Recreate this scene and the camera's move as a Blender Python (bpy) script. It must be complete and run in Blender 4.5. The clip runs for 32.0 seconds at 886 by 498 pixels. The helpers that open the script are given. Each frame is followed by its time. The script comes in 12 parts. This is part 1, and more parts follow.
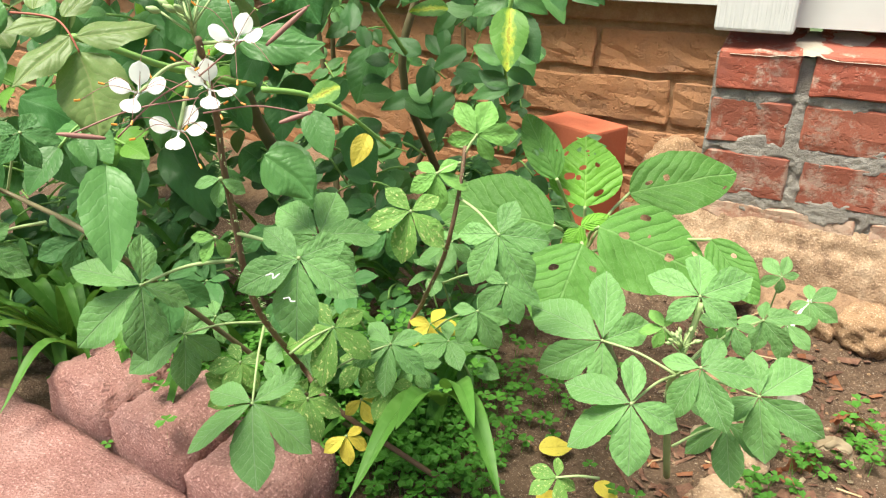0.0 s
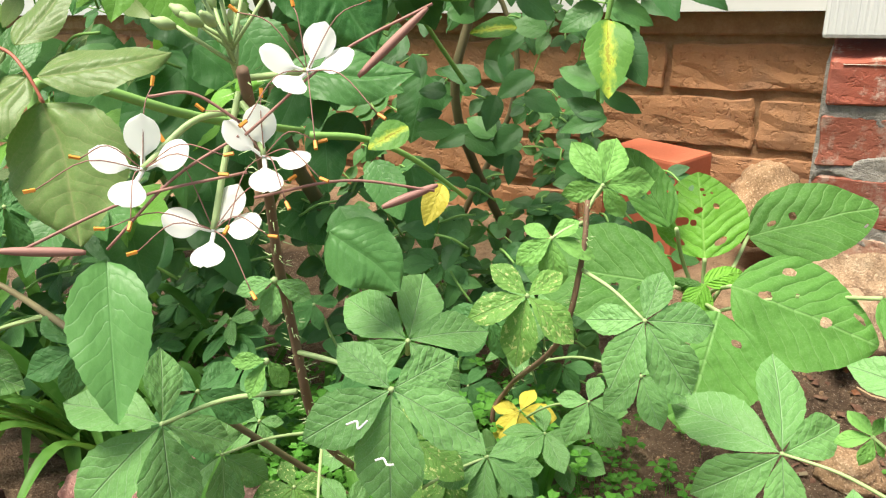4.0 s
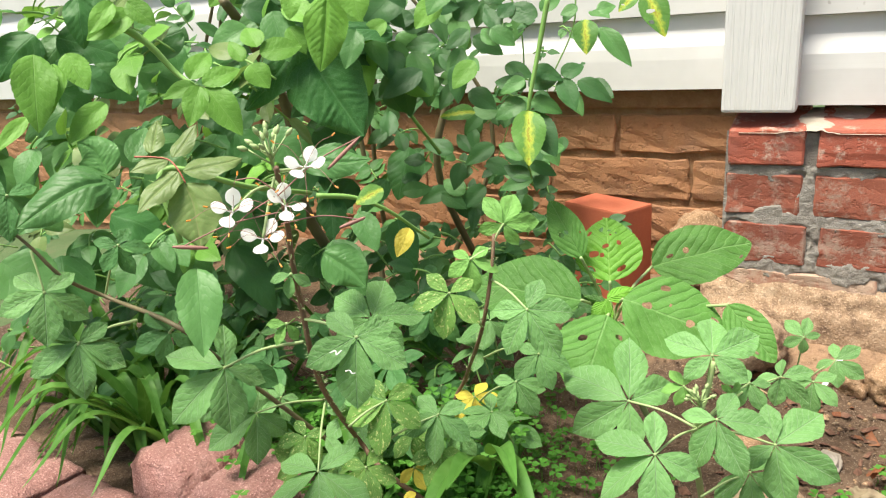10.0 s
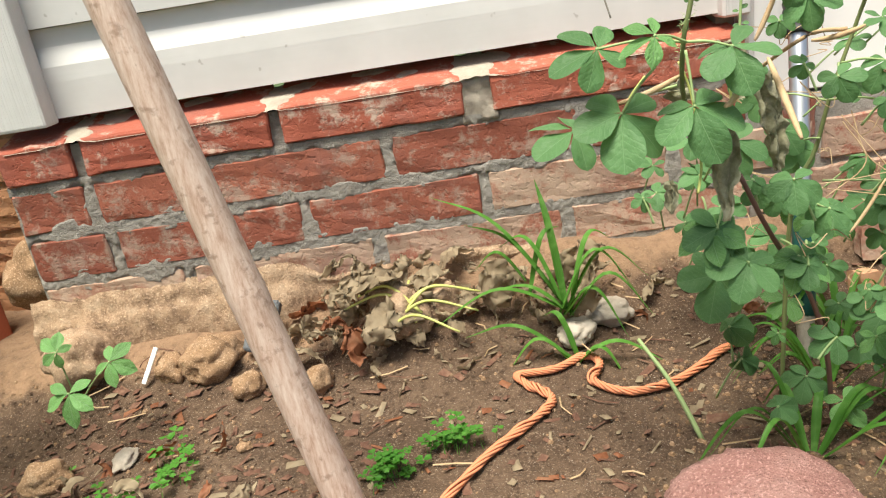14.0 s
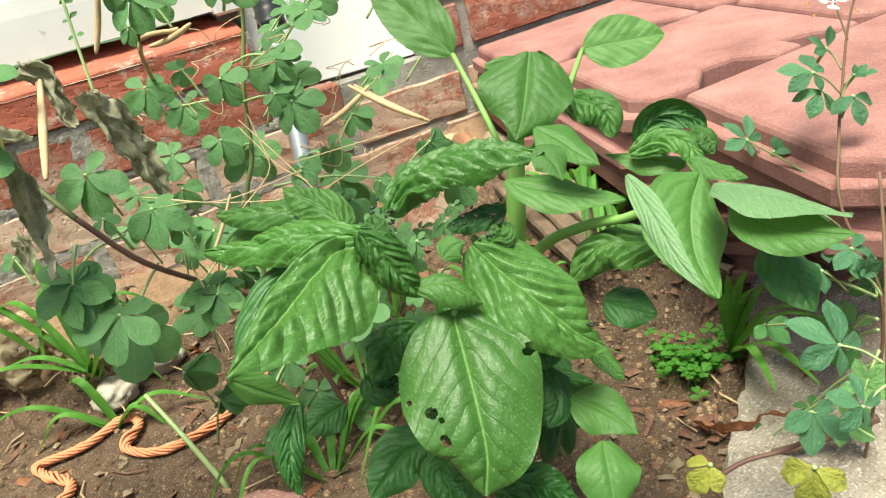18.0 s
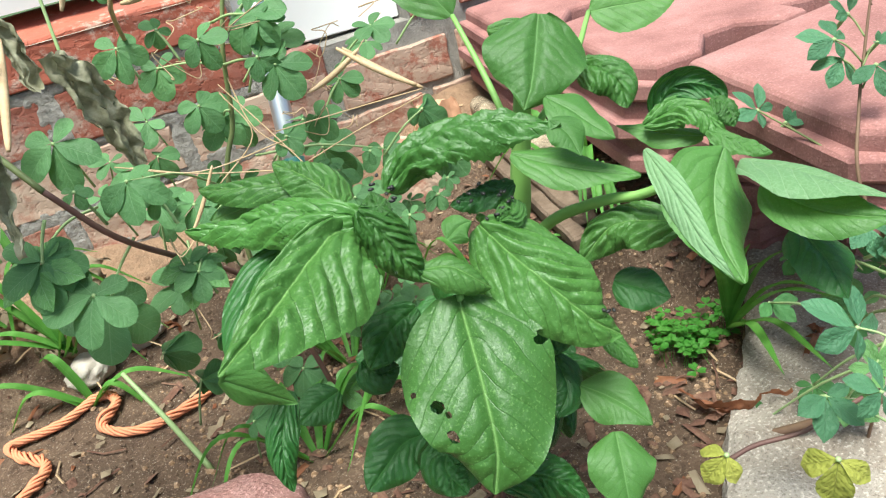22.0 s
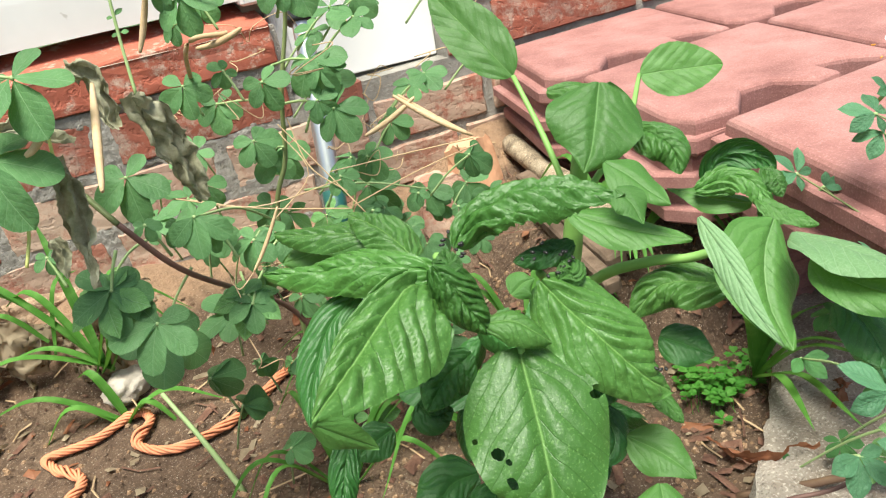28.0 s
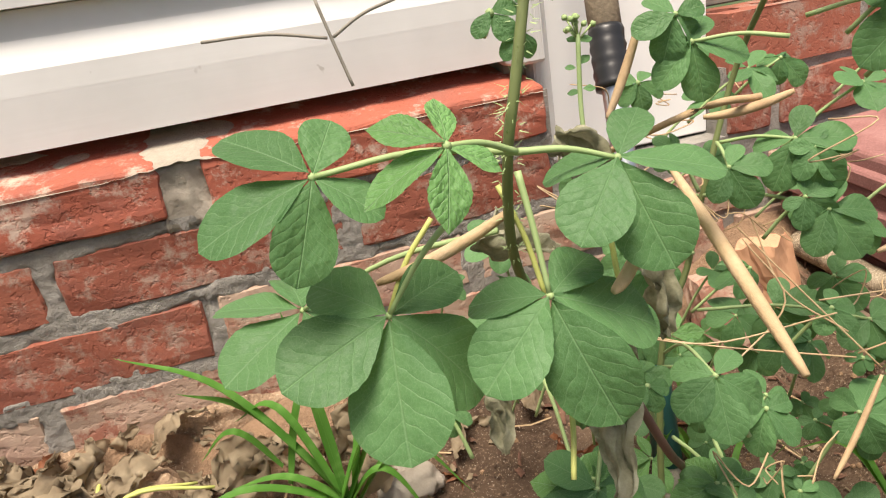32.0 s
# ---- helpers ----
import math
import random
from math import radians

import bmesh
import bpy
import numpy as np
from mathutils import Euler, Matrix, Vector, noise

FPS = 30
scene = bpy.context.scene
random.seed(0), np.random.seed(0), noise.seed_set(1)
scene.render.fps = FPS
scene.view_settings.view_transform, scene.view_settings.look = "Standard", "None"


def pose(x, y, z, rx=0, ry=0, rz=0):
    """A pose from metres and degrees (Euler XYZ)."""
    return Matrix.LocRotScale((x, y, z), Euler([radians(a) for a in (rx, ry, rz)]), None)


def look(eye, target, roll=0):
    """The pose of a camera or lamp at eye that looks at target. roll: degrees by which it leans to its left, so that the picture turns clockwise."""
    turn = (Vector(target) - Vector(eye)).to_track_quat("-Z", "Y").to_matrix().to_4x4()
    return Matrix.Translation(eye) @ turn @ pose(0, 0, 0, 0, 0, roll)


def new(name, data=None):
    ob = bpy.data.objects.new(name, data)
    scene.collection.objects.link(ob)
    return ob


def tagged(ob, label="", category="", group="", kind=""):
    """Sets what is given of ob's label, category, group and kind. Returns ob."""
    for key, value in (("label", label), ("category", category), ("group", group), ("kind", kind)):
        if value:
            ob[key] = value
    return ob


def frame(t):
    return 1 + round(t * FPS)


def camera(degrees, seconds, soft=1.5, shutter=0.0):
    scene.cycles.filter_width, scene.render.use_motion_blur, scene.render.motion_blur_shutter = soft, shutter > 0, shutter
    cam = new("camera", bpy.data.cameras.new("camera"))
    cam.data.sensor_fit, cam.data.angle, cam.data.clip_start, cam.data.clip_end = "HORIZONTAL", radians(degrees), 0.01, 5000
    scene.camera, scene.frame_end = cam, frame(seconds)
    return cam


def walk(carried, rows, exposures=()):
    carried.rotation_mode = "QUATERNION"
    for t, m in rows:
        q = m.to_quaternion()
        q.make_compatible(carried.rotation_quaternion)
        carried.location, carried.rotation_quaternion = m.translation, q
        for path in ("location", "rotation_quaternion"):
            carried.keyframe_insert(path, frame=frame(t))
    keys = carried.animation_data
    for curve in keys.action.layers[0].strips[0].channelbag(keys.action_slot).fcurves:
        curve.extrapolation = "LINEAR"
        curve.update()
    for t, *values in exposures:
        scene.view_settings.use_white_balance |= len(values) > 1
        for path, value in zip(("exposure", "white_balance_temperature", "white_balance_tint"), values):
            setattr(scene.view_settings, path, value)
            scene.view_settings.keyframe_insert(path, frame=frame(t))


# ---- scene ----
cam = camera(62.8, 32.0, soft=1.2)
PATH = [
    (0, (0.1269, -0.974, 0.4242), (-0.7115, 0.6562, -0.3756), 0.68),
    (0.5, (0.0989, -0.9604, 0.4402), (-0.7444, 0.6618, -0.3705), -0.23),
    (1, (0.0659, -0.9388, 0.4469), (-0.7833, 0.6712, -0.3819), -0.57),
    (1.5, (0.0361, -0.9139, 0.4427), (-0.8157, 0.6773, -0.4191), -0.85),
    (2, (0.0179, -0.8906, 0.4364), (-0.8268, 0.6978, -0.4373), -0.83),
    (2.5, (0.0108, -0.8686, 0.4315), (-0.8541, 0.7079, -0.4441), -1.54),
    (4.5, (0.047, -0.8996, 0.4019), (-0.8682, 0.7379, -0.2917), -2.20),
    (5, (0.0798, -0.9276, 0.4029), (-0.8274, 0.7202, -0.2767), -1.71),
    (5.5, (0.1164, -0.9619, 0.4153), (-0.8066, 0.7004, -0.205), -1.93),
    (6, (0.1418, -0.994, 0.4283), (-0.7876, 0.6728, -0.1701), -1.68),
    (6.5, (0.1524, -1.0138, 0.4326), (-0.7779, 0.6702, -0.1138), -1.29),
    (7, (0.16, -1.024, 0.4305), (-0.773, 0.6559, -0.1239), -1.20),
    (7.5, (0.1656, -1.0215, 0.4453), (-0.7676, 0.6567, -0.1139), -2.71),
    (8, (0.1575, -1.028, 0.4406), (-0.8214, 0.6293, -0.1029), -2.75),
    (8.5, (0.1544, -1.0272, 0.4422), (-0.8265, 0.6206, -0.1259), -2.55),
    (9, (0.1588, -1.0291, 0.446), (-0.8239, 0.6185, -0.1194), -2.61),
    (9.5, (0.1629, -1.03, 0.4511), (-0.8204, 0.6162, -0.1176), -3.37),
    (10, (0.1645, -1.0313, 0.4471), (-0.813, 0.6148, -0.1314), -3.66),
    (10.5, (0.1682, -1.0351, 0.445), (-0.8144, 0.6034, -0.1466), -3.45),
    (11, (0.1817, -1.0268, 0.4503), (-0.7534, 0.6348, -0.1537), -2.73),
    (11.5, (0.1967, -1.0181, 0.4536), (-0.7056, 0.6597, -0.1553), -3.35),
    (12, (0.2324, -1.0205, 0.4492), (-0.6253, 0.6808, -0.1591), -2.99),
    (12.5, (0.3024, -1.003, 0.451), (-0.4294, 0.7474, -0.1818), -4.11),
    (13, (0.3792, -0.9698, 0.443), (-0.1505, 0.8376, -0.2299), -6.59),
    (13.5, (0.4603, -0.9469, 0.432), (0.1698, 0.9041, -0.2675), -8.27),
    (14, (0.5587, -0.9412, 0.4174), (0.5502, 0.9365, -0.271), -9.14),
    (14.5, (0.6827, -0.926, 0.3892), (0.8789, 0.9574, -0.2545), -12.54),
    (15, (0.7575, -0.9196, 0.3839), (1.1582, 0.9076, -0.3239), -14.17),
    (15.5, (0.7945, -0.9185, 0.3771), (1.3228, 0.8614, -0.3665), -14.02),
    (17.5, (0.8104, -0.9132, 0.3675), (1.4216, 0.7976, -0.469), -13.30),
    (18, (0.823, -0.9171, 0.3713), (1.4422, 0.7946, -0.4575), -14.25),
    (18.5, (0.8236, -0.9177, 0.3728), (1.4384, 0.7901, -0.467), -14.33),
    (19, (0.8246, -0.9178, 0.3774), (1.4451, 0.7855, -0.4676), -14.28),
    (19.5, (0.8247, -0.9171, 0.3818), (1.4725, 0.7679, -0.479), -13.50),
    (20, (0.8156, -0.916, 0.387), (1.4756, 0.757, -0.4879), -13.18),
    (20.5, (0.8052, -0.9126, 0.3866), (1.4611, 0.7625, -0.4874), -12.68),
    (21, (0.8081, -0.9055, 0.3786), (1.4706, 0.7664, -0.4965), -12.39),
    (21.5, (0.8148, -0.8958, 0.3734), (1.4632, 0.7697, -0.5241), -13.33),
    (22, (0.8228, -0.889, 0.3689), (1.4615, 0.7649, -0.5568), -13.66),
    (22.5, (0.8277, -0.886, 0.3691), (1.4711, 0.7733, -0.5436), -13.60),
    (23, (0.8313, -0.8845, 0.3671), (1.4851, 0.7676, -0.5511), -13.47),
    (23.5, (0.8248, -0.8848, 0.3746), (1.4732, 0.7689, -0.5444), -12.88),
    (24, (0.8141, -0.8887, 0.3768), (1.4494, 0.7791, -0.5258), -12.47),
    (24.5, (0.8121, -0.8908, 0.3788), (1.4482, 0.7822, -0.5137), -12.21),
    (26.5, (0.8077, -0.8886, 0.3788), (1.4456, 0.783, -0.515), -11.51),
    (27, (0.8055, -0.889, 0.3808), (1.4409, 0.7874, -0.5058), -11.50),
    (27.5, (0.8095, -0.8908, 0.3834), (1.4463, 0.7849, -0.5035), -11.53),
    (28, (0.8001, -0.8898, 0.3942), (1.4384, 0.7957, -0.4729), -11.23),
    (28.5, (0.7774, -0.8796, 0.4068), (1.3766, 0.8337, -0.4334), -10.73),
    (29, (0.739, -0.8615, 0.4374), (1.2427, 0.9195, -0.3206), -10.13),
    (29.5, (0.7105, -0.8343, 0.4572), (1.1578, 0.9848, -0.2434), -9.18),
    (30, (0.7136, -0.8189, 0.4646), (1.1686, 1.0034, -0.2225), -9.26),
    (30.5, (0.7075, -0.8035, 0.4674), (1.1727, 1.0228, -0.2019), -9.16),
    (31, (0.6808, -0.7642, 0.4516), (1.1139, 1.0599, -0.245), -8.96),
    (31.5, (0.6639, -0.6909, 0.4194), (1.0963, 1.1185, -0.3149), -11.12),
    (32, (0.6494, -0.6511, 0.4028), (1.2044, 1.1478, -0.2725), -8.97),
]
walk(cam, [(t, look(eye, target, roll)) for t, eye, target, roll in PATH], [
    (0.0, 1.22, 6650, 6), (6.0, 1.14, 6650, 6), (9.0, 1.12, 6600, 8), (11.0, 1.1, 6550, 9), (14.0, 0.87, 6600, 7), (17.0, 1.08, 6600, 0), (20.0, 1.08, 6450, -4),
    (21.5, 1.08, 5850, 2), (23.5, 1.08, 5850, 2), (25.0, 1.08, 6200, 4), (28.0, 1.08, 6250, 4), (30.0, 0.77, 6650, 8), (32.0, 0.72, 6850, 14)])

# ---- light: bright overcast day, soft light from the front left and above ----
world = bpy.data.worlds.new("overcast_sky")
scene.world = world
world.use_nodes = True
wn = world.node_tree
sky = wn.nodes.new("ShaderNodeTexSky")
sky.sky_type, sky.sun_disc = "NISHITA", False
sky.sun_elevation, sky.sun_rotation = radians(66), radians(200)
sky.air_density, sky.dust_density, sky.ozone_density = 1.0, 3.0, 0.6
wn.nodes["Background"].inputs["Strength"].default_value = 0.070
wn.links.new(sky.outputs[0], wn.nodes["Background"].inputs[0])
sun = new("sun", bpy.data.lights.new("sun", "SUN"))
sun.data.energy, sun.data.angle, sun.data.color = 4.25, radians(26), (1.0, 0.94, 0.82)
sun.matrix_world = look((-0.7, -1.6, 5.6), (0.3, 0, 0))

# ---- materials ----


def mat(name, rough=0.6, metal=0.0):
    m = bpy.data.materials.new(name)
    m.use_nodes = True
    nt = m.node_tree
    b = nt.nodes["Principled BSDF"]
    b.inputs["Roughness"].default_value, b.inputs["Metallic"].default_value = rough, metal
    return m, nt, b


def node(nt, kind, **put):
    n = nt.nodes.new(kind)
    for k, v in put.items():
        n.inputs[k].default_value = v
    return n


def noise_of(nt, scale, detail=4.0, rough=0.6, vec=None):
    n = node(nt, "ShaderNodeTexNoise", Scale=scale, Detail=detail, Roughness=rough)
    if vec:
        nt.links.new(vec, n.inputs["Vector"])
    return n.outputs["Fac"]


def ramp(nt, fac, *stops):
    r = nt.nodes.new("ShaderNodeValToRGB")
    e = r.color_ramp.elements
    while len(e) < len(stops):
        e.new(0.5)
    for el, (p, c) in zip(e, stops):
        el.position, el.color = p, (*c, 1) if len(c) == 3 else c
    nt.links.new(fac, r.inputs[0])
    return r.outputs[0]


def mix(nt, fac, a, b, blend="MIX"):
    m = nt.nodes.new("ShaderNodeMix")
    m.data_type, m.blend_type = "RGBA", blend
    for sock, v in ((m.inputs[0], fac), (m.inputs[6], a), (m.inputs[7], b)):
        if isinstance(v, (int, float)):
            sock.default_value = v
        elif isinstance(v, tuple):
            sock.default_value = (*v, 1)
        else:
            nt.links.new(v, sock)
    return m.outputs[2]


def math_node(nt, op, a, b=0.0, c=0.0, clamp=False):
    m = nt.nodes.new("ShaderNodeMath")
    m.operation, m.use_clamp = op, clamp
    for sock, v in zip(m.inputs, (a, b, c)):
        if isinstance(v, (int, float)):
            sock.default_value = v
        else:
            nt.links.new(v, sock)
    return m.outputs[0]


def bump(nt, b, height, strength=0.4, dist=0.002):
    n = node(nt, "ShaderNodeBump", Strength=strength, Distance=dist)
    nt.links.new(height, n.inputs["Height"])
    nt.links.new(n.outputs[0], b.inputs["Normal"])


def coords(nt, kind="Object"):
    return nt.nodes.new("ShaderNodeTexCoord").outputs[kind]


def world_place(nt):
    return nt.nodes.new("ShaderNodeNewGeometry").outputs["Position"]


def rnd(nt):
    return nt.nodes.new("ShaderNodeObjectInfo").outputs["Random"]


def brick_mat(name, lo, hi, smear, smear_from, rough=0.9, pit=0.5):
    m, nt, b = mat(name, rough)
    p = world_place(nt)
    base = mix(nt, rnd(nt), lo, hi)
    grain = noise_of(nt, 260, 5, 0.7, p)
    base = mix(nt, math_node(nt, "MULTIPLY", grain, 0.55), base, tuple(c * 0.45 for c in lo))
    patch = ramp(nt, noise_of(nt, 19, 8, 0.78, p), (smear_from, (0, 0, 0)), (min(0.99, smear_from + 0.09), (1, 1, 1)))
    base = mix(nt, math_node(nt, "MULTIPLY", patch, 0.75), base, smear)
    soot = ramp(nt, noise_of(nt, 8, 6, 0.7, p), (0.5, (0, 0, 0)), (0.66, (0.55, 0.55, 0.55)))
    base = mix(nt, soot, base, tuple(c * 0.5 + 0.05 for c in lo))
    nt.links.new(base, b.inputs["Base Color"])
    pits = ramp(nt, noise_of(nt, 120, 3, 0.6, p), (0.36, (0, 0, 0)), (0.46, (1, 1, 1)))
    bump(nt, b, mix(nt, 0.5, pits, grain), pit, 0.003)
    return m


M = {}
M["red"] = brick_mat("red_brick", (0.29, 0.085, 0.052), (0.41, 0.135, 0.082), (0.38, 0.29, 0.23), 0.50)
M["red_cap"] = brick_mat("red_cap_brick", (0.39, 0.10, 0.060), (0.47, 0.135, 0.082), (0.58, 0.48, 0.39), 0.535)
M["red_smeared"] = brick_mat("mortar_smeared_brick", (0.38, 0.15, 0.10), (0.46, 0.26, 0.18), (0.48, 0.37, 0.28), 0.42)
M["brown"] = brick_mat("brown_rock_faced_brick", (0.46, 0.22, 0.105), (0.54, 0.285, 0.145), (0.30, 0.16, 0.085), 0.57, pit=1.0)


def rough_mat(name, a, b_, c, s1, s2, rough=0.95, bs=0.6, dist=0.004, grit=0.0, thin=0.0):
    m, nt, b = mat(name, rough)
    p = world_place(nt)
    n1, n2 = noise_of(nt, s1, 5, 0.65, p), noise_of(nt, s2, 6, 0.75, p)
    col = ramp(nt, n1, (0.32, a), (0.5, b_), (0.68, c))
    col = mix(nt, math_node(nt, "MULTIPLY", n2, 0.6), col, tuple(v * 0.5 for v in a))
    if grit:
        g = noise_of(nt, s2 * 2.2, 2, 0.5, p)
        col = mix(nt, ramp(nt, g, (0.58, (0, 0, 0)), (0.66, (grit, grit, grit))), col, tuple(min(0.9, v * 1.35 + 0.08) for v in c))
        col = mix(nt, ramp(nt, g, (0.33, (grit, grit, grit)), (0.41, (0, 0, 0))), col, tuple(v * 0.35 for v in a))
        n2 = math_node(nt, "ADD", n2, math_node(nt, "MULTIPLY", g, 0.6))
    nt.links.new(col, b.inputs["Base Color"])
    bump(nt, b, n2, bs, dist)
    if thin:
        tr = nt.nodes.new("ShaderNodeBsdfTranslucent")
        nt.links.new(col, tr.inputs[0])
        sh = node(nt, "ShaderNodeMixShader", Fac=thin)
        nt.links.new(b.outputs[0], sh.inputs[1])
        nt.links.new(tr.outputs[0], sh.inputs[2])
        nt.links.new(sh.outputs[0], nt.nodes["Material Output"].inputs[0])
    return m


M["mortar"] = rough_mat("grey_mortar", (0.29, 0.265, 0.235), (0.43, 0.40, 0.355), (0.54, 0.50, 0.45), 30, 320, bs=1.0)
M["mortar_light"] = rough_mat("pale_mortar", (0.38, 0.33, 0.27), (0.48, 0.42, 0.34), (0.55, 0.49, 0.40), 40, 300)
M["mortar_brown"] = rough_mat("brown_stained_mortar", (0.33, 0.175, 0.09), (0.44, 0.245, 0.125), (0.52, 0.33, 0.19), 40, 300, bs=1.0)
M["footing"] = rough_mat("beige_footing_mortar", (0.20, 0.125, 0.08), (0.48, 0.325, 0.205), (0.58, 0.43, 0.295), 38, 180, bs=0.8, dist=0.003, grit=0.3)


def soil():
    m, nt, b = mat("damp_brown_soil", 0.95)
    p = world_place(nt)
    big, mid, fine, grit = noise_of(nt, 9, 4, 0.6, p), noise_of(nt, 70, 5, 0.7, p), noise_of(nt, 330, 4, 0.7, p), noise_of(nt, 620, 2, 0.5, p)
    col = ramp(nt, big, (0.3, (0.085, 0.050, 0.029)), (0.52, (0.142, 0.088, 0.054)), (0.7, (0.21, 0.137, 0.088)))
    col = mix(nt, ramp(nt, mid, (0.35, (1, 1, 1)), (0.52, (0, 0, 0))), col, (0.075, 0.042, 0.024))
    col = mix(nt, ramp(nt, fine, (0.55, (0, 0, 0)), (0.68, (0.8, 0.8, 0.8))), col, (0.36, 0.25, 0.165))
    col = mix(nt, ramp(nt, grit, (0.66, (0, 0, 0)), (0.71, (1, 1, 1))), col, (0.5, 0.42, 0.33))
    sep = nt.nodes.new("ShaderNodeSeparateXYZ")
    nt.links.new(p, sep.inputs[0])
    sand = math_node(nt, "ADD", math_node(nt, "MULTIPLY", sep.outputs[1], 9.0), math_node(nt, "MULTIPLY", big, 1.6))
    sand = ramp(nt, sand, (0.0, (0, 0, 0)), (0.35, (1, 1, 1)))
    col = mix(nt, math_node(nt, "MULTIPLY", sand, math_node(nt, "MULTIPLY", mid, 1.5), clamp=True), col, (0.40, 0.25, 0.15))
    nt.links.new(col, b.inputs["Base Color"])
    bump(nt, b, math_node(nt, "ADD", math_node(nt, "MULTIPLY", mid, 1.2), fine), 0.9, 0.007)
    return m


M["soil"] = soil()
M["edger"] = rough_mat("pink_concrete", (0.40, 0.19, 0.165), (0.50, 0.255, 0.22), (0.60, 0.35, 0.31), 26, 200, bs=1.0, dist=0.006, grit=0.5)
M["paver"] = rough_mat("red_concrete_paver", (0.25, 0.107, 0.094), (0.36, 0.166, 0.147), (0.45, 0.235, 0.212), 13, 300, bs=0.5, dist=0.0015, grit=0.2)
M["stone"] = rough_mat("tan_field_stone", (0.22, 0.13, 0.07), (0.36, 0.22, 0.12), (0.44, 0.3, 0.19), 30, 220, grit=0.5)
M["slate"] = rough_mat("dark_slate", (0.10, 0.11, 0.12), (0.16, 0.17, 0.18), (0.26, 0.26, 0.25), 40, 240, rough=0.7)
M["old_concrete"] = rough_mat("dirty_pale_concrete", (0.30, 0.23, 0.17), (0.50, 0.43, 0.36), (0.62, 0.55, 0.47), 16, 200, bs=0.9, dist=0.004, grit=0.5)
M["concrete"] = rough_mat("pale_concrete", (0.42, 0.36, 0.29), (0.55, 0.48, 0.4), (0.62, 0.57, 0.5), 20, 260)
M["chips"] = rough_mat("brown_bark_chips", (0.12, 0.055, 0.035), (0.2, 0.10, 0.065), (0.34, 0.2, 0.13), 60, 300)
M["dry"] = rough_mat("dry_grey_brown_leaf", (0.29, 0.22, 0.14), (0.47, 0.375, 0.25), (0.60, 0.49, 0.34), 55, 220, bs=0.3, dist=0.0012, thin=0.4)
M["dry_pale"] = rough_mat("pale_grey_withered_leaf", (0.46, 0.42, 0.31), (0.58, 0.54, 0.42), (0.7, 0.66, 0.54), 110, 260, bs=0.3, dist=0.0012, thin=0.4)
M["dry_red"] = rough_mat("dry_red_brown_leaf", (0.26, 0.09, 0.04), (0.38, 0.15, 0.07), (0.48, 0.24, 0.13), 40, 240, rough=0.7, bs=0.3, dist=0.0012, thin=0.4)
M["withered"] = rough_mat("grey_brown_withered_leaf", (0.22, 0.21, 0.12), (0.42, 0.40, 0.27), (0.60, 0.57, 0.42), 90, 300, bs=0.6, dist=0.0015, thin=0.12)
M["straw"] = rough_mat("pale_tan_seed_pod", (0.5, 0.33, 0.18), (0.62, 0.44, 0.25), (0.68, 0.5, 0.32), 40, 300, rough=0.7, bs=0.3)
M["grass_ground"] = rough_mat("lawn_ground", (0.05, 0.09, 0.025), (0.07, 0.12, 0.04), (0.12, 0.12, 0.06), 6, 120)


def vinyl(name, grain, relief):
    m, nt, b = mat(name, 0.42)
    p = world_place(nt)
    n = noise_of(nt, 9, 4, 0.6, p)
    col = ramp(nt, n, (0.3, (0.61, 0.605, 0.59)), (0.7, (0.70, 0.695, 0.68)))
    spots = ramp(nt, noise_of(nt, 55, 2, 0.5, p), (0.24, (1, 1, 1)), (0.27, (0, 0, 0)))
    col = mix(nt, math_node(nt, "MULTIPLY", spots, 0.5), col, (0.3, 0.28, 0.25))
    nt.links.new(col, b.inputs["Base Color"])
    w = nt.nodes.new("ShaderNodeMapping")
    w.inputs["Scale"].default_value = grain
    nt.links.new(p, w.inputs["Vector"])
    bump(nt, b, noise_of(nt, 1.0, 3, 0.6, w.outputs[0]), relief, 0.002)
    return m


M["vinyl"] = vinyl("white_vinyl_siding", (6, 6, 220), 0.07)
M["vinyl_post"] = vinyl("white_vinyl_corner", (260, 260, 5), 0.9)


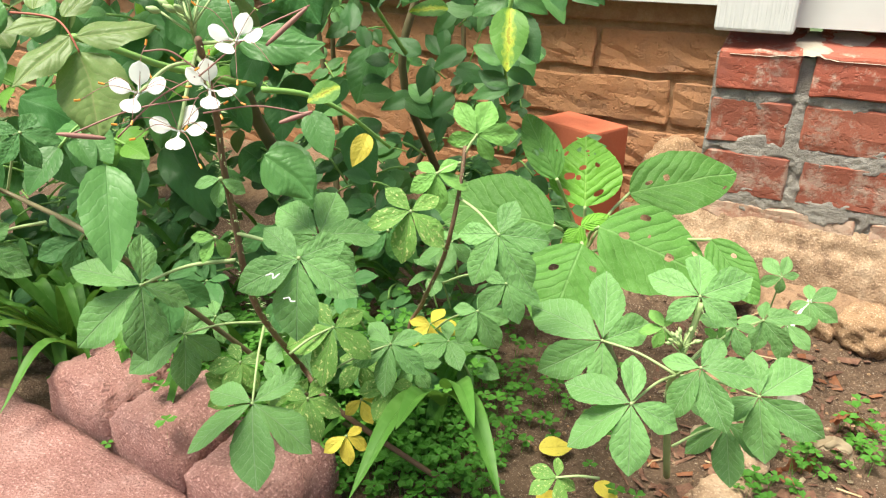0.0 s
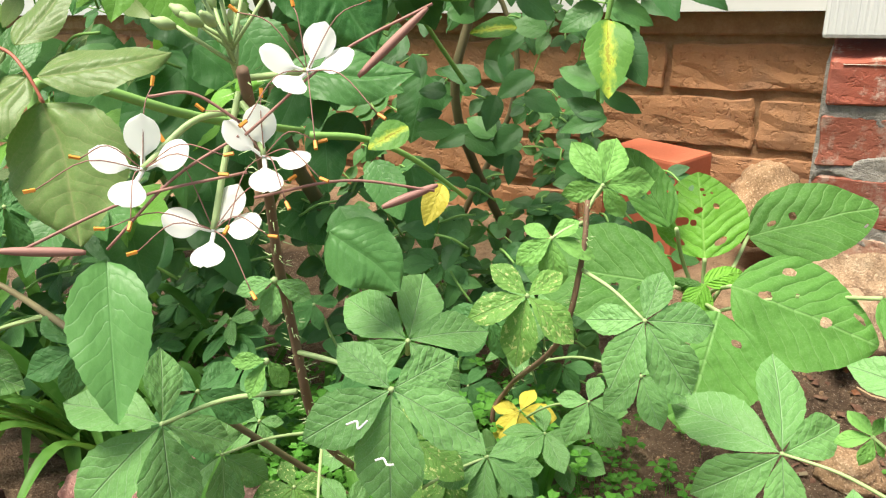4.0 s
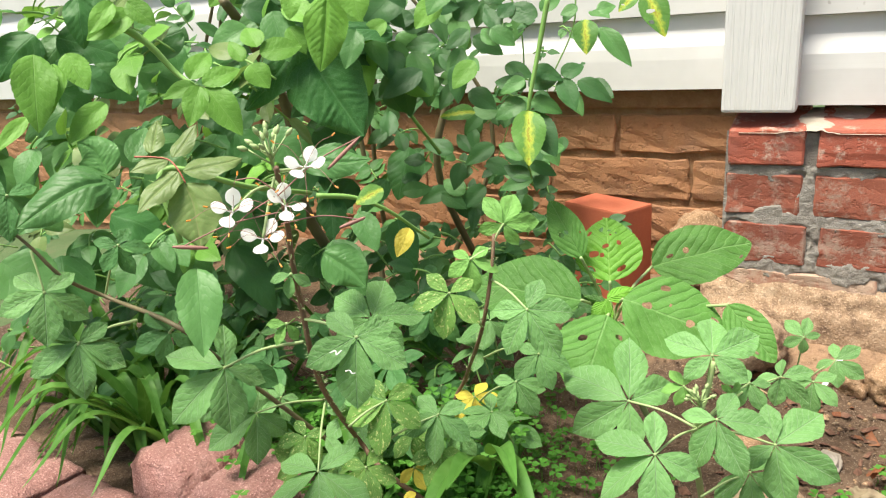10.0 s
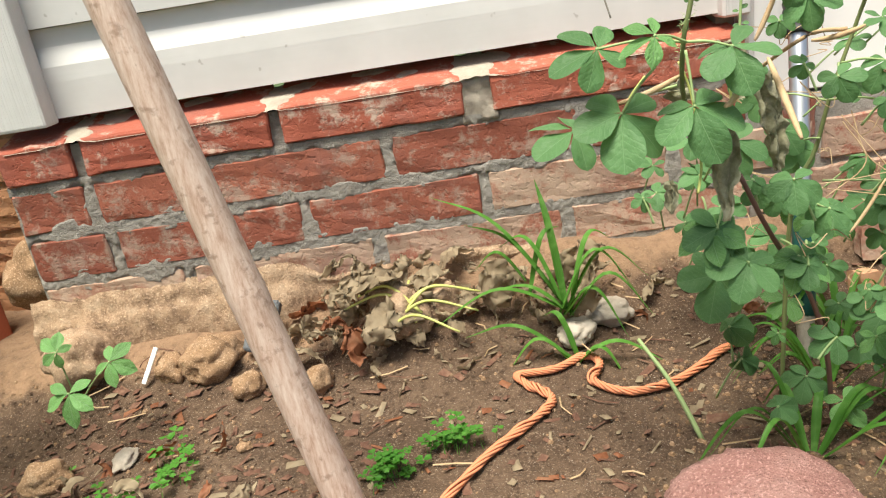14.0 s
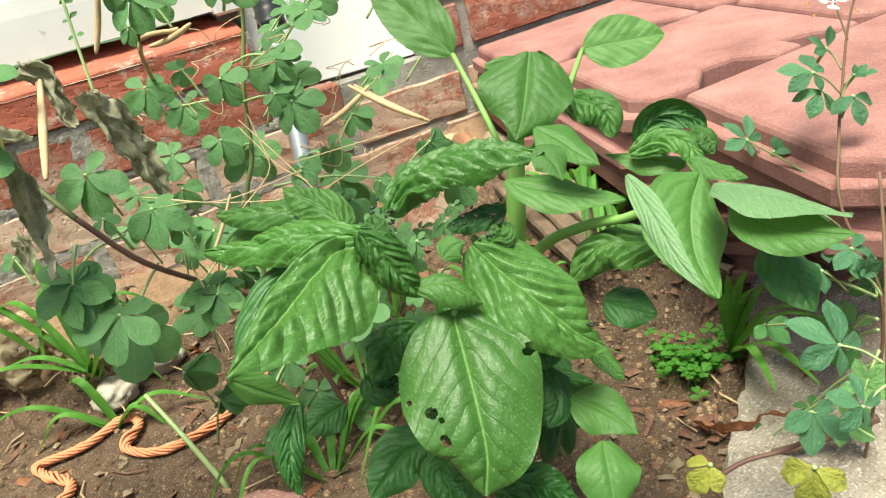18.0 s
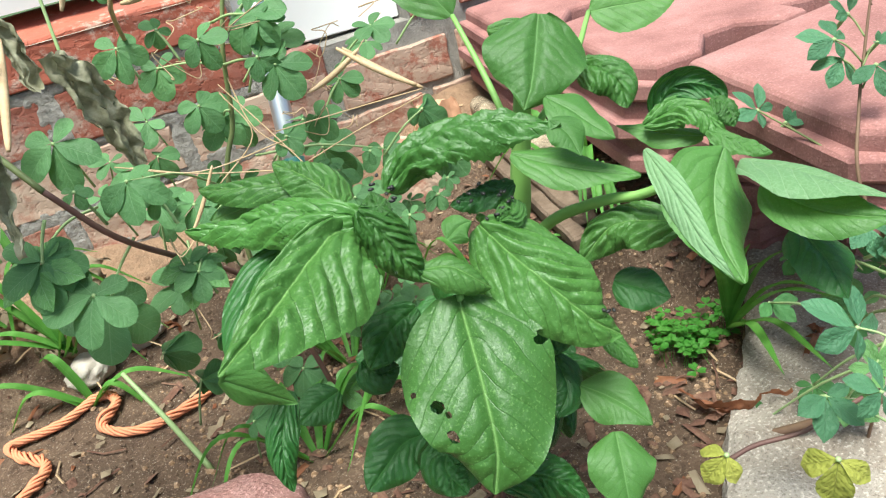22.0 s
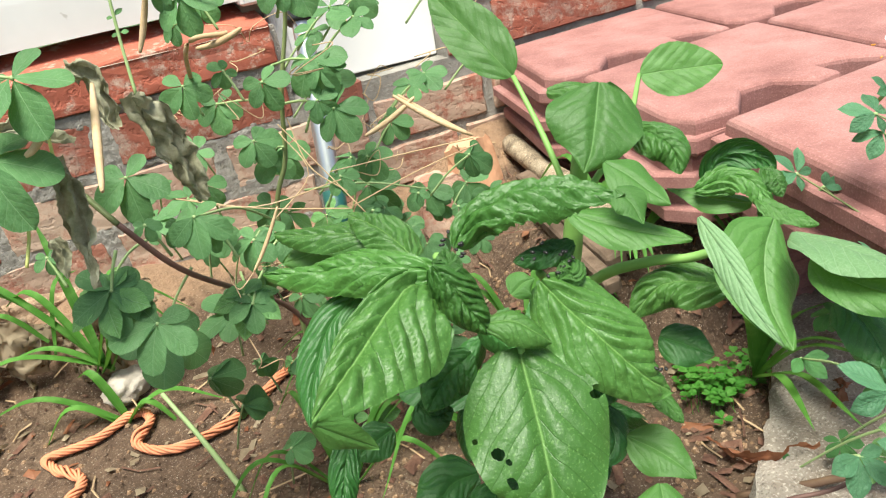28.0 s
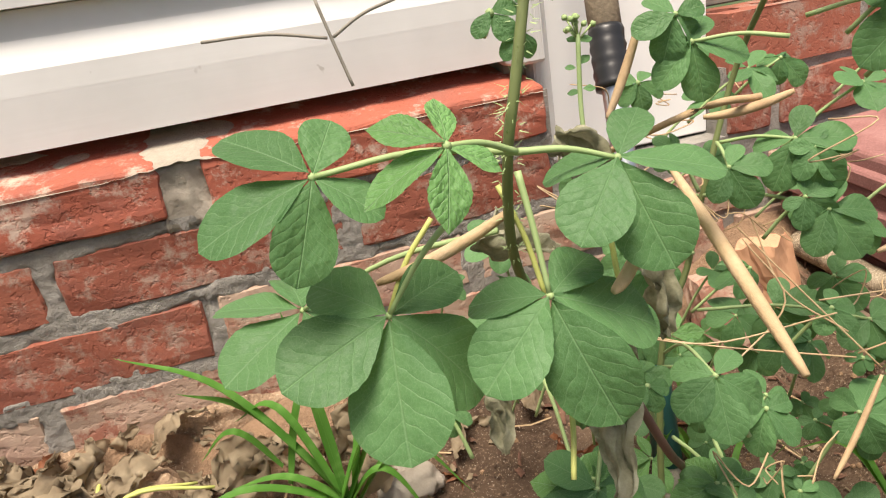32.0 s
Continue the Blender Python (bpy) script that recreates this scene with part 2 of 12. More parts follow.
def leaf_mat(name, lo, hi, vein, veins=9.0, slope=0.55, vein_amt=0.55, spots=0.0, spot_col=(0.5, 0.45, 0.1), rough=0.5, relief=0.6, tilt=0.0, sheen=0.22, through_light=0.3, pleat=0.10, quilt=0.0, drift=0.16, rib_blotch=0.0, crease=0.0):
    """Leaf with a midrib and side veins along its own length."""
    m, nt, b = mat(name, rough)
    uv = nt.nodes.new("ShaderNodeUVMap")
    s = nt.nodes.new("ShaderNodeSeparateXYZ")
    nt.links.new(uv.outputs[0], s.inputs[0])
    across = math_node(nt, "ABSOLUTE", math_node(nt, "SUBTRACT", s.outputs[0], 0.5))
    along = s.outputs[1]
    p = coords(nt)
    tone = mix(nt, rnd(nt), tuple(c * 0.8 for c in lo), tuple(c * 1.12 for c in hi))
    blotch = noise_of(nt, 3.0, 4, 0.65, p)
    tone = mix(nt, math_node(nt, "MULTIPLY", blotch, 0.5), tone, tuple(c * 0.6 for c in lo))
    wander = math_node(nt, "MULTIPLY", math_node(nt, "SUBTRACT", noise_of(nt, 3.5, 2, 0.5, p), 0.5), drift)
    phase = math_node(nt, "MULTIPLY", math_node(nt, "SUBTRACT", math_node(nt, "ADD", along, wander), math_node(nt, "MULTIPLY", across, slope)), veins)
    saw = math_node(nt, "ABSOLUTE", math_node(nt, "SUBTRACT", math_node(nt, "FRACT", phase), 0.5))
    side = math_node(nt, "SUBTRACT", 1.0, math_node(nt, "MULTIPLY", saw, 20.0), clamp=True)
    rib = math_node(nt, "SUBTRACT", 1.0, math_node(nt, "MULTIPLY", across, 60.0), clamp=True)
    net = math_node(nt, "MAXIMUM", math_node(nt, "MULTIPLY", side, 0.8), rib)
    # Side veins darkened: the shade of the creases is painted into the colour.
    if crease:
        col = mix(nt, math_node(nt, "MULTIPLY", side, crease), tone, tuple(c * 0.5 for c in lo))
        col = mix(nt, math_node(nt, "MULTIPLY", rib, vein_amt), col, vein)
    else:
        col = mix(nt, math_node(nt, "MULTIPLY", net, vein_amt), tone, vein)
    cell = node(nt, "ShaderNodeTexVoronoi", Scale=30.0)
    cell.feature = "DISTANCE_TO_EDGE"
    nt.links.new(p, cell.inputs["Vector"])
    fine = math_node(nt, "SUBTRACT", 1.0, math_node(nt, "MULTIPLY", cell.outputs["Distance"], 9.0), clamp=True)
    col = mix(nt, math_node(nt, "MULTIPLY", fine, 0.2), col, tuple(c * 0.6 for c in lo) if crease else vein)
    mottle = noise_of(nt, 34.0, 3, 0.6, p)
    col = mix(nt, ramp(nt, mottle, (0.5, (0, 0, 0)), (0.72, (0.2, 0.2, 0.2))), col, tuple(c * 0.62 for c in lo))
    dots = noise_of(nt, 75.0, 2, 0.5, p)
    col = mix(nt, ramp(nt, dots, (0.58, (0, 0, 0)), (0.70, (0.3, 0.3, 0.3))), col, vein)
    if spots:
        sp = ramp(nt, noise_of(nt, 9.0, 3, 0.6, p), (1 - spots - 0.04, (0, 0, 0)), (1 - spots, (1, 1, 1)))
        col = mix(nt, sp, col, spot_col)
    if rib_blotch:
        near = math_node(nt, "SUBTRACT", noise_of(nt, 7.0, 4, 0.65, p), math_node(nt, "MULTIPLY", across, 2.6))
        far_end = math_node(nt, "MULTIPLY", math_node(nt, "ABSOLUTE", math_node(nt, "SUBTRACT", along, 0.5)), 0.35)
        near = math_node(nt, "SUBTRACT", near, far_end)
        col = mix(nt, ramp(nt, near, (0.02, (0, 0, 0)), (0.34, (rib_blotch, rib_blotch, rib_blotch))), col, (0.50, 0.58, 0.07))
        rot = math_node(nt, "MULTIPLY", noise_of(nt, 19.0, 3, 0.6, p), math_node(nt, "MULTIPLY", near, 3.2))
        col = mix(nt, ramp(nt, rot, (0.52, (0, 0, 0)), (0.64, (0.5, 0.5, 0.5))), col, (0.22, 0.10, 0.03))
    nt.links.new(col, b.inputs["Base Color"])
    b.inputs["Specular IOR Level"].default_value = sheen
    swell = math_node(nt, "MULTIPLY", math_node(nt, "SUBTRACT", 1.0, math_node(nt, "POWER", math_node(nt, "SUBTRACT", 1.0, math_node(nt, "MULTIPLY", saw, 2.0)), 2.5)), pleat)
    swell = math_node(nt, "SUBTRACT", swell, math_node(nt, "ADD", math_node(nt, "MULTIPLY", rib, 0.5), math_node(nt, "MULTIPLY", side, 0.09)))
    if quilt:
        puff = node(nt, "ShaderNodeTexVoronoi", Scale=13.0)
        puff.feature = "SMOOTH_F1"
        nt.links.new(p, puff.inputs["Vector"])
        swell = math_node(nt, "SUBTRACT", swell, math_node(nt, "MULTIPLY", puff.outputs["Distance"], quilt))
    rumple = math_node(nt, "MULTIPLY", noise_of(nt, 5.0, 2, 0.5, p), 0.5 if crease else 1.3)
    if crease:
        rumple = math_node(nt, "ADD", rumple, math_node(nt, "MULTIPLY", noise_of(nt, 26.0, 4, 0.65, p), 0.4))
        patchy = math_node(nt, "MULTIPLY", math_node(nt, "SUBTRACT", noise_of(nt, 11.0, 4, 0.7, p), 0.5), 0.35)
        nt.links.new(math_node(nt, "ADD", patchy, rough), b.inputs["Roughness"])
    bump(nt, b, math_node(nt, "ADD", swell, rumple), relief, 0.0025)
    tr = nt.nodes.new("ShaderNodeBsdfTranslucent")
    nt.links.new(mix(nt, 0.0 if lo[0] > 0.8 else 0.5, col, (0.22, 0.42, 0.05), "MIX"), tr.inputs[0])
    sh = node(nt, "ShaderNodeMixShader", Fac=through_light)
    nt.links.new(b.outputs[0], sh.inputs[1])
    nt.links.new(tr.outputs[0], sh.inputs[2])
    nt.links.new(sh.outputs[0], nt.nodes["Material Output"].inputs[0])
    return m


M["cleome"] = leaf_mat("spider_flower_leaf", (0.132, 0.315, 0.090), (0.182, 0.395, 0.124), (0.40, 0.56, 0.34), 8, 0.6, 0.6)
M["cleome_dull"] = leaf_mat("dull_spider_flower_leaf", (0.086, 0.205, 0.076), (0.126, 0.272, 0.104), (0.25, 0.41, 0.21), 8, 0.6, 0.5, relief=0.38)
M["cleome_young"] = leaf_mat("young_spider_flower_leaf", (0.18, 0.40, 0.09), (0.22, 0.47, 0.115), (0.28, 0.48, 0.18), 8, 0.6, 0.5)
# Shaded copy of the spider flower leaf: the shade is put into its colour.
M["cleome_shaded"] = leaf_mat("shaded_spider_flower_leaf", (0.075, 0.215, 0.068), (0.105, 0.275, 0.088), (0.15, 0.3, 0.13), 8, 0.6, 0.4)
M["cleome_blue"] = leaf_mat("bluish_spider_flower_leaf", (0.070, 0.195, 0.098), (0.100, 0.245, 0.125), (0.2, 0.36, 0.22), 8, 0.6, 0.4)
M["cleome_spot"] = leaf_mat("speckled_spider_flower_leaf", (0.132, 0.312, 0.067), (0.180, 0.372, 0.077), (0.35, 0.46, 0.2), 8, 0.6, 0.5, 0.38, (0.5, 0.56, 0.22))
M["yellow"] = leaf_mat("yellow_dying_leaf", (0.72, 0.58, 0.07), (0.82, 0.7, 0.11), (0.6, 0.5, 0.15), 8, 0.6, 0.4, 0.3, (0.45, 0.4, 0.07))
M["yellow_green"] = leaf_mat("yellow_green_dying_leaf", (0.42, 0.44, 0.08), (0.55, 0.54, 0.12), (0.5, 0.5, 0.15), 8, 0.6, 0.4, 0.25, (0.25, 0.34, 0.07))
M["rose"] = leaf_mat("rose_leaf", (0.080, 0.220, 0.064), (0.125, 0.300, 0.090), (0.15, 0.3, 0.12), 9, 0.5, 0.45, rough=0.4, relief=0.3)
# Dark green leaf; the shade inside the bush is put into it too.
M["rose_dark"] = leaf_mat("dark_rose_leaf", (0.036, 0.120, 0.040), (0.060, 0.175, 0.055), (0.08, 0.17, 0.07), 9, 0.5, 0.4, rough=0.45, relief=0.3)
M["rose_light"] = leaf_mat("light_rose_leaf", (0.132, 0.330, 0.044), (0.176, 0.396, 0.062), (0.26, 0.45, 0.13), 9, 0.5, 0.45, relief=0.3)
M["rose_olive"] = leaf_mat("olive_rose_leaf", (0.150, 0.245, 0.080), (0.205, 0.310, 0.105), (0.34, 0.31, 0.16), 9, 0.5, 0.45, rough=0.4, relief=0.18)
M["rose_yellowed"] = leaf_mat("yellow_blotched_rose_leaf", (0.08, 0.23, 0.05), (0.12, 0.28, 0.05), (0.2, 0.36, 0.1), 9, 0.5, 0.45, relief=0.3, rib_blotch=0.95)
M["broad"] = leaf_mat("broad_bush_leaf", (0.048, 0.180, 0.048), (0.072, 0.216, 0.058), (0.14, 0.3, 0.12), 7, 0.7, 0.5, rough=0.5, relief=0.3)
M["amaranth"] = leaf_mat("amaranth_leaf", (0.055, 0.150, 0.027), (0.082, 0.198, 0.040), (0.24, 0.42, 0.13), 7, 0.75, 0.6, rough=0.42, relief=0.55, sheen=0.38, through_light=0.16, pleat=0.07, quilt=0.06, drift=0.0, crease=0.7)
# Dark leaf; shade low inside the plant is put into its colour too.
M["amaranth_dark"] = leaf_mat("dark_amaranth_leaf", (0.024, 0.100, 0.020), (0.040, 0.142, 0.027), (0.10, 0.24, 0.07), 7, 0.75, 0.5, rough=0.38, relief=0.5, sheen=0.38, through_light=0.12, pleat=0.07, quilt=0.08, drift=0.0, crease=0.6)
M["amaranth_smooth"] = leaf_mat("smooth_amaranth_leaf", (0.076, 0.195, 0.042), (0.104, 0.246, 0.056), (0.20, 0.36, 0.13), 7, 0.75, 0.6, rough=0.46, relief=0.4, sheen=0.32, pleat=0.05, quilt=0.04, drift=0.0, crease=0.45)
M["amaranth_pale"] = leaf_mat("pale_leaf_underside", (0.16, 0.30, 0.13), (0.22, 0.37, 0.18), (0.34, 0.48, 0.28), 7, 0.75, 0.6, rough=0.5, relief=0.45, pleat=0.2, quilt=0.08, drift=0.0)
M["amaranth_crinkled"] = leaf_mat("crinkled_amaranth_leaf", (0.050, 0.150, 0.024), (0.080, 0.205, 0.038), (0.12, 0.29, 0.07), 7, 0.75, 0.35, rough=0.4, relief=0.7, sheen=0.42, through_light=0.14, pleat=0.05, quilt=0.12, drift=0.0, crease=0.75)
M["amaranth_matt"] = leaf_mat("matt_amaranth_leaf", (0.08, 0.225, 0.04), (0.105, 0.27, 0.052), (0.22, 0.40, 0.14), 8, 0.75, 0.7, rough=0.6, relief=0.6, pleat=0.45, quilt=0.5)
M["amaranth_bright"] = leaf_mat("bright_amaranth_leaf", (0.158, 0.420, 0.042), (0.189, 0.462, 0.053), (0.34, 0.6, 0.16), 8, 0.75, 0.7, rough=0.5, relief=0.6, pleat=0.5, quilt=0.5)
M["strap"] = leaf_mat("strap_leaf", (0.07, 0.21, 0.03), (0.105, 0.275, 0.045), (0.2, 0.4, 0.1), 1.0, 0.0, 0.4)
M["clover"] = leaf_mat("clover_leaf", (0.066, 0.242, 0.028), (0.132, 0.374, 0.050), (0.2, 0.4, 0.1), 3, 0.5, 0.3)


def plain(name, lo, hi, rough=0.6, scale=60, bs=0.2):
    m, nt, b = mat(name, rough)
    n = noise_of(nt, scale, 4, 0.6, world_place(nt))
    nt.links.new(mix(nt, n, lo, hi), b.inputs["Base Color"])
    bump(nt, b, n, bs, 0.001)
    return m


M["stem"] = plain("green_stem", (0.25, 0.36, 0.13), (0.36, 0.46, 0.22))
M["wilted"] = plain("wilting_stem", (0.42, 0.46, 0.1), (0.55, 0.55, 0.2))
M["stem_red"] = plain("red_brown_stem", (0.12, 0.06, 0.038), (0.2, 0.13, 0.075), 0.7, 140, 0.5)
M["stem_red_bright"] = plain("red_leaf_stalk", (0.36, 0.09, 0.06), (0.46, 0.16, 0.10))
M["stem_purple"] = plain("purple_stem", (0.12, 0.055, 0.05), (0.19, 0.10, 0.075))
M["stem_olive"] = plain("olive_hairy_stem", (0.12, 0.15, 0.05), (0.2, 0.24, 0.09))
M["stem_woody"] = plain("brown_cane", (0.1, 0.075, 0.04), (0.17, 0.15, 0.07))
M["rose_cane"] = plain("green_rose_cane", (0.16, 0.32, 0.07), (0.22, 0.4, 0.1))
M["pod"] = plain("green_seed_pod", (0.11, 0.235, 0.05), (0.17, 0.31, 0.08), 0.5)
M["petal"], _nt, _b = mat("white_petal", 0.6)
_b.inputs["Base Color"].default_value = (0.93, 0.93, 0.92, 1)
_tr = _nt.nodes.new("ShaderNodeBsdfTranslucent")
_tr.inputs[0].default_value = (0.95, 0.95, 0.93, 1)
_sh = node(_nt, "ShaderNodeMixShader", Fac=0.45)
_nt.links.new(_b.outputs[0], _sh.inputs[1])
_nt.links.new(_tr.outputs[0], _sh.inputs[2])
_nt.links.new(_sh.outputs[0], _nt.nodes["Material Output"].inputs[0])
M["filament"] = plain("pink_brown_filament", (0.22, 0.10, 0.09), (0.34, 0.17, 0.13))
M["anther"] = plain("orange_anther", (0.6, 0.2, 0.02), (0.7, 0.3, 0.04))
M["rope"] = plain("faded_orange_cord", (0.56, 0.18, 0.08), (0.72, 0.30, 0.16), 0.8, 400, 0.6)
M["steel"], _nt, _b = mat("galvanised_steel", 0.35, 0.9)
_b.inputs["Base Color"].default_value = (0.6, 0.62, 0.64, 1)
M["board"] = plain("white_board", (0.88, 0.88, 0.86), (0.92, 0.92, 0.9), 0.45, 12, 0.1)
M["tape"] = plain("black_tape", (0.012, 0.012, 0.013), (0.03, 0.03, 0.03), 0.35)
M["old_pole"] = plain("weathered_brown_pole", (0.05, 0.038, 0.026), (0.27, 0.21, 0.14), 0.85, 260, 0.8)
M["teal"] = plain("dark_teal_plastic", (0.01, 0.07, 0.06), (0.02, 0.1, 0.09), 0.4)
M["wood"] = plain("weathered_grey_wood", (0.2, 0.18, 0.15), (0.34, 0.31, 0.26), 0.85, 90, 0.6)
M["yellow_wood"] = plain("yellow_wood", (0.6, 0.42, 0.12), (0.7, 0.52, 0.2), 0.7)
M["white_bit"] = plain("white_plastic", (0.75, 0.75, 0.72), (0.85, 0.85, 0.82), 0.5)
M["insect"] = plain("black_specks", (0.008, 0.008, 0.008), (0.02, 0.018, 0.016), 0.5)
M["spotted"] = rough_mat("mottled_old_pole", (0.10, 0.07, 0.045), (0.42, 0.33, 0.22), (0.60, 0.50, 0.36), 60, 320, rough=0.7, bs=0.4, grit=0.6)
M["wood_brown"] = rough_mat("weathered_brown_wood", (0.10, 0.065, 0.042), (0.19, 0.13, 0.088), (0.28, 0.20, 0.14), 40, 260, bs=0.6)
M["clay_pale"] = plain("pale_orange_clay", (0.50, 0.25, 0.14), (0.62, 0.36, 0.22), 0.85, 90, 0.5)
M["terracotta"] = plain("orange_red_clay", (0.42, 0.10, 0.05), (0.5, 0.14, 0.07), 0.85, 200, 0.5)


def bamboo():
    m, nt, b = mat("weathered_bamboo", 0.6)
    p = coords(nt)
    w = nt.nodes.new("ShaderNodeMapping")
    w.inputs["Scale"].default_value = (260, 260, 40)
    nt.links.new(p, w.inputs["Vector"])
    n1, n2 = noise_of(nt, 1.0, 5, 0.7, w.outputs[0]), noise_of(nt, 90, 4, 0.6, p)
    col = ramp(nt, n1, (0.3, (0.40, 0.26, 0.19)), (0.48, (0.56, 0.41, 0.33)), (0.7, (0.70, 0.58, 0.50)))
    col = mix(nt, ramp(nt, n2, (0.57, (0, 0, 0)), (0.68, (0.7, 0.7, 0.7))), col, (0.27, 0.17, 0.12))
    nt.links.new(col, b.inputs["Base Color"])
    bump(nt, b, n2, 0.3, 0.001)
    return m


M["bamboo"] = bamboo()

# ---- mesh helpers ----
WORLD = {}


def thing(name, at, label, category, group="", kind=""):
    ob = new(name)
    ob.empty_display_size = 0.02
    ob.matrix_basis = Matrix.Translation(at)
    WORLD[ob] = Matrix.Translation(at)
    return tagged(ob, label, category, group, kind)


def link(name, me, parent=None, m=None, label=""):
    """Links mesh data as one object at the world pose m, under parent."""
    ob = new(name, me)
    m = m or Matrix.Identity(4)
    ob.matrix_basis = m
    if parent:
        ob.parent = parent
        ob.matrix_parent_inverse = WORLD[parent].inverted()
    WORLD[ob] = m
    if label:
        ob["label"] = label
    return ob


def solid(name, bm, material, smooth=False):
    me = bpy.data.meshes.new(name)
    bmesh.ops.recalc_face_normals(bm, faces=bm.faces)
    bm.to_mesh(me)
    bm.free()
    for mt in material if isinstance(material, (list, tuple)) else [material]:
        me.materials.append(mt)
    if smooth:
        me.polygons.foreach_set("use_smooth", [True] * len(me.polygons))
    return me


def part(name, bm, material, parent=None, label="", smooth=False):
    return link(name, solid(name, bm, material, smooth), parent, None, label)


def box(bm, lo, hi, bevel=0.0, seg=1):
    d = Vector(hi) - Vector(lo)
    r = bmesh.ops.create_cube(bm, size=1, matrix=Matrix.Translation((Vector(lo) + Vector(hi)) / 2) @ Matrix.Diagonal((*d, 1)))
    if bevel:
        es = list({e for v in r["verts"] for e in v.link_edges})
        bmesh.ops.bevel(bm, geom=es, offset=bevel, segments=seg, affect="EDGES", profile=0.6)
    return bm


def rough_up(bm, amount, scale, seed=0.0):
    for v in bm.verts:
        n = noise.noise_vector(v.co * scale + Vector((seed, seed * 1.7, seed * 0.3)))
        v.co += n * amount


def spline(pts, steps=6):
    """Catmull-Rom through the points."""
    pts = [Vector(p) for p in pts]
    if len(pts) < 3:
        return [pts[0].lerp(pts[-1], i / steps) for i in range(steps + 1)]
    ext = [2 * pts[0] - pts[1], *pts, 2 * pts[-1] - pts[-2]]
    out = []
    for a, b, c, d in zip(ext, ext[1:], ext[2:], ext[3:]):
        for i in range(steps):
            t = i / steps
            out.append(0.5 * (2 * b + (c - a) * t + (2 * a - 5 * b + 4 * c - d) * t * t + (3 * b - a - 3 * c + d) * t**3))
    return out + [pts[-1]]


def tube(bm, pts, radius, sides=7, steps=6, wobble=0.0):
    """A tube along a smooth line; radius: one number, (from, to), or a function of 0..1."""
    line = spline(pts, steps)
    rad = radius if callable(radius) else (lambda s: radius[0] + (radius[1] - radius[0]) * s) if isinstance(radius, tuple) else (lambda s: radius)
    ref = Vector((0.3, -0.9, 0.31)).normalized()
    rings = []
    for i, p in enumerate(line):
        t = (line[min(i + 1, len(line) - 1)] - line[max(i - 1, 0)]).normalized()
        a = t.cross(ref)
        a = a.normalized() if a.length > 1e-4 else t.orthogonal().normalized()
        b = t.cross(a)
        r = rad(i / (len(line) - 1))
        rings.append([bm.verts.new(p + (a * math.cos(k * math.tau / sides) + b * math.sin(k * math.tau / sides)) * r * (1 + wobble * noise.noise(p * 70 + Vector((k, 0, 0))))) for k in range(sides)])
    for r1, r2 in zip(rings, rings[1:]):
        for k in range(sides):
            bm.faces.new((r1[k], r1[(k + 1) % sides], r2[(k + 1) % sides], r2[k]))
    bm.faces.new(rings[0][::-1])
    bm.faces.new(rings[-1])
    return bm


SHAPES = {
    # width at 0..1 of the length
    "cleome": lambda v: math.sin(math.pi / 2 * v / 0.58) ** 1.12 if v < 0.58 else max(0.0, math.cos(math.pi / 2 * ((v - 0.58) / 0.42) ** 1.12)) ** 1.02,
    "rose": lambda v: math.sin(math.pi * v**0.75) ** 0.8,
    "broad": lambda v: math.sin(math.pi * min(1, v * 0.98 + 0.02) ** 0.62) ** 0.72,
    "amaranth": lambda v: math.sin(math.pi * min(1, v * 0.975 + 0.022) ** 0.80) ** 0.66,
    "obovate": lambda v: math.sin(math.pi / 2 * v / 0.62) ** 1.1 if v < 0.62 else max(0.0, 1 - ((v - 0.62) / 0.38) ** 2.3) ** 0.62,
    "ovate": lambda v: math.sin(math.pi * min(1, v * 0.975 + 0.02) ** 0.74) ** 0.92,
    "heart": lambda v: math.sin(math.pi * min(1, v * 0.97 + 0.03) ** 0.58) ** 0.8,
    "round": lambda v: math.sin(math.pi * v**1.25) ** 0.7,
}
BLADES = {}


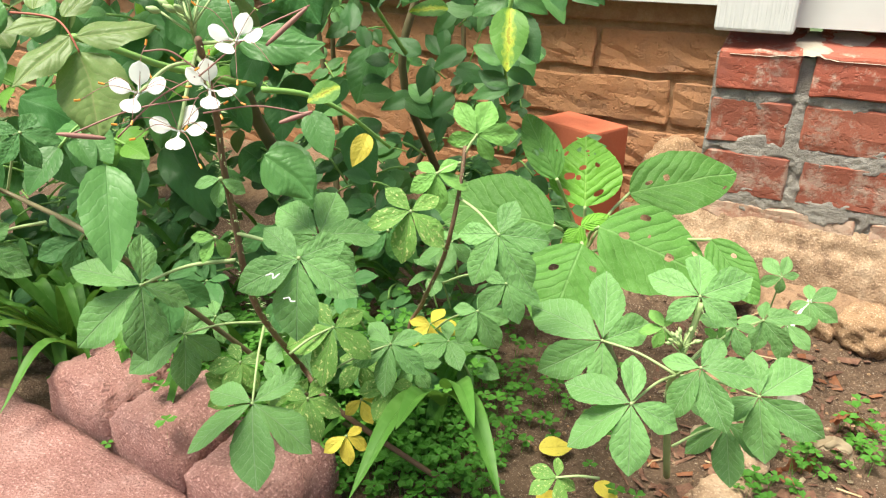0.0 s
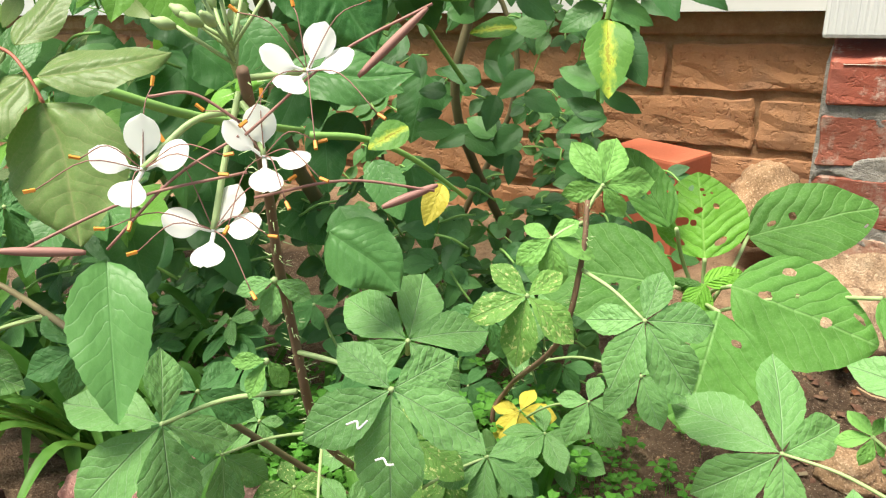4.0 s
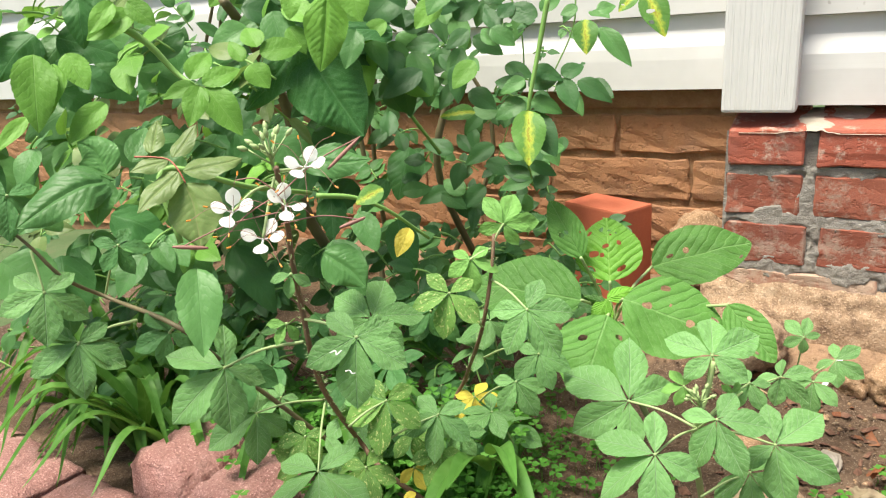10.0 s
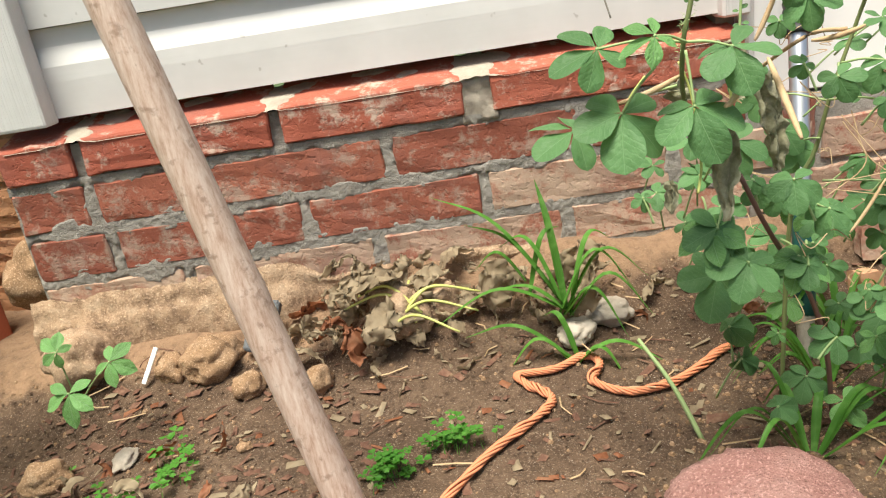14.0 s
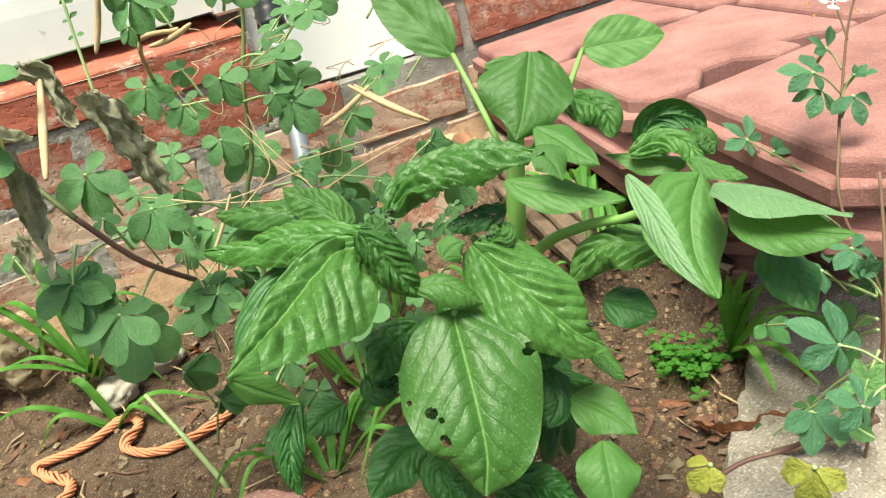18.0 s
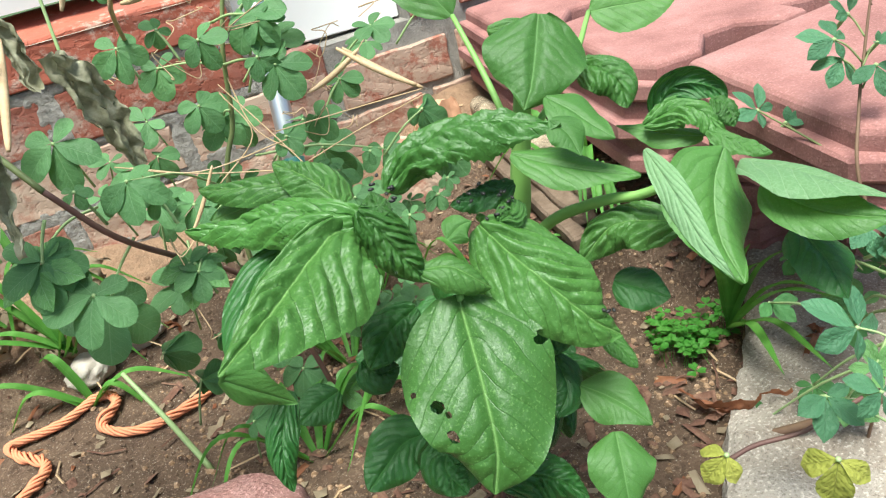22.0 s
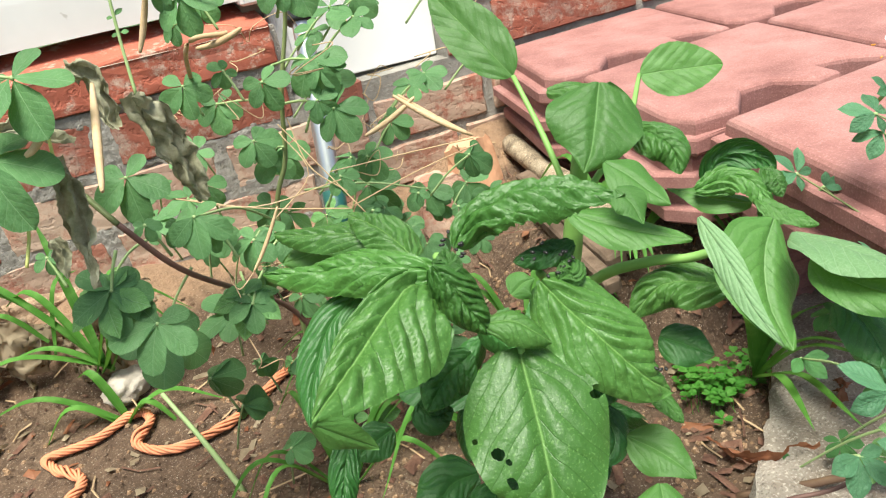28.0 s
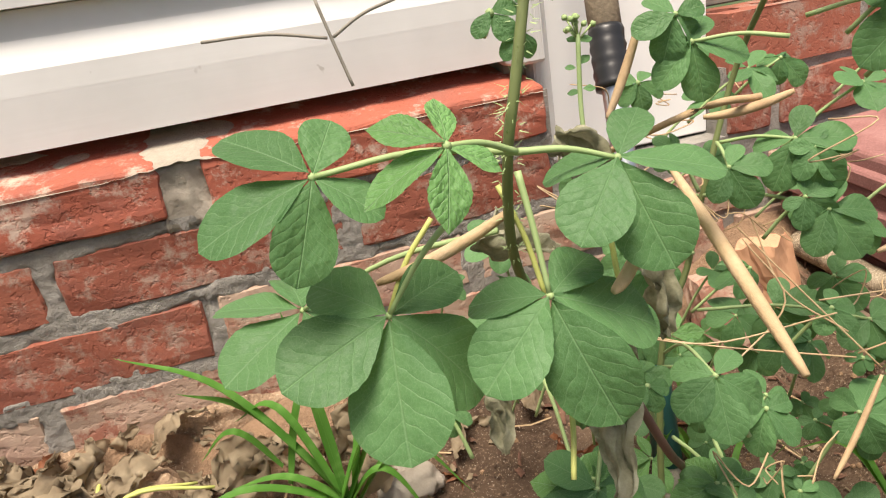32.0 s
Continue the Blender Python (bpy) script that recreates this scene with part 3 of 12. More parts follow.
def blade(shape, matname, variant=0, holes=0):
    """Shared leaf mesh one long and one wide, along +y, face up +z."""
    key = (shape, matname, variant, holes)
    if key in BLADES:
        return BLADES[key]
    rng = random.Random(f"{shape}{variant}{holes}")
    big = shape in ("amaranth", "broad")
    nu, nv = (26, 44) if shape == "amaranth" else (14, 28) if big else (8, 26) if shape == "rose" else (8, 20) if shape in ("cleome", "obovate") else (4, 6)
    droop, cup, wave = rng.uniform(0.1, 0.32), rng.uniform(0.12, 0.32), rng.uniform(0.01, 0.03)
    if shape == "round":
        droop, cup, wave = 0.1, 0.15, 0.0
    if big:
        droop, cup, wave = (0.22, 0.1, 0.2, 0.12)[variant % 4], (-0.22, -0.3, -0.25, 0.12)[variant % 4], (0.018, 0.03, 0.05, 0.012)[variant % 4]
    teeth, slope = {"amaranth": (7, 0.75), "broad": (7, 0.7)}.get(shape, (8, 0.6))
    ph = rng.uniform(0, 6)
    bm = bmesh.new()
    uvl = bm.loops.layers.uv.new("UVMap")
    rows, co = [], {}
    for j in range(nv + 1):
        v = j / nv
        w = max(SHAPES[shape](v), 0.0) * 0.5
        saw = 1 + ((0.028 if j % 2 else -0.02) if shape == "rose" else (0.022 if j % 2 else -0.018) if shape == "cleome" and 0.35 < v < 0.97 else 0.0) + (rng.uniform(-0.02, 0.015) if shape == "amaranth" else rng.uniform(-0.02, 0.02))
        row = []
        for i in range(nu + 1):
            u = 2 * i / nu - 1
            x = u * w * saw
            y = v + (0.0 if not big else 0.03 * abs(u) * (1 - v))
            z = cup * abs(x) * (1 - 0.45 * abs(u)) - droop * v * v + wave * math.sin(9 * v + ph + (2 if u > 0 else 0)) * abs(u)
            if big:
                along = (v - abs(u) * w * slope) * teeth
                rim = min(1, 3 * abs(u)) * min(1, (1 - abs(u)) * 3 + 0.2)
                z += (0.010, 0.014, 0.02, 0.006)[variant % 4] * (abs(math.cos(along * math.pi)) ** 0.7 * 2 - 1) * rim
                z += (0.012, 0.014, 0.026, 0.008)[variant % 4] * noise.noise(Vector((along * 0.9, u * 2.2, ph))) * rim
                z += 0.03 * noise.noise(Vector((x * 4 + ph, y * 4, variant)))
                if variant % 4 == 1:
                    z -= 0.75 * max(0.0, v - 0.38) ** 1.7
                if variant % 4 == 2:
                    z -= 0.55 * max(0.0, abs(u) - 0.35) ** 1.4 * (0.6 + w)
                    z += 0.03 * noise.noise(Vector((x * 15, y * 15 + ph, variant))) + 0.016 * noise.noise(Vector((x * 34, y * 34, ph)))
                    x *= 1 - 0.25 * abs(u) ** 2
            vt = bm.verts.new((x, y, z))
            co[vt] = (0.5 + u * w, v)
            row.append(vt)
        rows.append(row)
    edge_of = {vt for k, row in enumerate(rows) for i, vt in enumerate(row) if k in (0, nv) or i in (0, nu)}
    spots = [(rng.uniform(-0.75, 0.75), rng.uniform(0.15, 0.85), rng.uniform(0.02, 0.04)) for _ in range(holes)]
    for j in range(nv):
        for i in range(nu):
            u, v = 2 * (i + 0.5) / nu - 1, (j + 0.5) / nv
            if any(math.hypot((u - a) * 0.5, v - b) < r * (1 + 0.7 * noise.noise(Vector((u * 9, v * 9, a)))) for a, b, r in spots):
                continue
            f = bm.faces.new((rows[j][i], rows[j][i + 1], rows[j + 1][i + 1], rows[j + 1][i]))
            for lp in f.loops:
                lp[uvl].uv = co[lp.vert]
    for _ in range(3 if holes else 0):
        rim = [vt for vt in bm.verts if vt.is_boundary and vt.link_faces and vt not in edge_of]
        bmesh.ops.smooth_vert(bm, verts=rim, factor=0.6, use_axis_x=True, use_axis_y=True, use_axis_z=True)
    bmesh.ops.remove_doubles(bm, verts=bm.verts, dist=1e-4)
    me = bpy.data.meshes.new(f"{shape}_blade")
    bm.to_mesh(me)
    bm.free()
    me.materials.append(M[matname])
    me.polygons.foreach_set("use_smooth", [True] * len(me.polygons))
    BLADES[key] = me
    return me


def leaf_pose(base, tip, normal, width):
    """Pose that lays a shared blade from base to tip, its face to normal."""
    y = Vector(tip) - Vector(base)
    size = y.length
    y.normalize()
    z = Vector(normal) - y * y.dot(Vector(normal))
    z = z.normalized() if z.length > 1e-4 else y.orthogonal().normalized()
    x = y.cross(z)
    m = Matrix((x, y, z)).transposed().to_4x4()
    return Matrix.Translation(base) @ m @ Matrix.Diagonal((size * width, size, size * 0.8, 1))


def single(parent, name, base, tip, normal, width, shape, matname, variant=0, holes=0, label=""):
    return link(name, blade(shape, matname, variant, holes), parent, leaf_pose(base, tip, normal, width), label)


def palm(plant, at, tip, normal, stalk=None, matname="cleome", count=5, rng=random.Random(5), label=""):
    """A hand-shaped leaf: leaflets spread round at, the middle one reaching to tip, on a stalk from the stem."""
    at, tip, normal = Vector(at), Vector(tip), Vector(normal).normalized()
    reach = tip - at
    bm = bmesh.new()
    if stalk:
        s = Vector(stalk)
        tube(bm, [s, s.lerp(at, 0.5) + Vector((0, 0, 0.06 * (at - s).length)), at], (0.0011, 0.0008), 6, 5)
    else:
        tube(bm, [at - normal * 0.012, at], 0.0012, 5, 2)
    bmesh.ops.create_icosphere(bm, subdivisions=1, radius=0.0014, matrix=Matrix.Translation(at))
    leaf = part("leaf", bm, M["stem"], plant, label, True)
    spread = {5: (0, 60, -60, 126, -126), 3: (0, 70, -70), 7: (0, 40, -40, 80, -80, 128, -128), 4: (0, 58, -58, 122)}[count]
    dull = matname == "cleome_dull"
    for k, a in enumerate(spread):
        turn = Matrix.Rotation(radians(a + rng.uniform(-7, 7)), 3, normal)
        size = (1.0, 0.9, 0.9, 0.64, 0.64, 0.5, 0.5)[k] * rng.uniform(0.93, 1.06)
        d = turn @ reach * size
        d -= normal * reach.length * rng.uniform(-0.05, 0.3)
        n = Matrix.Rotation(rng.uniform(0.05, 0.42) * (-1 if k % 2 else 1), 3, d.normalized()) @ normal
        n = n + Vector((rng.uniform(-0.2, 0.2), rng.uniform(-0.2, 0.2), 0))
        link("leaflet", blade("obovate" if dull else "cleome", matname, rng.randrange(4)), leaf, leaf_pose(at + d * 0.02 + normal * 0.0006 * (k % 3), at + d * 1.04, n, rng.uniform(0.62, 0.74) if dull else rng.uniform(0.51, 0.59)))
    return leaf



def leaf_blade(plant, rib, half, normal, curl=(0.5, 0.5), pucker=0.1, crumple=0.03, matname="amaranth", veins=7, slope=0.75, holes=(), shape="amaranth", lop=1.0, label=""):
    """A single broad leaf along its own bent rib: its sides curl down, the skin puffs up between the veins."""
    line = spline(rib, 12)
    base = line[0].copy()
    run = [0.0]
    for a, b in zip(line, line[1:]):
        run.append(run[-1] + (b - a).length)
    size = run[-1]
    nu, nv = (40, 64) if size > 0.04 else (24, 36)
    seed = sum(base) * 37
    bm = bmesh.new()
    uvl = bm.loops.layers.uv.new("UVMap")
    rows, co, k = [], {}, 0
    for j in range(nv + 1):
        v = j / nv
        while k < len(run) - 2 and run[k + 1] < v * size:
            k += 1
        p = line[k].lerp(line[k + 1], (v * size - run[k]) / max(1e-6, run[k + 1] - run[k]))
        t = (line[min(k + 2, len(line) - 1)] - line[max(k - 1, 0)]).normalized()
        n = Vector(normal) - t * t.dot(Vector(normal))
        n.normalize()
        side = t.cross(n)
        full = max(0.0, SHAPES[shape](v))
        row = []
        for i in range(nu + 1):
            u = 2 * i / nu - 1
            c = max(0.05, curl[0] if u < 0 else curl[1])
            edge = 1 + (0.02 if shape == "rose" and j % 2 else 0.0) + 0.05 * noise.noise(Vector((v * 7, 3 if u > 0 else 8, seed))) * abs(u)
            w = half * full * edge * (lop if u > 0 else 1.0)
            x = math.copysign(w * math.sin(c * abs(u)) / c, u)
            z = -w * (1 - math.cos(c * abs(u))) / c
            skew = (0.09 * noise.noise(Vector((v * 5, 2 if u > 0 else 6, seed))) + (0.02 if u > 0 else -0.02)) * min(1, 8 * abs(u)) - 0.08 * (u * full) ** 2
            along = (v + skew - abs(u) * full * 0.5 * slope) * veins
            rim = min(1, 4 * abs(u)) * (1 - abs(u) ** 4) * min(1.0, full * 1.6)
            z += pucker * half * (abs(math.cos(math.pi * along)) ** 0.7 - 0.4) * rim * (0.8 + 1.3 * noise.noise(Vector((along * 0.7, u * 2.5, seed))))
            z -= 0.10 * half * full * math.exp(-((u / 0.11) ** 2))
            q = Vector((u * full * half / 0.0045, along * 2.0, seed))
            gap = noise.voronoi(q)[0]
            puff = min(1.0, 1.5 * (gap[1] - gap[0])) ** 0.6 - 0.5
            z += crumple * half * (0.45 * noise.noise(q * 0.35) + puff + 0.35 * noise.noise(q * 2.1)) * min(1, full * 1.6)
            z += 0.10 * half * math.sin(v * 11 + seed + (2 if u > 0 else 0)) * u * u * u * u
            vt = bm.verts.new((p + side * x + n * z - base) / size)
            co[vt] = (0.5 + u * full * 0.5, v + skew)
            row.append(vt)
        rows.append(row)
    edge_of = {vt for j, row in enumerate(rows) for i, vt in enumerate(row) if j in (0, nv) or i in (0, nu)}
    for j in range(nv):
        for i in range(nu):
            u, v = 2 * (i + 0.5) / nu - 1, (j + 0.5) / nv
            if any(math.hypot((u - a) * 0.4, v - b) < r * (1 + 0.9 * noise.noise(Vector((u * 14, v * 14, a)))) for a, b, r in holes):
                continue
            f = bm.faces.new((rows[j][i], rows[j][i + 1], rows[j + 1][i + 1], rows[j + 1][i]))
            for lp in f.loops:
                lp[uvl].uv = co[lp.vert]
    for _ in range(3 if holes else 0):
        rim = [vt for vt in bm.verts if vt.is_boundary and vt.link_faces and vt not in edge_of]
        bmesh.ops.smooth_vert(bm, verts=rim, factor=0.6, use_axis_x=True, use_axis_y=True, use_axis_z=True)
    bmesh.ops.remove_doubles(bm, verts=bm.verts, dist=1e-4)
    bmesh.ops.delete(bm, geom=[vt for vt in bm.verts if not vt.link_faces], context="VERTS")
    me = bpy.data.meshes.new("amaranth_leaf")
    bm.to_mesh(me)
    bm.free()
    me.materials.append(M[matname])
    me.polygons.foreach_set("use_smooth", [True] * len(me.polygons))
    return link("leaf", me, plant, Matrix.Translation(base) @ Matrix.Scale(size, 4), label)


# ---- ground ----


def ground_z(x, y):
    """Height of the bed: level soil that rises a little to the wall."""
    z = -0.035 + 0.05 * max(0.0, min(1.0, (y + 0.22) / 0.2)) ** 1.5
    if x > 0.3:
        z += 0.045 * min(1.0, (x - 0.3) / 0.1) * max(0.0, min(1.0, (y + 0.13) / 0.12)) ** 1.3 * (0.8 + 0.5 * noise.noise(Vector((x * 9, y * 9, 4.0))))
    # low bank along the foot of the pavers
    if x > 1.0:
        k = max(0.0, min(1.0, (x - 1.06 - 0.12 * (y + 0.3)) / 0.12)) * max(0.0, min(1.0, (y + 0.47) / 0.10)) * max(0.0, min(1.0, (1.36 - x) / 0.1))
        z += 0.092 * k * k * (3 - 2 * k) * (1 - 0.5 * max(0.0, min(1.0, (y + 0.22) / 0.2)))
    z += 0.012 * noise.noise(Vector((x * 4, y * 4, 0.3))) + 0.005 * noise.noise(Vector((x * 17, y * 17, 1.3))) + 0.0025 * noise.noise(Vector((x * 60, y * 60, 2.3)))
    return z


def build_ground():
    xs = [-40, -12, -4, -2, *np.linspace(-1.2, 2.4, 300).tolist(), 3.5, 6, 14, 40]
    ys = [-40, -12, -4, -2, *np.linspace(-1.3, 0.28, 150).tolist(), 3, 40]
    verts, faces = [], []
    for y in ys:
        for x in xs:
            far = not (-1.3 < x < 2.5 and -1.4 < y < 0.4)
            verts.append((x, y, -0.06 if far else ground_z(x, y)))
    w = len(xs)
    for j in range(len(ys) - 1):
        for i in range(w - 1):
            faces.append((j * w + i, j * w + i + 1, (j + 1) * w + i + 1, (j + 1) * w + i))
    me = bpy.data.meshes.new("ground")
    me.from_pydata(verts, [], faces)
    me.materials.append(M["soil"])
    me.materials.append(M["grass_ground"])
    me.polygons.foreach_set("use_smooth", [True] * len(me.polygons))
    for f in me.polygons:
        c = f.center
        if c.y < -1.25 or c.x < -1.2 or c.x > 2.3 or c.y > 0.3:
            f.material_index = 1
    ob = link("ground", me)
    tagged(ob, "damp brown garden soil in front of a house wall", "ground", kind="structure")


build_ground()

# ---- house walls ----


def slab(name, lo, hi, material, label, category="wall", bevel=0.0):
    bm = bmesh.new()
    box(bm, lo, hi, bevel)
    ob = part(name, bm, material)
    return tagged(ob, label, category, kind="structure")


front = slab("wall_front", (0.004, 0.004, -0.1), (1.9, 0.12, 0.2), M["mortar"], "low red brick wall with grey mortar below the siding")
bm = bmesh.new()
box(bm, (0.004, 0.006, 0.2), (0.985, 0.12, 0.292))
part("mortar_bed", bm, M["mortar"], front)
bm = bmesh.new()
box(bm, (1.198, 0.004, 0.2), (1.9, 0.12, 0.275))
part("mortar_bed", bm, M["mortar"], front)


def mortar_skin():
    """Uneven mortar in the joints that laps raggedly over the brick edges."""
    xs, zs = np.linspace(0.006, 0.982, 420).tolist(), np.linspace(0.03, 0.249, 100).tolist()
    beds = (0.046, 0.109, 0.176, 0.245)
    heads = ((0.109, (0.205, 0.47, 0.73)), (0.176, (0.118, 0.380, 0.624, 0.880)), (0.30, (0.108, 0.238, 0.503, 0.765)))
    verts, faces = [], []
    for z in zs:
        ups = next(h for top, h in heads if z <= top)
        for x in xs:
            d = min(min(abs(z - b) for b in beds), min(abs(x - h) for h in ups))
            n = noise.noise(Vector((x * 22, z * 22, 5.0))) + 0.6 * noise.noise(Vector((x * 70, z * 70, 1.0)))
            fine = noise.noise(Vector((x * 170, z * 170, 2.0)))
            s = max(0.0, min(1.0, (d + 0.011 * n - 0.0085) / 0.007))
            verts.append((x, 0.0006 + 0.006 * s + 0.0014 * fine + 0.0012 * n, z))
    w = len(xs)
    for j in range(len(zs) - 1):
        for i in range(w - 1):
            faces.append((j * w + i, j * w + i + 1, (j + 1) * w + i + 1, (j + 1) * w + i))
    me = bpy.data.meshes.new("mortar_skin")
    me.from_pydata(verts, [], faces)
    me.materials.append(M["mortar"])
    me.polygons.foreach_set("use_smooth", [True] * len(me.polygons))
    link("mortar_skin", me, front, None, "rough grey mortar lapping over the brick edges")


mortar_skin()
recess = slab("wall_recess", (-3.0, 0.185, -0.1), (0.06, 0.3, 0.34), M["mortar_brown"], "brown rock-faced brick foundation wall under white siding")
side = slab("wall_return", (0.004, 0.12, -0.1), (0.1, 0.192, 0.292), M["mortar"], "short brick return between the two walls")

BRICKS = {}


def brick_mesh(size, material, rough, seed, slope=0.0):
    key = (tuple(round(s, 3) for s in size), material.name, seed, slope)
    if key not in BRICKS:
        bm = bmesh.new()
        box(bm, (-size[0] / 2, -size[1] / 2, -size[2] / 2), (size[0] / 2, size[1] / 2, size[2] / 2))
        cuts = max(2, int(size[0] / 0.03))
        es = [e for e in bm.edges if abs((e.verts[0].co - e.verts[1].co).x) > size[0] * 0.9]
        bmesh.ops.subdivide_edges(bm, edges=es, cuts=cuts, use_grid_fill=True)
        if rough > 0.002:
            bmesh.ops.subdivide_edges(bm, edges=[e for e in bm.edges if abs((e.verts[0].co - e.verts[1].co).z) > size[2] * 0.9], cuts=4, use_grid_fill=True)
        bmesh.ops.bevel(bm, geom=[e for e in bm.edges if e.calc_face_angle(0) > 1.0], offset=0.0022, segments=1, affect="EDGES")
        if slope:
            for v in bm.verts:
                if v.co.z > 0:
                    v.co.z += slope * (v.co.y / size[1] + 0.5)
        rough_up(bm, rough, 35, seed * 3.1)
        rough_up(bm, rough * 0.5, 130, seed * 1.7)
        if rough > 0.004:
            rough_up(bm, rough * 0.6, 95, seed)
        BRICKS[key] = solid("brick", bm, material)
    return BRICKS[key]


def course(wall, z0, z1, joints, face, material, depth=0.05, gap=0.015, rough=0.0024, slope=0.0, out=0.0):
    for k, (a, b) in enumerate(zip(joints, joints[1:])):
        a, b = a + gap / 2, b - gap / 2
        me = brick_mesh((b - a, depth, z1 - z0), material, rough, k % 3 + round(z0 * 100), slope)
        link("brick", me, wall, Matrix.Translation(((a + b) / 2, face - out + depth / 2, (z0 + z1) / 2)))


course(front, 0.050, 0.104, (0.0, 0.205, 0.47, 0.73, 0.99, 1.2, 1.46), 0.0, M["red_smeared"], rough=0.003)
course(front, 0.114, 0.170, (0.0, 0.118, 0.380, 0.624), 0.0, M["red"])
course(front, 0.114, 0.170, (0.624, 0.880, 1.075, 1.25, 1.5, 1.76), 0.0, M["red_smeared"])
course(front, 0.182, 0.238, (0.0, 0.108, 0.238, 0.503, 0.765, 0.985), 0.0, M["red"])
course(front, 0.250, 0.297, (0.0, 0.108, 0.366), -0.004, M["red_cap"], depth=0.10, slope=0.022)
course(front, 0.250, 0.297, (0.366, 0.618), -0.004, M["red_cap"], depth=0.10, slope=0.022)
course(front, 0.250, 0.297, (0.640, 0.985), -0.004, M["red_cap"], depth=0.10, slope=0.022)
bm = bmesh.new()
box(bm, (0.608, -0.001, 0.240), (0.652, 0.095, 0.295))
bmesh.ops.subdivide_edges(bm, edges=bm.edges[:], cuts=8, use_grid_fill=True)
for v in bm.verts:
    if v.co.z > 0.29:
        v.co.z += 0.022 * (v.co.y / 0.095)
rough_up(bm, 0.005, 45)
rough_up(bm, 0.003, 140)
part("mortar_patch", bm, M["mortar_light"], front, "thick grey mortar patch", True)



def cap_mortar():
    """Pale mortar spread thinly over the joints of the sloping cap bricks."""
    xs, ys = np.linspace(0.02, 0.975, 300).tolist(), np.linspace(-0.0055, 0.093, 34).tolist()
    spots = ((0.108, 0.03, 0.026, 0.05), (0.145, 0.06, 0.035, 0.03), (0.372, 0.035, 0.03, 0.045), (0.40, 0.06, 0.03, 0.025), (0.63, 0.04, 0.036, 0.06), (0.66, 0.06, 0.03, 0.03), (0.255, 0.07, 0.028, 0.014), (0.49, 0.075, 0.04, 0.014), (0.545, 0.05, 0.02, 0.016))
    verts, faces = [], []
    for y in ys:
        for x in xs:
            f = max(math.exp(-(((x - a) / c) ** 2) - ((y - b) / d) ** 2) for a, b, c, d in spots)
            f += 0.28 * noise.noise(Vector((x * 45, y * 45, 0.0))) + 0.2 * noise.noise(Vector((x * 120, y * 120, 3.0)))
            verts.append((x, y, 0.2965 + 0.022 * (y + 0.004) / 0.1 + max(-0.004, min(0.0022, 0.010 * (f - 0.52)))))
    w = len(xs)
    for j in range(len(ys) - 1):
        for i in range(w - 1):
            faces.append((j * w + i, j * w + i + 1, (j + 1) * w + i + 1, (j + 1) * w + i))
    me = bpy.data.meshes.new("cap_mortar")
    me.from_pydata(verts, [], faces)
    me.materials.append(M["mortar_light"])
    me.polygons.foreach_set("use_smooth", [True] * len(me.polygons))
    link("cap_mortar", me, front, None, "thin pale mortar over the cap joints")


cap_mortar()

# taller wall beyond the white board, its top bricks showing their core holes
course(front, 0.200, 0.257, (1.192, 1.265, 1.515, 1.765), 0.0, M["red"], depth=0.09)
course(front, 0.147, 0.203, (1.0, 1.08), 0.0, M["red"])


def cored_brick(a, b, z0, z1):
    """A brick lying flat with three round holes through it."""
    bm = bmesh.new()
    ring, n = [], 10
    cells = [(a + (b - a) * k / 3, a + (b - a) * (k + 1) / 3) for k in range(3)]
    for lo, hi in cells:
        cx, cy, r = (lo + hi) / 2, 0.045, min(0.024, (hi - lo) * 0.3)
        outer = []
        for k in range(4 * 3):
            t = k / 12 * 4
            s, f = int(t), t - int(t)
            corner = [(lo, 0), (hi, 0), (hi, 0.09), (lo, 0.09)]
            p, q = corner[s], corner[(s + 1) % 4]
            outer.append((p[0] + (q[0] - p[0]) * f, p[1] + (q[1] - p[1]) * f))
        inner = []
        for x, y in outer:
            d = math.hypot(x - cx, y - cy)
            inner.append((cx + (x - cx) / d * r, cy + (y - cy) / d * r))
        vo, vi = [[bm.verts.new((x, y, z1)) for x, y in o] for o in (outer, inner)]
        vd = [bm.verts.new((x, y, z1 - 0.045)) for x, y in inner]
        for k in range(12):
            m = (k + 1) % 12
            bm.faces.new((vo[k], vo[m], vi[m], vi[k]))
            bm.faces.new((vi[k], vi[m], vd[m], vd[k]))
        bm.faces.new(vd)
    c = [(a, 0), (b, 0), (b, 0.09), (a, 0.09)]
    for p, q in zip(c, c[1:] + c[:1]):
        bm.faces.new([bm.verts.new(v) for v in ((*p, z0), (*q, z0), (*q, z1), (*p, z1))])
    bmesh.ops.remove_doubles(bm, verts=bm.verts, dist=1e-4)
    rough_up(bm, 0.0012, 40, a)
    return part("brick", bm, M["red"], front)


for a, b in ((1.200, 1.382), (1.397, 1.62), (1.635, 1.86)):
    cored_brick(a, b, 0.268, 0.331)
bm = bmesh.new()
for a, b in ((1.378, 1.40), (1.617, 1.638)):
    box(bm, (a, 0.003, 0.262), (b, 0.087, 0.327))
part("mortar_joint", bm, M["mortar"], front)

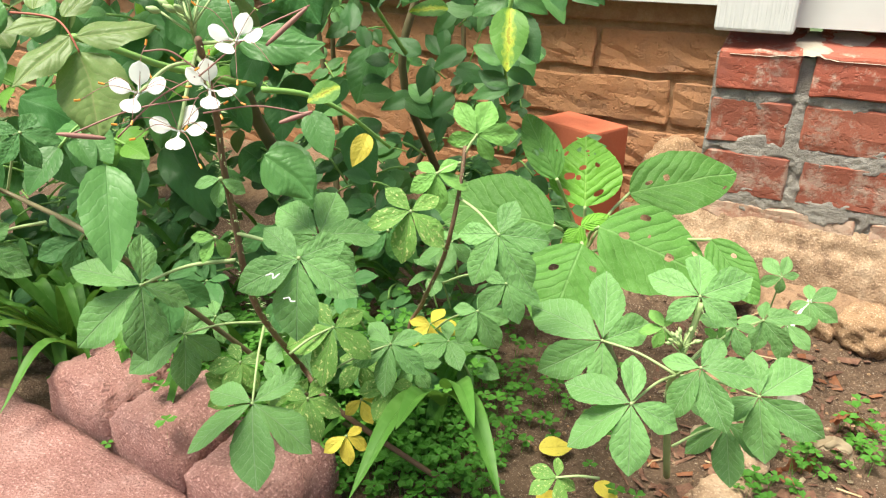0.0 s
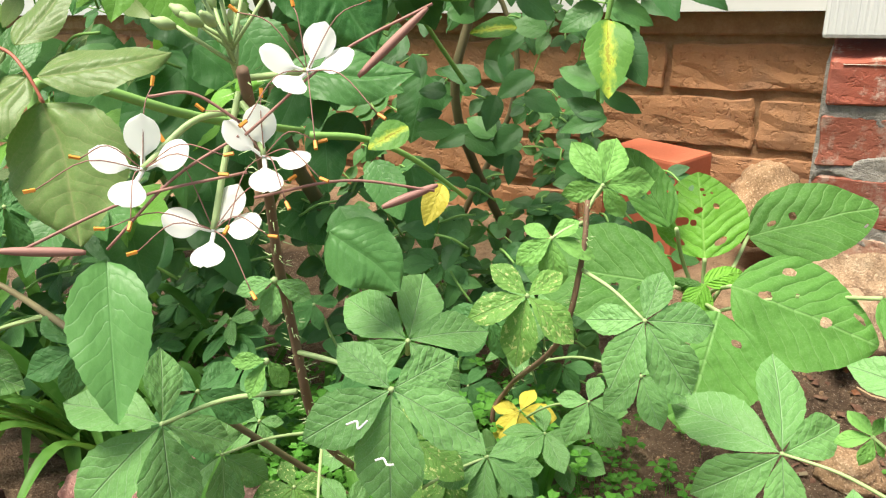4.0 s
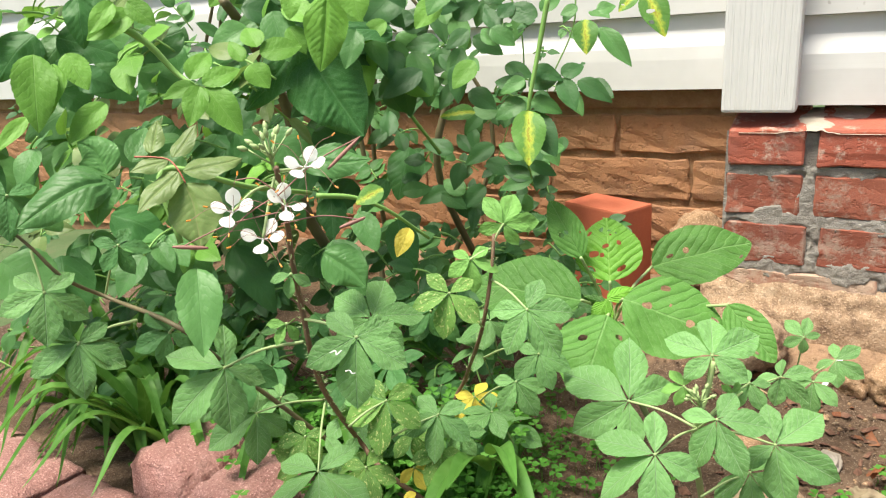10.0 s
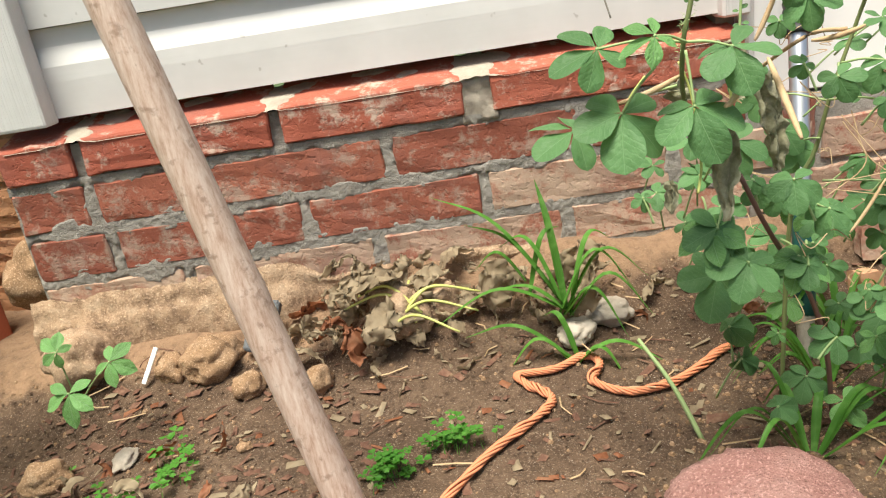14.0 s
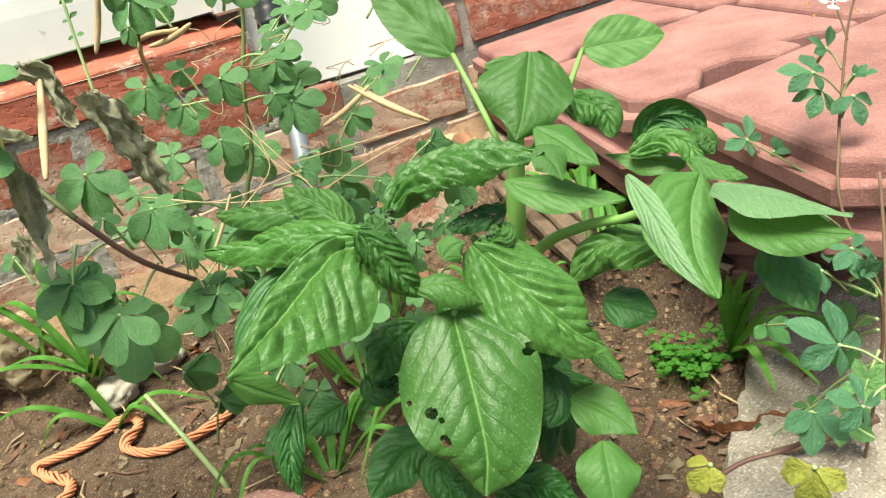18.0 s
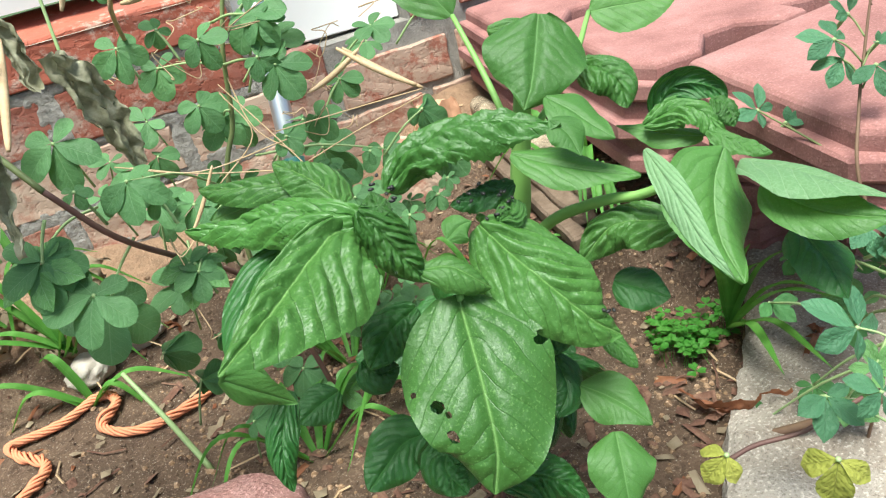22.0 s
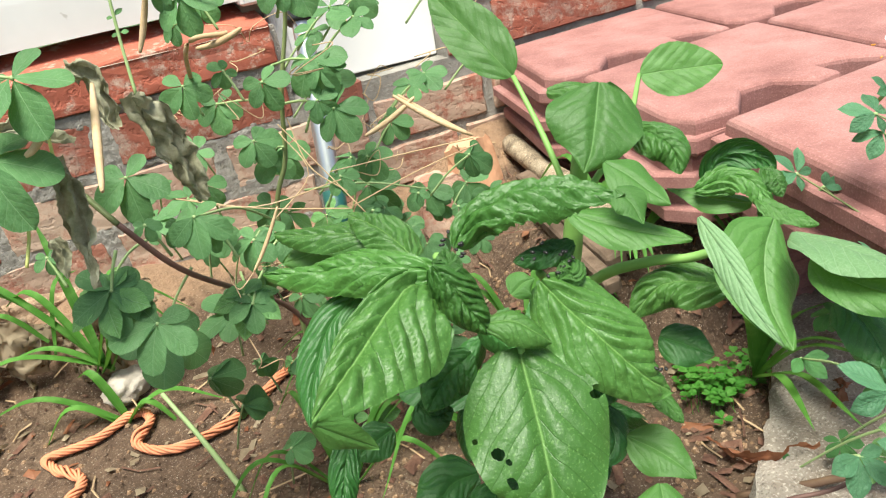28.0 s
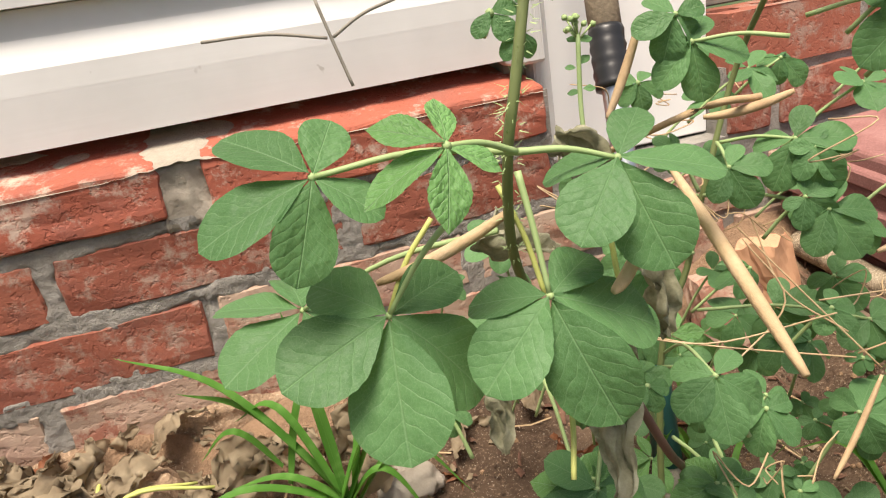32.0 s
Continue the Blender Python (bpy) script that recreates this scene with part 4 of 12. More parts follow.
# brown wall: rock-faced bricks
course(recess, 0.230, 0.292, (-2.2, -1.9, -1.6, -1.3, -1.0, -0.71, -0.455, -0.197, 0.05), 0.180, M["brown"], rough=0.0045, gap=0.008)
course(recess, 0.152, 0.218, (-2.05, -1.75, -1.45, -1.15, -0.85, -0.58, -0.318, -0.075, 0.05), 0.180, M["brown"], rough=0.0045, gap=0.008)
course(recess, 0.074, 0.140, (-2.2, -1.9, -1.6, -1.3, -1.0, -0.72, -0.46, -0.2, 0.05), 0.180, M["brown"], rough=0.0045, gap=0.008)
course(recess, -0.01, 0.062, (-2.05, -1.75, -1.45, -1.15, -0.85, -0.58, -0.318, -0.075, 0.05), 0.180, M["brown"], rough=0.0045, gap=0.008)
bm = bmesh.new()
box(bm, (-3.0, 0.176, 0.303), (0.05, 0.2, 0.335), 0.003)
part("mortar_band", bm, M["mortar_brown"], recess)


def footing():
    """Beige mortar that has run down over the foot of the red wall."""
    bm = bmesh.new()
    n, rows = 330, []
    prof = ((0.002, 0.088), (-0.005, 0.076), (-0.008, 0.062), (-0.016, 0.050), (-0.019, 0.034), (-0.021, 0.014), (-0.022, -0.05))
    for i in range(n + 1):
        x = -0.02 + 0.72 * i / n
        reach = (1.0 + 0.35 * noise.noise(Vector((x * 8, 0, 0))) + 0.1 * noise.noise(Vector((x * 30, 3, 0)))) * max(0.3, min(1, (0.39 - x) / 0.05)) * max(0.1, min(1, (0.70 - x) / 0.06))
        low = (1.0 if x < 0.34 else max(0.72, 1.0 - (x - 0.34) * 4)) + 0.10 * noise.noise(Vector((x * 14, 7, 0)))
        rows.append([bm.verts.new((x, y * (reach if k > 1 else 1), z * low + 0.003 * noise.noise(Vector((x * 40, k, 5))))) for k, (y, z) in enumerate(prof)])
    for a, b in zip(rows, rows[1:]):
        for k in range(len(prof) - 1):
            bm.faces.new((a[k], b[k], b[k + 1], a[k + 1]))
    bmesh.ops.subdivide_edges(bm, edges=bm.edges[:], cuts=2, use_grid_fill=True)
    rough_up(bm, 0.0025, 33)
    rough_up(bm, 0.0015, 90)
    rough_up(bm, 0.001, 260)
    ob = part("wall_footing", bm, M["footing"], None, "", True)
    tagged(ob, "crumbling beige mortar footing along the brick wall", "footing", kind="structure")


footing()


def siding(name, x0, x1, face, z0, count, lap, label):
    """Lapped vinyl boards, each with a flat face, a hollow upper slope and a dropped lower edge."""
    wall = slab(name, (x0, face + 0.022, z0 + 0.004), (x1, face + 0.12, z0 + count * lap), M["vinyl"], label)
    prof = ((0.016, 0.0), (0.0, 0.0), (0.0, 0.045), (0.001, 0.064), (0.006, 0.076), (0.011, 0.088), (0.013, lap - 0.001), (0.016, lap))
    for k in range(count):
        bm = bmesh.new()
        z = z0 + k * lap
        ends = [[bm.verts.new((x, face + y, z + h)) for y, h in prof] for x in (x0, x1)]
        for j in range(len(prof) - 1):
            bm.faces.new((ends[0][j], ends[1][j], ends[1][j + 1], ends[0][j + 1]))
        part("siding_board", bm, M["vinyl"], wall)
    return wall


siding("wall_siding_front", 0.07, 0.985, 0.030, 0.324, 18, 0.112, "white lapped vinyl siding above the red brick")
siding("wall_siding_recess", -3.0, 0.02, 0.150, 0.335, 18, 0.112, "white lapped vinyl siding above the brown brick")

bm = bmesh.new()
box(bm, (-0.004, -0.004, 0.318), (0.086, 0.032, 2.35), 0.004, 2)
box(bm, (-0.004, 0.030, 0.318), (0.004, 0.16, 2.35), 0.002)
post = part("corner_trim", bm, M["vinyl_post"])
tagged(post, "white grained vinyl corner post of the siding", "corner post", kind="structure")
bm = bmesh.new()
box(bm, (0.955, 0.012, 0.318), (0.992, 0.05, 2.3), 0.003)
box(bm, (0.985, 0.03, 0.21), (1.004, 0.06, 2.3), 0.002)
trim = part("end_trim", bm, M["vinyl_post"])
tagged(trim, "peeling white end strip of the siding", "trim", kind="structure")
bm = bmesh.new()
box(bm, (0.99, 0.034, 0.205), (1.197, 0.046, 1.25), 0.0015)
bmesh.ops.rotate(bm, verts=bm.verts, cent=(1.1, 0.04, 0.2), matrix=Matrix.Rotation(radians(1.6), 3, "Y"))
board = part("white_board", bm, M["board"])
tagged(board, "plain white board standing upright on the brick ledge", "board")
bm = bmesh.new()
box(bm, (0.96, 0.05, 0.2), (1.2, 0.3, 2.3))
back = part("wall_behind_board", bm, M["wood"])
tagged(back, "dark wall behind the white board", "wall", kind="structure")
bm = bmesh.new()
box(bm, (1.205, 0.096, 0.333), (1.95, 0.19, 0.351), 0.002)
box(bm, (1.205, 0.102, 0.353), (1.95, 0.19, 0.372), 0.002)
box(bm, (1.205, 0.110, 0.374), (1.95, 0.2, 0.43), 0.003)
sill = part("wood_sill", bm, M["wood"])
tagged(sill, "weathered grey wooden sill above the cored bricks", "sill", kind="structure")
bm = bmesh.new()
box(bm, (1.25, 0.090, 0.374), (1.95, 0.108, 0.392), 0.002)
lath = part("wood_lath", bm, M["yellow_wood"])
tagged(lath, "yellow wooden strip lying along the sill", "lath")

# ---- concrete pavers stacked against the wall ----


def paver_mesh(seed):
    """Flat interlocking paver: slanting ends, two notches in its front edge, a stepped rim and rounded upper edges."""
    rng = random.Random(seed)
    outline = [(0.048, 0.0), (0.0, -0.188), (0.018, -0.217), (0.062, -0.218), (0.100, -0.182), (0.130, -0.186), (0.150, -0.218), (0.180, -0.218),
               (0.188, -0.184), (0.216, -0.192), (0.238, -0.218), (0.250, -0.216), (0.304, -0.010), (0.300, 0.0)]
    outline = [(x + rng.uniform(-0.002, 0.002), y + rng.uniform(-0.002, 0.002)) for x, y in outline]
    # height, how far the stepped end and the other edges stand back
    levels = ((0.0, 0.005, 0.0), (0.003, 0.001, 0.0), (0.0135, 0.001, 0.0), (0.0155, 0.003, 0.0), (0.017, 0.010, 0.0), (0.026, 0.0105, 0.0), (0.029, 0.012, 0.001), (0.031, 0.0145, 0.0032), (0.032, 0.019, 0.0065))
    n = len(outline)
    bm = bmesh.new()
    rings = []
    for z, end, rest in levels:
        ring = []
        for k, (x, y) in enumerate(outline):
            inset = end if k in (0, 1) else (end + rest) / 2 if k == 2 else rest
            a, b = Vector((*outline[k - 1], 0)), Vector((*outline[(k + 1) % n], 0))
            p = Vector((x, y, 0))
            d1, d2 = (p - a).normalized(), (b - p).normalized()
            m = Vector((-d1.y - d2.y, d1.x + d2.x, 0))
            m = m.normalized() / max(0.55, m.length / 2)
            ring.append(bm.verts.new((x + m.x * inset, y + m.y * inset, z)))
        rings.append(ring)
    for a, b in zip(rings, rings[1:]):
        for k in range(n):
            bm.faces.new((a[k], a[(k + 1) % n], b[(k + 1) % n], b[k]))
    bm.faces.new(rings[0][::-1])
    bm.faces.new(rings[-1])
    return solid("paver", bm, M["paver"])


PAVER = [paver_mesh(k) for k in range(3)]


def paver(x, y, z, turn, k):
    ob = link("paver", PAVER[k % 3], None, Matrix.Translation((x, y, z)) @ Matrix.Rotation(radians(turn), 4, "Z"))
    tagged(ob, "flat red concrete paver with a notched edge in a stack", "paver", "stacked pavers")


for col, (px, py) in enumerate(((1.207, -0.014), (1.183, -0.236), (1.160, -0.457))):
    for k in range(7):
        slip = (0.0, -0.004, 0.003)[k] if k < (2 if col == 2 else 3) else 0.02 + 0.065 * col + 0.004 * k
        back = 0.12 if col == 2 and k > 1 else 0.0
        for nxt in (0, 1, 2):
            paver(px + slip + 0.262 * nxt, py + back + 0.003 * ((k + nxt) % 2), 0.166 - 0.0325 * k, 0.3 * ((k * 5 + nxt * 3) % 3 - 1), k + col + nxt)

# ---- old pole and boards lying along the foot of the pavers ----
bm = bmesh.new()
tube(bm, [(1.240, -0.06, 0.080), (1.217, -0.18, 0.080), (1.205, -0.264, 0.080), (1.184, -0.338, 0.080), (1.172, -0.398, 0.079)], 0.0135, 14, 10, 0.08)
ob = part("spotted_pole", bm, M["spotted"], None, "", True)
tagged(ob, "old mottled pole lying along the pavers", "pole")
for k, (off, top, wide) in enumerate(((-0.001, 0.074, 0.022), (-0.021, 0.064, 0.016))):
    bm = bmesh.new()
    box(bm, (-wide / 2, -0.125, -0.016), (wide / 2, 0.125, 0.0), 0.0025)
    bmesh.ops.subdivide_edges(bm, edges=[e for e in bm.edges if abs((e.verts[0].co - e.verts[1].co).y) > 0.2], cuts=24)
    rough_up(bm, 0.0018, 34, k)
    ob = link("old_board", solid("old_board", bm, M["wood_brown"]), None, Matrix.Translation((1.178 + off, -0.275 - 0.02 * k, top)) @ Matrix.Rotation(radians(-11.5), 4, "Z") @ Matrix.Rotation(radians(1.0), 4, "X") @ Matrix.Rotation(radians(-9), 4, "Y"))
    tagged(ob, "weathered brown board lying along the paver stack", "board", "old boards")

# ---- scalloped concrete edging in front of the bed ----


def edger(x, y, z, turn, size=0.088, deep=0.09):
    """One scallop of rough cast edging: an arched block."""
    bm = bmesh.new()
    n, m = 26, 20
    rows = []
    for j in range(m + 1):
        d = j / m
        arc = []
        for k in range(n + 1):
            c = math.pi * k / n
            shrink = 1 - 0.16 * (abs(d - 0.5) * 2) ** 5
            arc.append(bm.verts.new((math.cos(c) * size / 2 * shrink, (d - 0.5) * deep, max(0.0, math.sin(c)) ** 0.62 * size * 0.37 * shrink)))
        arc.append(bm.verts.new((-size / 2, (d - 0.5) * deep, -0.07)))
        arc.append(bm.verts.new((size / 2, (d - 0.5) * deep, -0.07)))
        rows.append(arc)
    w = n + 3
    for p, q in zip(rows, rows[1:]):
        for k in range(w):
            bm.faces.new((p[k], p[(k + 1) % w], q[(k + 1) % w], q[k]))
    bm.faces.new(rows[0])
    bm.faces.new(rows[-1][::-1])
    rough_up(bm, 0.0035, 38, x)
    rough_up(bm, 0.0028, 120, x)
    rough_up(bm, 0.0016, 260, x)
    me = solid("edging_stone", bm, M["edger"], True)
    ob = link("edging_stone", me, None, Matrix.Translation((x, y, z)) @ Matrix.Rotation(radians(turn), 4, "Z"))
    tagged(ob, "rough pink concrete edging stone with a rounded top", "edging stone", "edging of the bed")


edger(-0.432, -0.586, 0.008, -6, 0.104)
edger(-0.328, -0.600, 0.006, -6, 0.104)
edger(-0.224, -0.615, -0.004, -8, 0.102)
edger(-0.125, -0.660, -0.026, -9, 0.098)
edger(0.768, -0.512, -0.014, 3, 0.145, 0.105)
edger(0.640, -0.545, -0.045, 2, 0.11)


def flat_edger(x, y, z, turn):
    bm = bmesh.new()
    box(bm, (-0.19, -0.20, 0), (0.19, 0.0, 0.07))
    bmesh.ops.subdivide_edges(bm, edges=bm.edges[:], cuts=22, use_grid_fill=True)
    for v in bm.verts:
        e = max(0, abs(v.co.x) - 0.18) + max(0, v.co.y + 0.01) + max(0, v.co.z - 0.062) * 0.3
        if v.co.z > 0.06:
            v.co.z -= 0.5 * e
    rough_up(bm, 0.003, 30)
    rough_up(bm, 0.0015, 120)
    ob = link("edging_block", solid("edging_block", bm, M["edger"], True), None, Matrix.Translation((x, y, z)) @ Matrix.Rotation(radians(turn), 4, "Z"))
    tagged(ob, "flat rough pink concrete block lying before the edging", "edging block", "edging of the bed")


flat_edger(-0.375, -0.642, -0.072, -6)
flat_edger(-0.765, -0.60, -0.072, -6)

# ---- bamboo pole, pipe, cord ----
bm = bmesh.new()
foot, head = Vector((0.45, -0.425, -0.045)), Vector((0.247, -0.358, 0.95))
NODES = (0.256, 0.52, 0.79)
tube(bm, [foot.lerp(head, k / 24) for k in range(25)], lambda s: 0.0168 - 0.004 * s + 0.0016 * math.exp(-min((s - k) ** 2 for k in NODES) / 0.00002), 14, 4, 0.02)
pole = part("bamboo_pole", bm, M["bamboo"], None, "", True)
tagged(pole, "weathered pale bamboo pole stuck in the soil, leaning back", "pole")

pipe = thing("stake", (0.935, -0.243, -0.03), "metal stake taped to a brown pole, driven into the soil", "stake")
A, B = Vector((0.932, -0.25, -0.03)), Vector((1.04, 0.015, 0.58))
bm = bmesh.new()
tube(bm, [A.lerp(B, 0.26), A.lerp(B, 0.4), A.lerp(B, 0.60)], 0.0105, 12, 4)
part("rod", bm, M["steel"], pipe, "shiny galvanised rod", True)
bm = bmesh.new()
tube(bm, [A.lerp(B, 0.07), A.lerp(B, 0.275)], 0.0118, 12, 6)
part("end_sleeve", bm, M["teal"], pipe, "dark teal sleeve", True)
bm = bmesh.new()
tube(bm, [A, A.lerp(B, 0.04), A.lerp(B, 0.075)], (0.006, 0.0112), 10, 3)
part("worn_tip", bm, M["concrete"], pipe, "worn white end", True)
bm = bmesh.new()
tube(bm, [A.lerp(B, 0.54), A.lerp(B, 0.62)], lambda s: 0.0155 + 0.0008 * math.sin(s * 30), 12, 12)
part("tape", bm, M["tape"], pipe, "black tape winding", True)
bm = bmesh.new()
tube(bm, [A.lerp(B, 0.58), A.lerp(B, 1.2), A.lerp(B, 1.9)], 0.0145, 12, 8, 0.05)
part("pole", bm, M["old_pole"], pipe, "weathered brown pole", True)


def cord():
    """Orange twisted cord of six strands lying loosely on the soil."""
    way = [(0.43, -0.50), (0.50, -0.41), (0.565, -0.335), (0.625, -0.285), (0.648, -0.255), (0.625, -0.225), (0.618, -0.205), (0.66, -0.20), (0.70, -0.185),
           (0.715, -0.20), (0.700, -0.235), (0.735, -0.262), (0.79, -0.25), (0.85, -0.215), (0.90, -0.19)]
    line = spline([(x, y, ground_z(x, y) + 0.007) for x, y in way], 14)
    cord = thing("cord", line[0], "faded orange twisted plastic cord lying on the soil", "cord")
    for s in range(6):
        pts = []
        for i, p in enumerate(line):
            t = (line[min(i + 1, len(line) - 1)] - line[max(i - 1, 0)]).normalized()
            a = t.cross(Vector((0, 0, 1))).normalized()
            ang = i * 0.42 + s * math.tau / 6
            r = 0.0029 + 0.005 * max(0, noise.noise(Vector((i * 0.07, s, 0))))
            pts.append(p + (a * math.cos(ang) + t.cross(a) * math.sin(ang)) * r)
        bm = bmesh.new()
        tube(bm, pts, 0.0016, 5, 1)
        part("strand", bm, M["rope"], cord, "", True)


cord()

# ---- stones and litter ----


def stone(x, y, z, size, material, label, seed, category="stone", squash=0.7):
    bm = bmesh.new()
    bmesh.ops.create_icosphere(bm, subdivisions=4, radius=1)
    for v in bm.verts:
        v.co *= 1 + 0.32 * noise.noise(v.co * 1.5 + Vector((seed, 0, 0))) + 0.13 * noise.noise(v.co * 4 + Vector((0, seed, 0))) + 0.06 * noise.noise(v.co * 11 + Vector((0, 0, seed)))
        v.co = Vector((v.co.x * size[0], v.co.y * size[1], v.co.z * size[2]))
    ob = link("stone", solid("stone", bm, material, True), None, Matrix.Translation((x, y, z)) @ Matrix.Rotation(seed, 4, "Z"))
    tagged(ob, label, category, "stones at the wall")


def at_ground(x, y, up=0.0):
    return (x, y, ground_z(x, y) + up)


stone(*at_ground(0.234, -0.082, 0.012), (0.042, 0.034, 0.028), M["stone"], "rounded ochre stone in front of the brick wall", 1.1)
stone(*at_ground(0.178, -0.085, 0.004), (0.022, 0.02, 0.022), M["stone"], "small ochre stone beside a larger one", 2.3)
stone(*at_ground(0.288, -0.13, 0.006), (0.022, 0.018, 0.018), M["stone"], "small tan stone on the soil", 3.9)
stone(*at_ground(0.372, -0.148, 0.006), (0.03, 0.02, 0.02), M["stone"], "flat tan stone on the soil", 4.2)
stone(*at_ground(0.485, -0.08, 0.02), (0.045, 0.032, 0.038), M["footing"], "tan earth clod against the footing", 5.4)
stone(*at_ground(0.54, -0.07, 0.015), (0.032, 0.026, 0.03), M["footing"], "tan earth clod beside another", 6.0)
stone(-0.045, 0.10, 0.10, (0.055, 0.045, 0.05), M["stone"], "rough brown stone in the corner of the walls", 7.7)
stone(*at_ground(0.06, -0.07, 0.03), (0.05, 0.04, 0.035), M["footing"], "crumbled beige mortar lump at the wall corner", 8.2)
stone(*at_ground(0.75, -0.12, 0.012), (0.03, 0.022, 0.018), M["concrete"], "pale grey stone near the wall", 9.1)
stone(*at_ground(0.70, -0.15, 0.012), (0.024, 0.02, 0.018), M["concrete"], "pale grey stone near the wall", 9.9)
stone(*at_ground(0.09, -0.47, 0.01), (0.045, 0.025, 0.012), M["footing"], "flat beige stone on the soil", 10.3)
stone(*at_ground(0.125, -0.334, 0.006), (0.034, 0.026, 0.014), M["footing"], "flat beige stone on the soil", 11.3)
stone(*at_ground(0.077, -0.246, 0.008), (0.03, 0.026, 0.018), M["stone"], "brown stone on the soil", 12.1)
stone(*at_ground(0.118, -0.405, 0.004), (0.034, 0.024, 0.012), M["footing"], "flat beige stone on the soil", 13.6)
stone(*at_ground(0.163, -0.235, 0.006), (0.02, 0.014, 0.009), M["concrete"], "small grey stone on the soil", 14.2)
stone(*at_ground(0.30, -0.24, 0.004), (0.009, 0.007, 0.006), M["stone"], "small tan pebble on the soil", 15.7)
bm = bmesh.new()
box(bm, (-0.019, -0.008, -0.035), (0.019, 0.008, 0.035), 0.003)
rough_up(bm, 0.002, 30)
ob = link("slate_piece", solid("slate_piece", bm, M["slate"]), None, Matrix.Translation(at_ground(0.302, -0.06, 0.034)) @ Matrix.Rotation(radians(-38), 4, "X") @ Matrix.Rotation(radians(14), 4, "Y"))
tagged(ob, "dark grey slate piece leaning on the footing", "slate")
bm = bmesh.new()
box(bm, (-0.003, -0.0015, -0.024), (0.003, 0.0015, 0.024), 0.0006)
ob = link("plastic_strip", solid("plastic_strip", bm, M["white_bit"]), None, Matrix.Translation(at_ground(0.158, -0.095, 0.022)) @ Matrix.Rotation(radians(-35), 4, "X") @ Matrix.Rotation(radians(22), 4, "Y"))
tagged(ob, "small white plastic strip stuck in the soil", "strip")


def clay_tile(x, y, z, turn, lean, size, material="terracotta"):
    bm = bmesh.new()
    box(bm, (-size[0] / 2, -size[1] / 2, 0), (size[0] / 2, size[1] / 2, size[2]), 0.004, 2)
    rough_up(bm, 0.0015, 30)
    ob = link("clay_brick", solid("clay_brick", bm, M[material]), None, Matrix.Translation((x, y, z)) @ Matrix.Rotation(radians(turn), 4, "Z") @ Matrix.Rotation(radians(lean), 4, "X"))
    tagged(ob, "orange-red clay brick lying loose by the wall", "brick", "loose bricks")


clay_tile(-0.183, 0.079, -0.012, -25, 0, (0.12, 0.075, 0.178))


def brick_chunk(x, y, z, turn, lean, size, material, label, seed):
    """A broken-off piece of brick: two flat faces left, the rest knocked away."""
    bm = bmesh.new()
    bmesh.ops.create_cube(bm, size=1)
    bmesh.ops.subdivide_edges(bm, edges=bm.edges[:], cuts=7, use_grid_fill=True)
    for v in bm.verts:
        p = v.co.copy()
        knock = max(0.0, p.x + p.z * 0.9 + 0.5 * p.y - 0.55)
        p -= Vector((0.6, 0.2, 0.5)) * knock
        p *= 1 - 0.10 * max(0.0, p.length - 0.55)
        p += noise.noise_vector(p * 2.4 + Vector((seed, 0, 0))) * 0.09 + noise.noise_vector(p * 7 + Vector((0, seed, 0))) * 0.035
        v.co = Vector((p.x * size[0], p.y * size[1], (p.z + 0.5) * size[2]))
    ob = link("brick_chunk", solid("brick_chunk", bm, M[material]), None, Matrix.Translation((x, y, z)) @ Matrix.Rotation(radians(turn), 4, "Z") @ Matrix.Rotation(radians(lean), 4, "X"))
    tagged(ob, label, "brick piece", "loose bricks")


brick_chunk(1.168, -0.105, ground_z(1.168, -0.105) - 0.006, 30, -12, (0.050, 0.042, 0.080), "clay_pale", "broken piece of pale orange brick on the soil", 1.0)
brick_chunk(1.120, -0.088, ground_z(1.120, -0.088) - 0.006, -20, -8, (0.066, 0.045, 0.078), "red_smeared", "broken piece of red brick on the soil", 4.0)
brick_chunk(1.052, -0.168, ground_z(1.052, -0.168) - 0.008, 12, -10, (0.030, 0.024, 0.058), "clay_pale", "small broken piece of orange brick on the soil", 7.0)


def litter(name, count, material, label, seed, area, make, category):
    """Many small scraps spread over the soil, as one piece."""
    rng = random.Random(seed)
    verts, faces = [], []
    for _ in range(count):
        x, y = rng.uniform(area[0], area[1]), rng.uniform(area[2], area[3])
        make(rng, Vector(at_ground(x, y)), verts, faces)
    me = bpy.data.meshes.new(name)
    me.from_pydata(verts, [], faces)
    me.materials.append(material)
    ob = link(name, me)
    tagged(ob, label, category, kind="stuff")


def chip(rng, p, verts, faces):
    r, a = rng.uniform(0.002, 0.012) * rng.choice((0.4, 0.7, 1.0, 1.3)), rng.uniform(0, math.tau)
    d, w = Vector((math.cos(a), math.sin(a), rng.uniform(-0.25, 0.4))) * r, rng.uniform(0.001, 0.006)
    s = Vector((-math.sin(a), math.cos(a), rng.uniform(-0.4, 0.4))) * w
    up, b = Vector((0, 0, rng.uniform(0.001, 0.003))), len(verts)
    p = p + Vector((0, 0, 0.002))
    verts.extend([p - d - s, p + d - s * 0.5, p + d * 0.9 + s, p - d * 0.8 + s, p + up])
    faces.extend([(b, b + 1, b + 4), (b + 1, b + 2, b + 4), (b + 2, b + 3, b + 4), (b + 3, b, b + 4)])


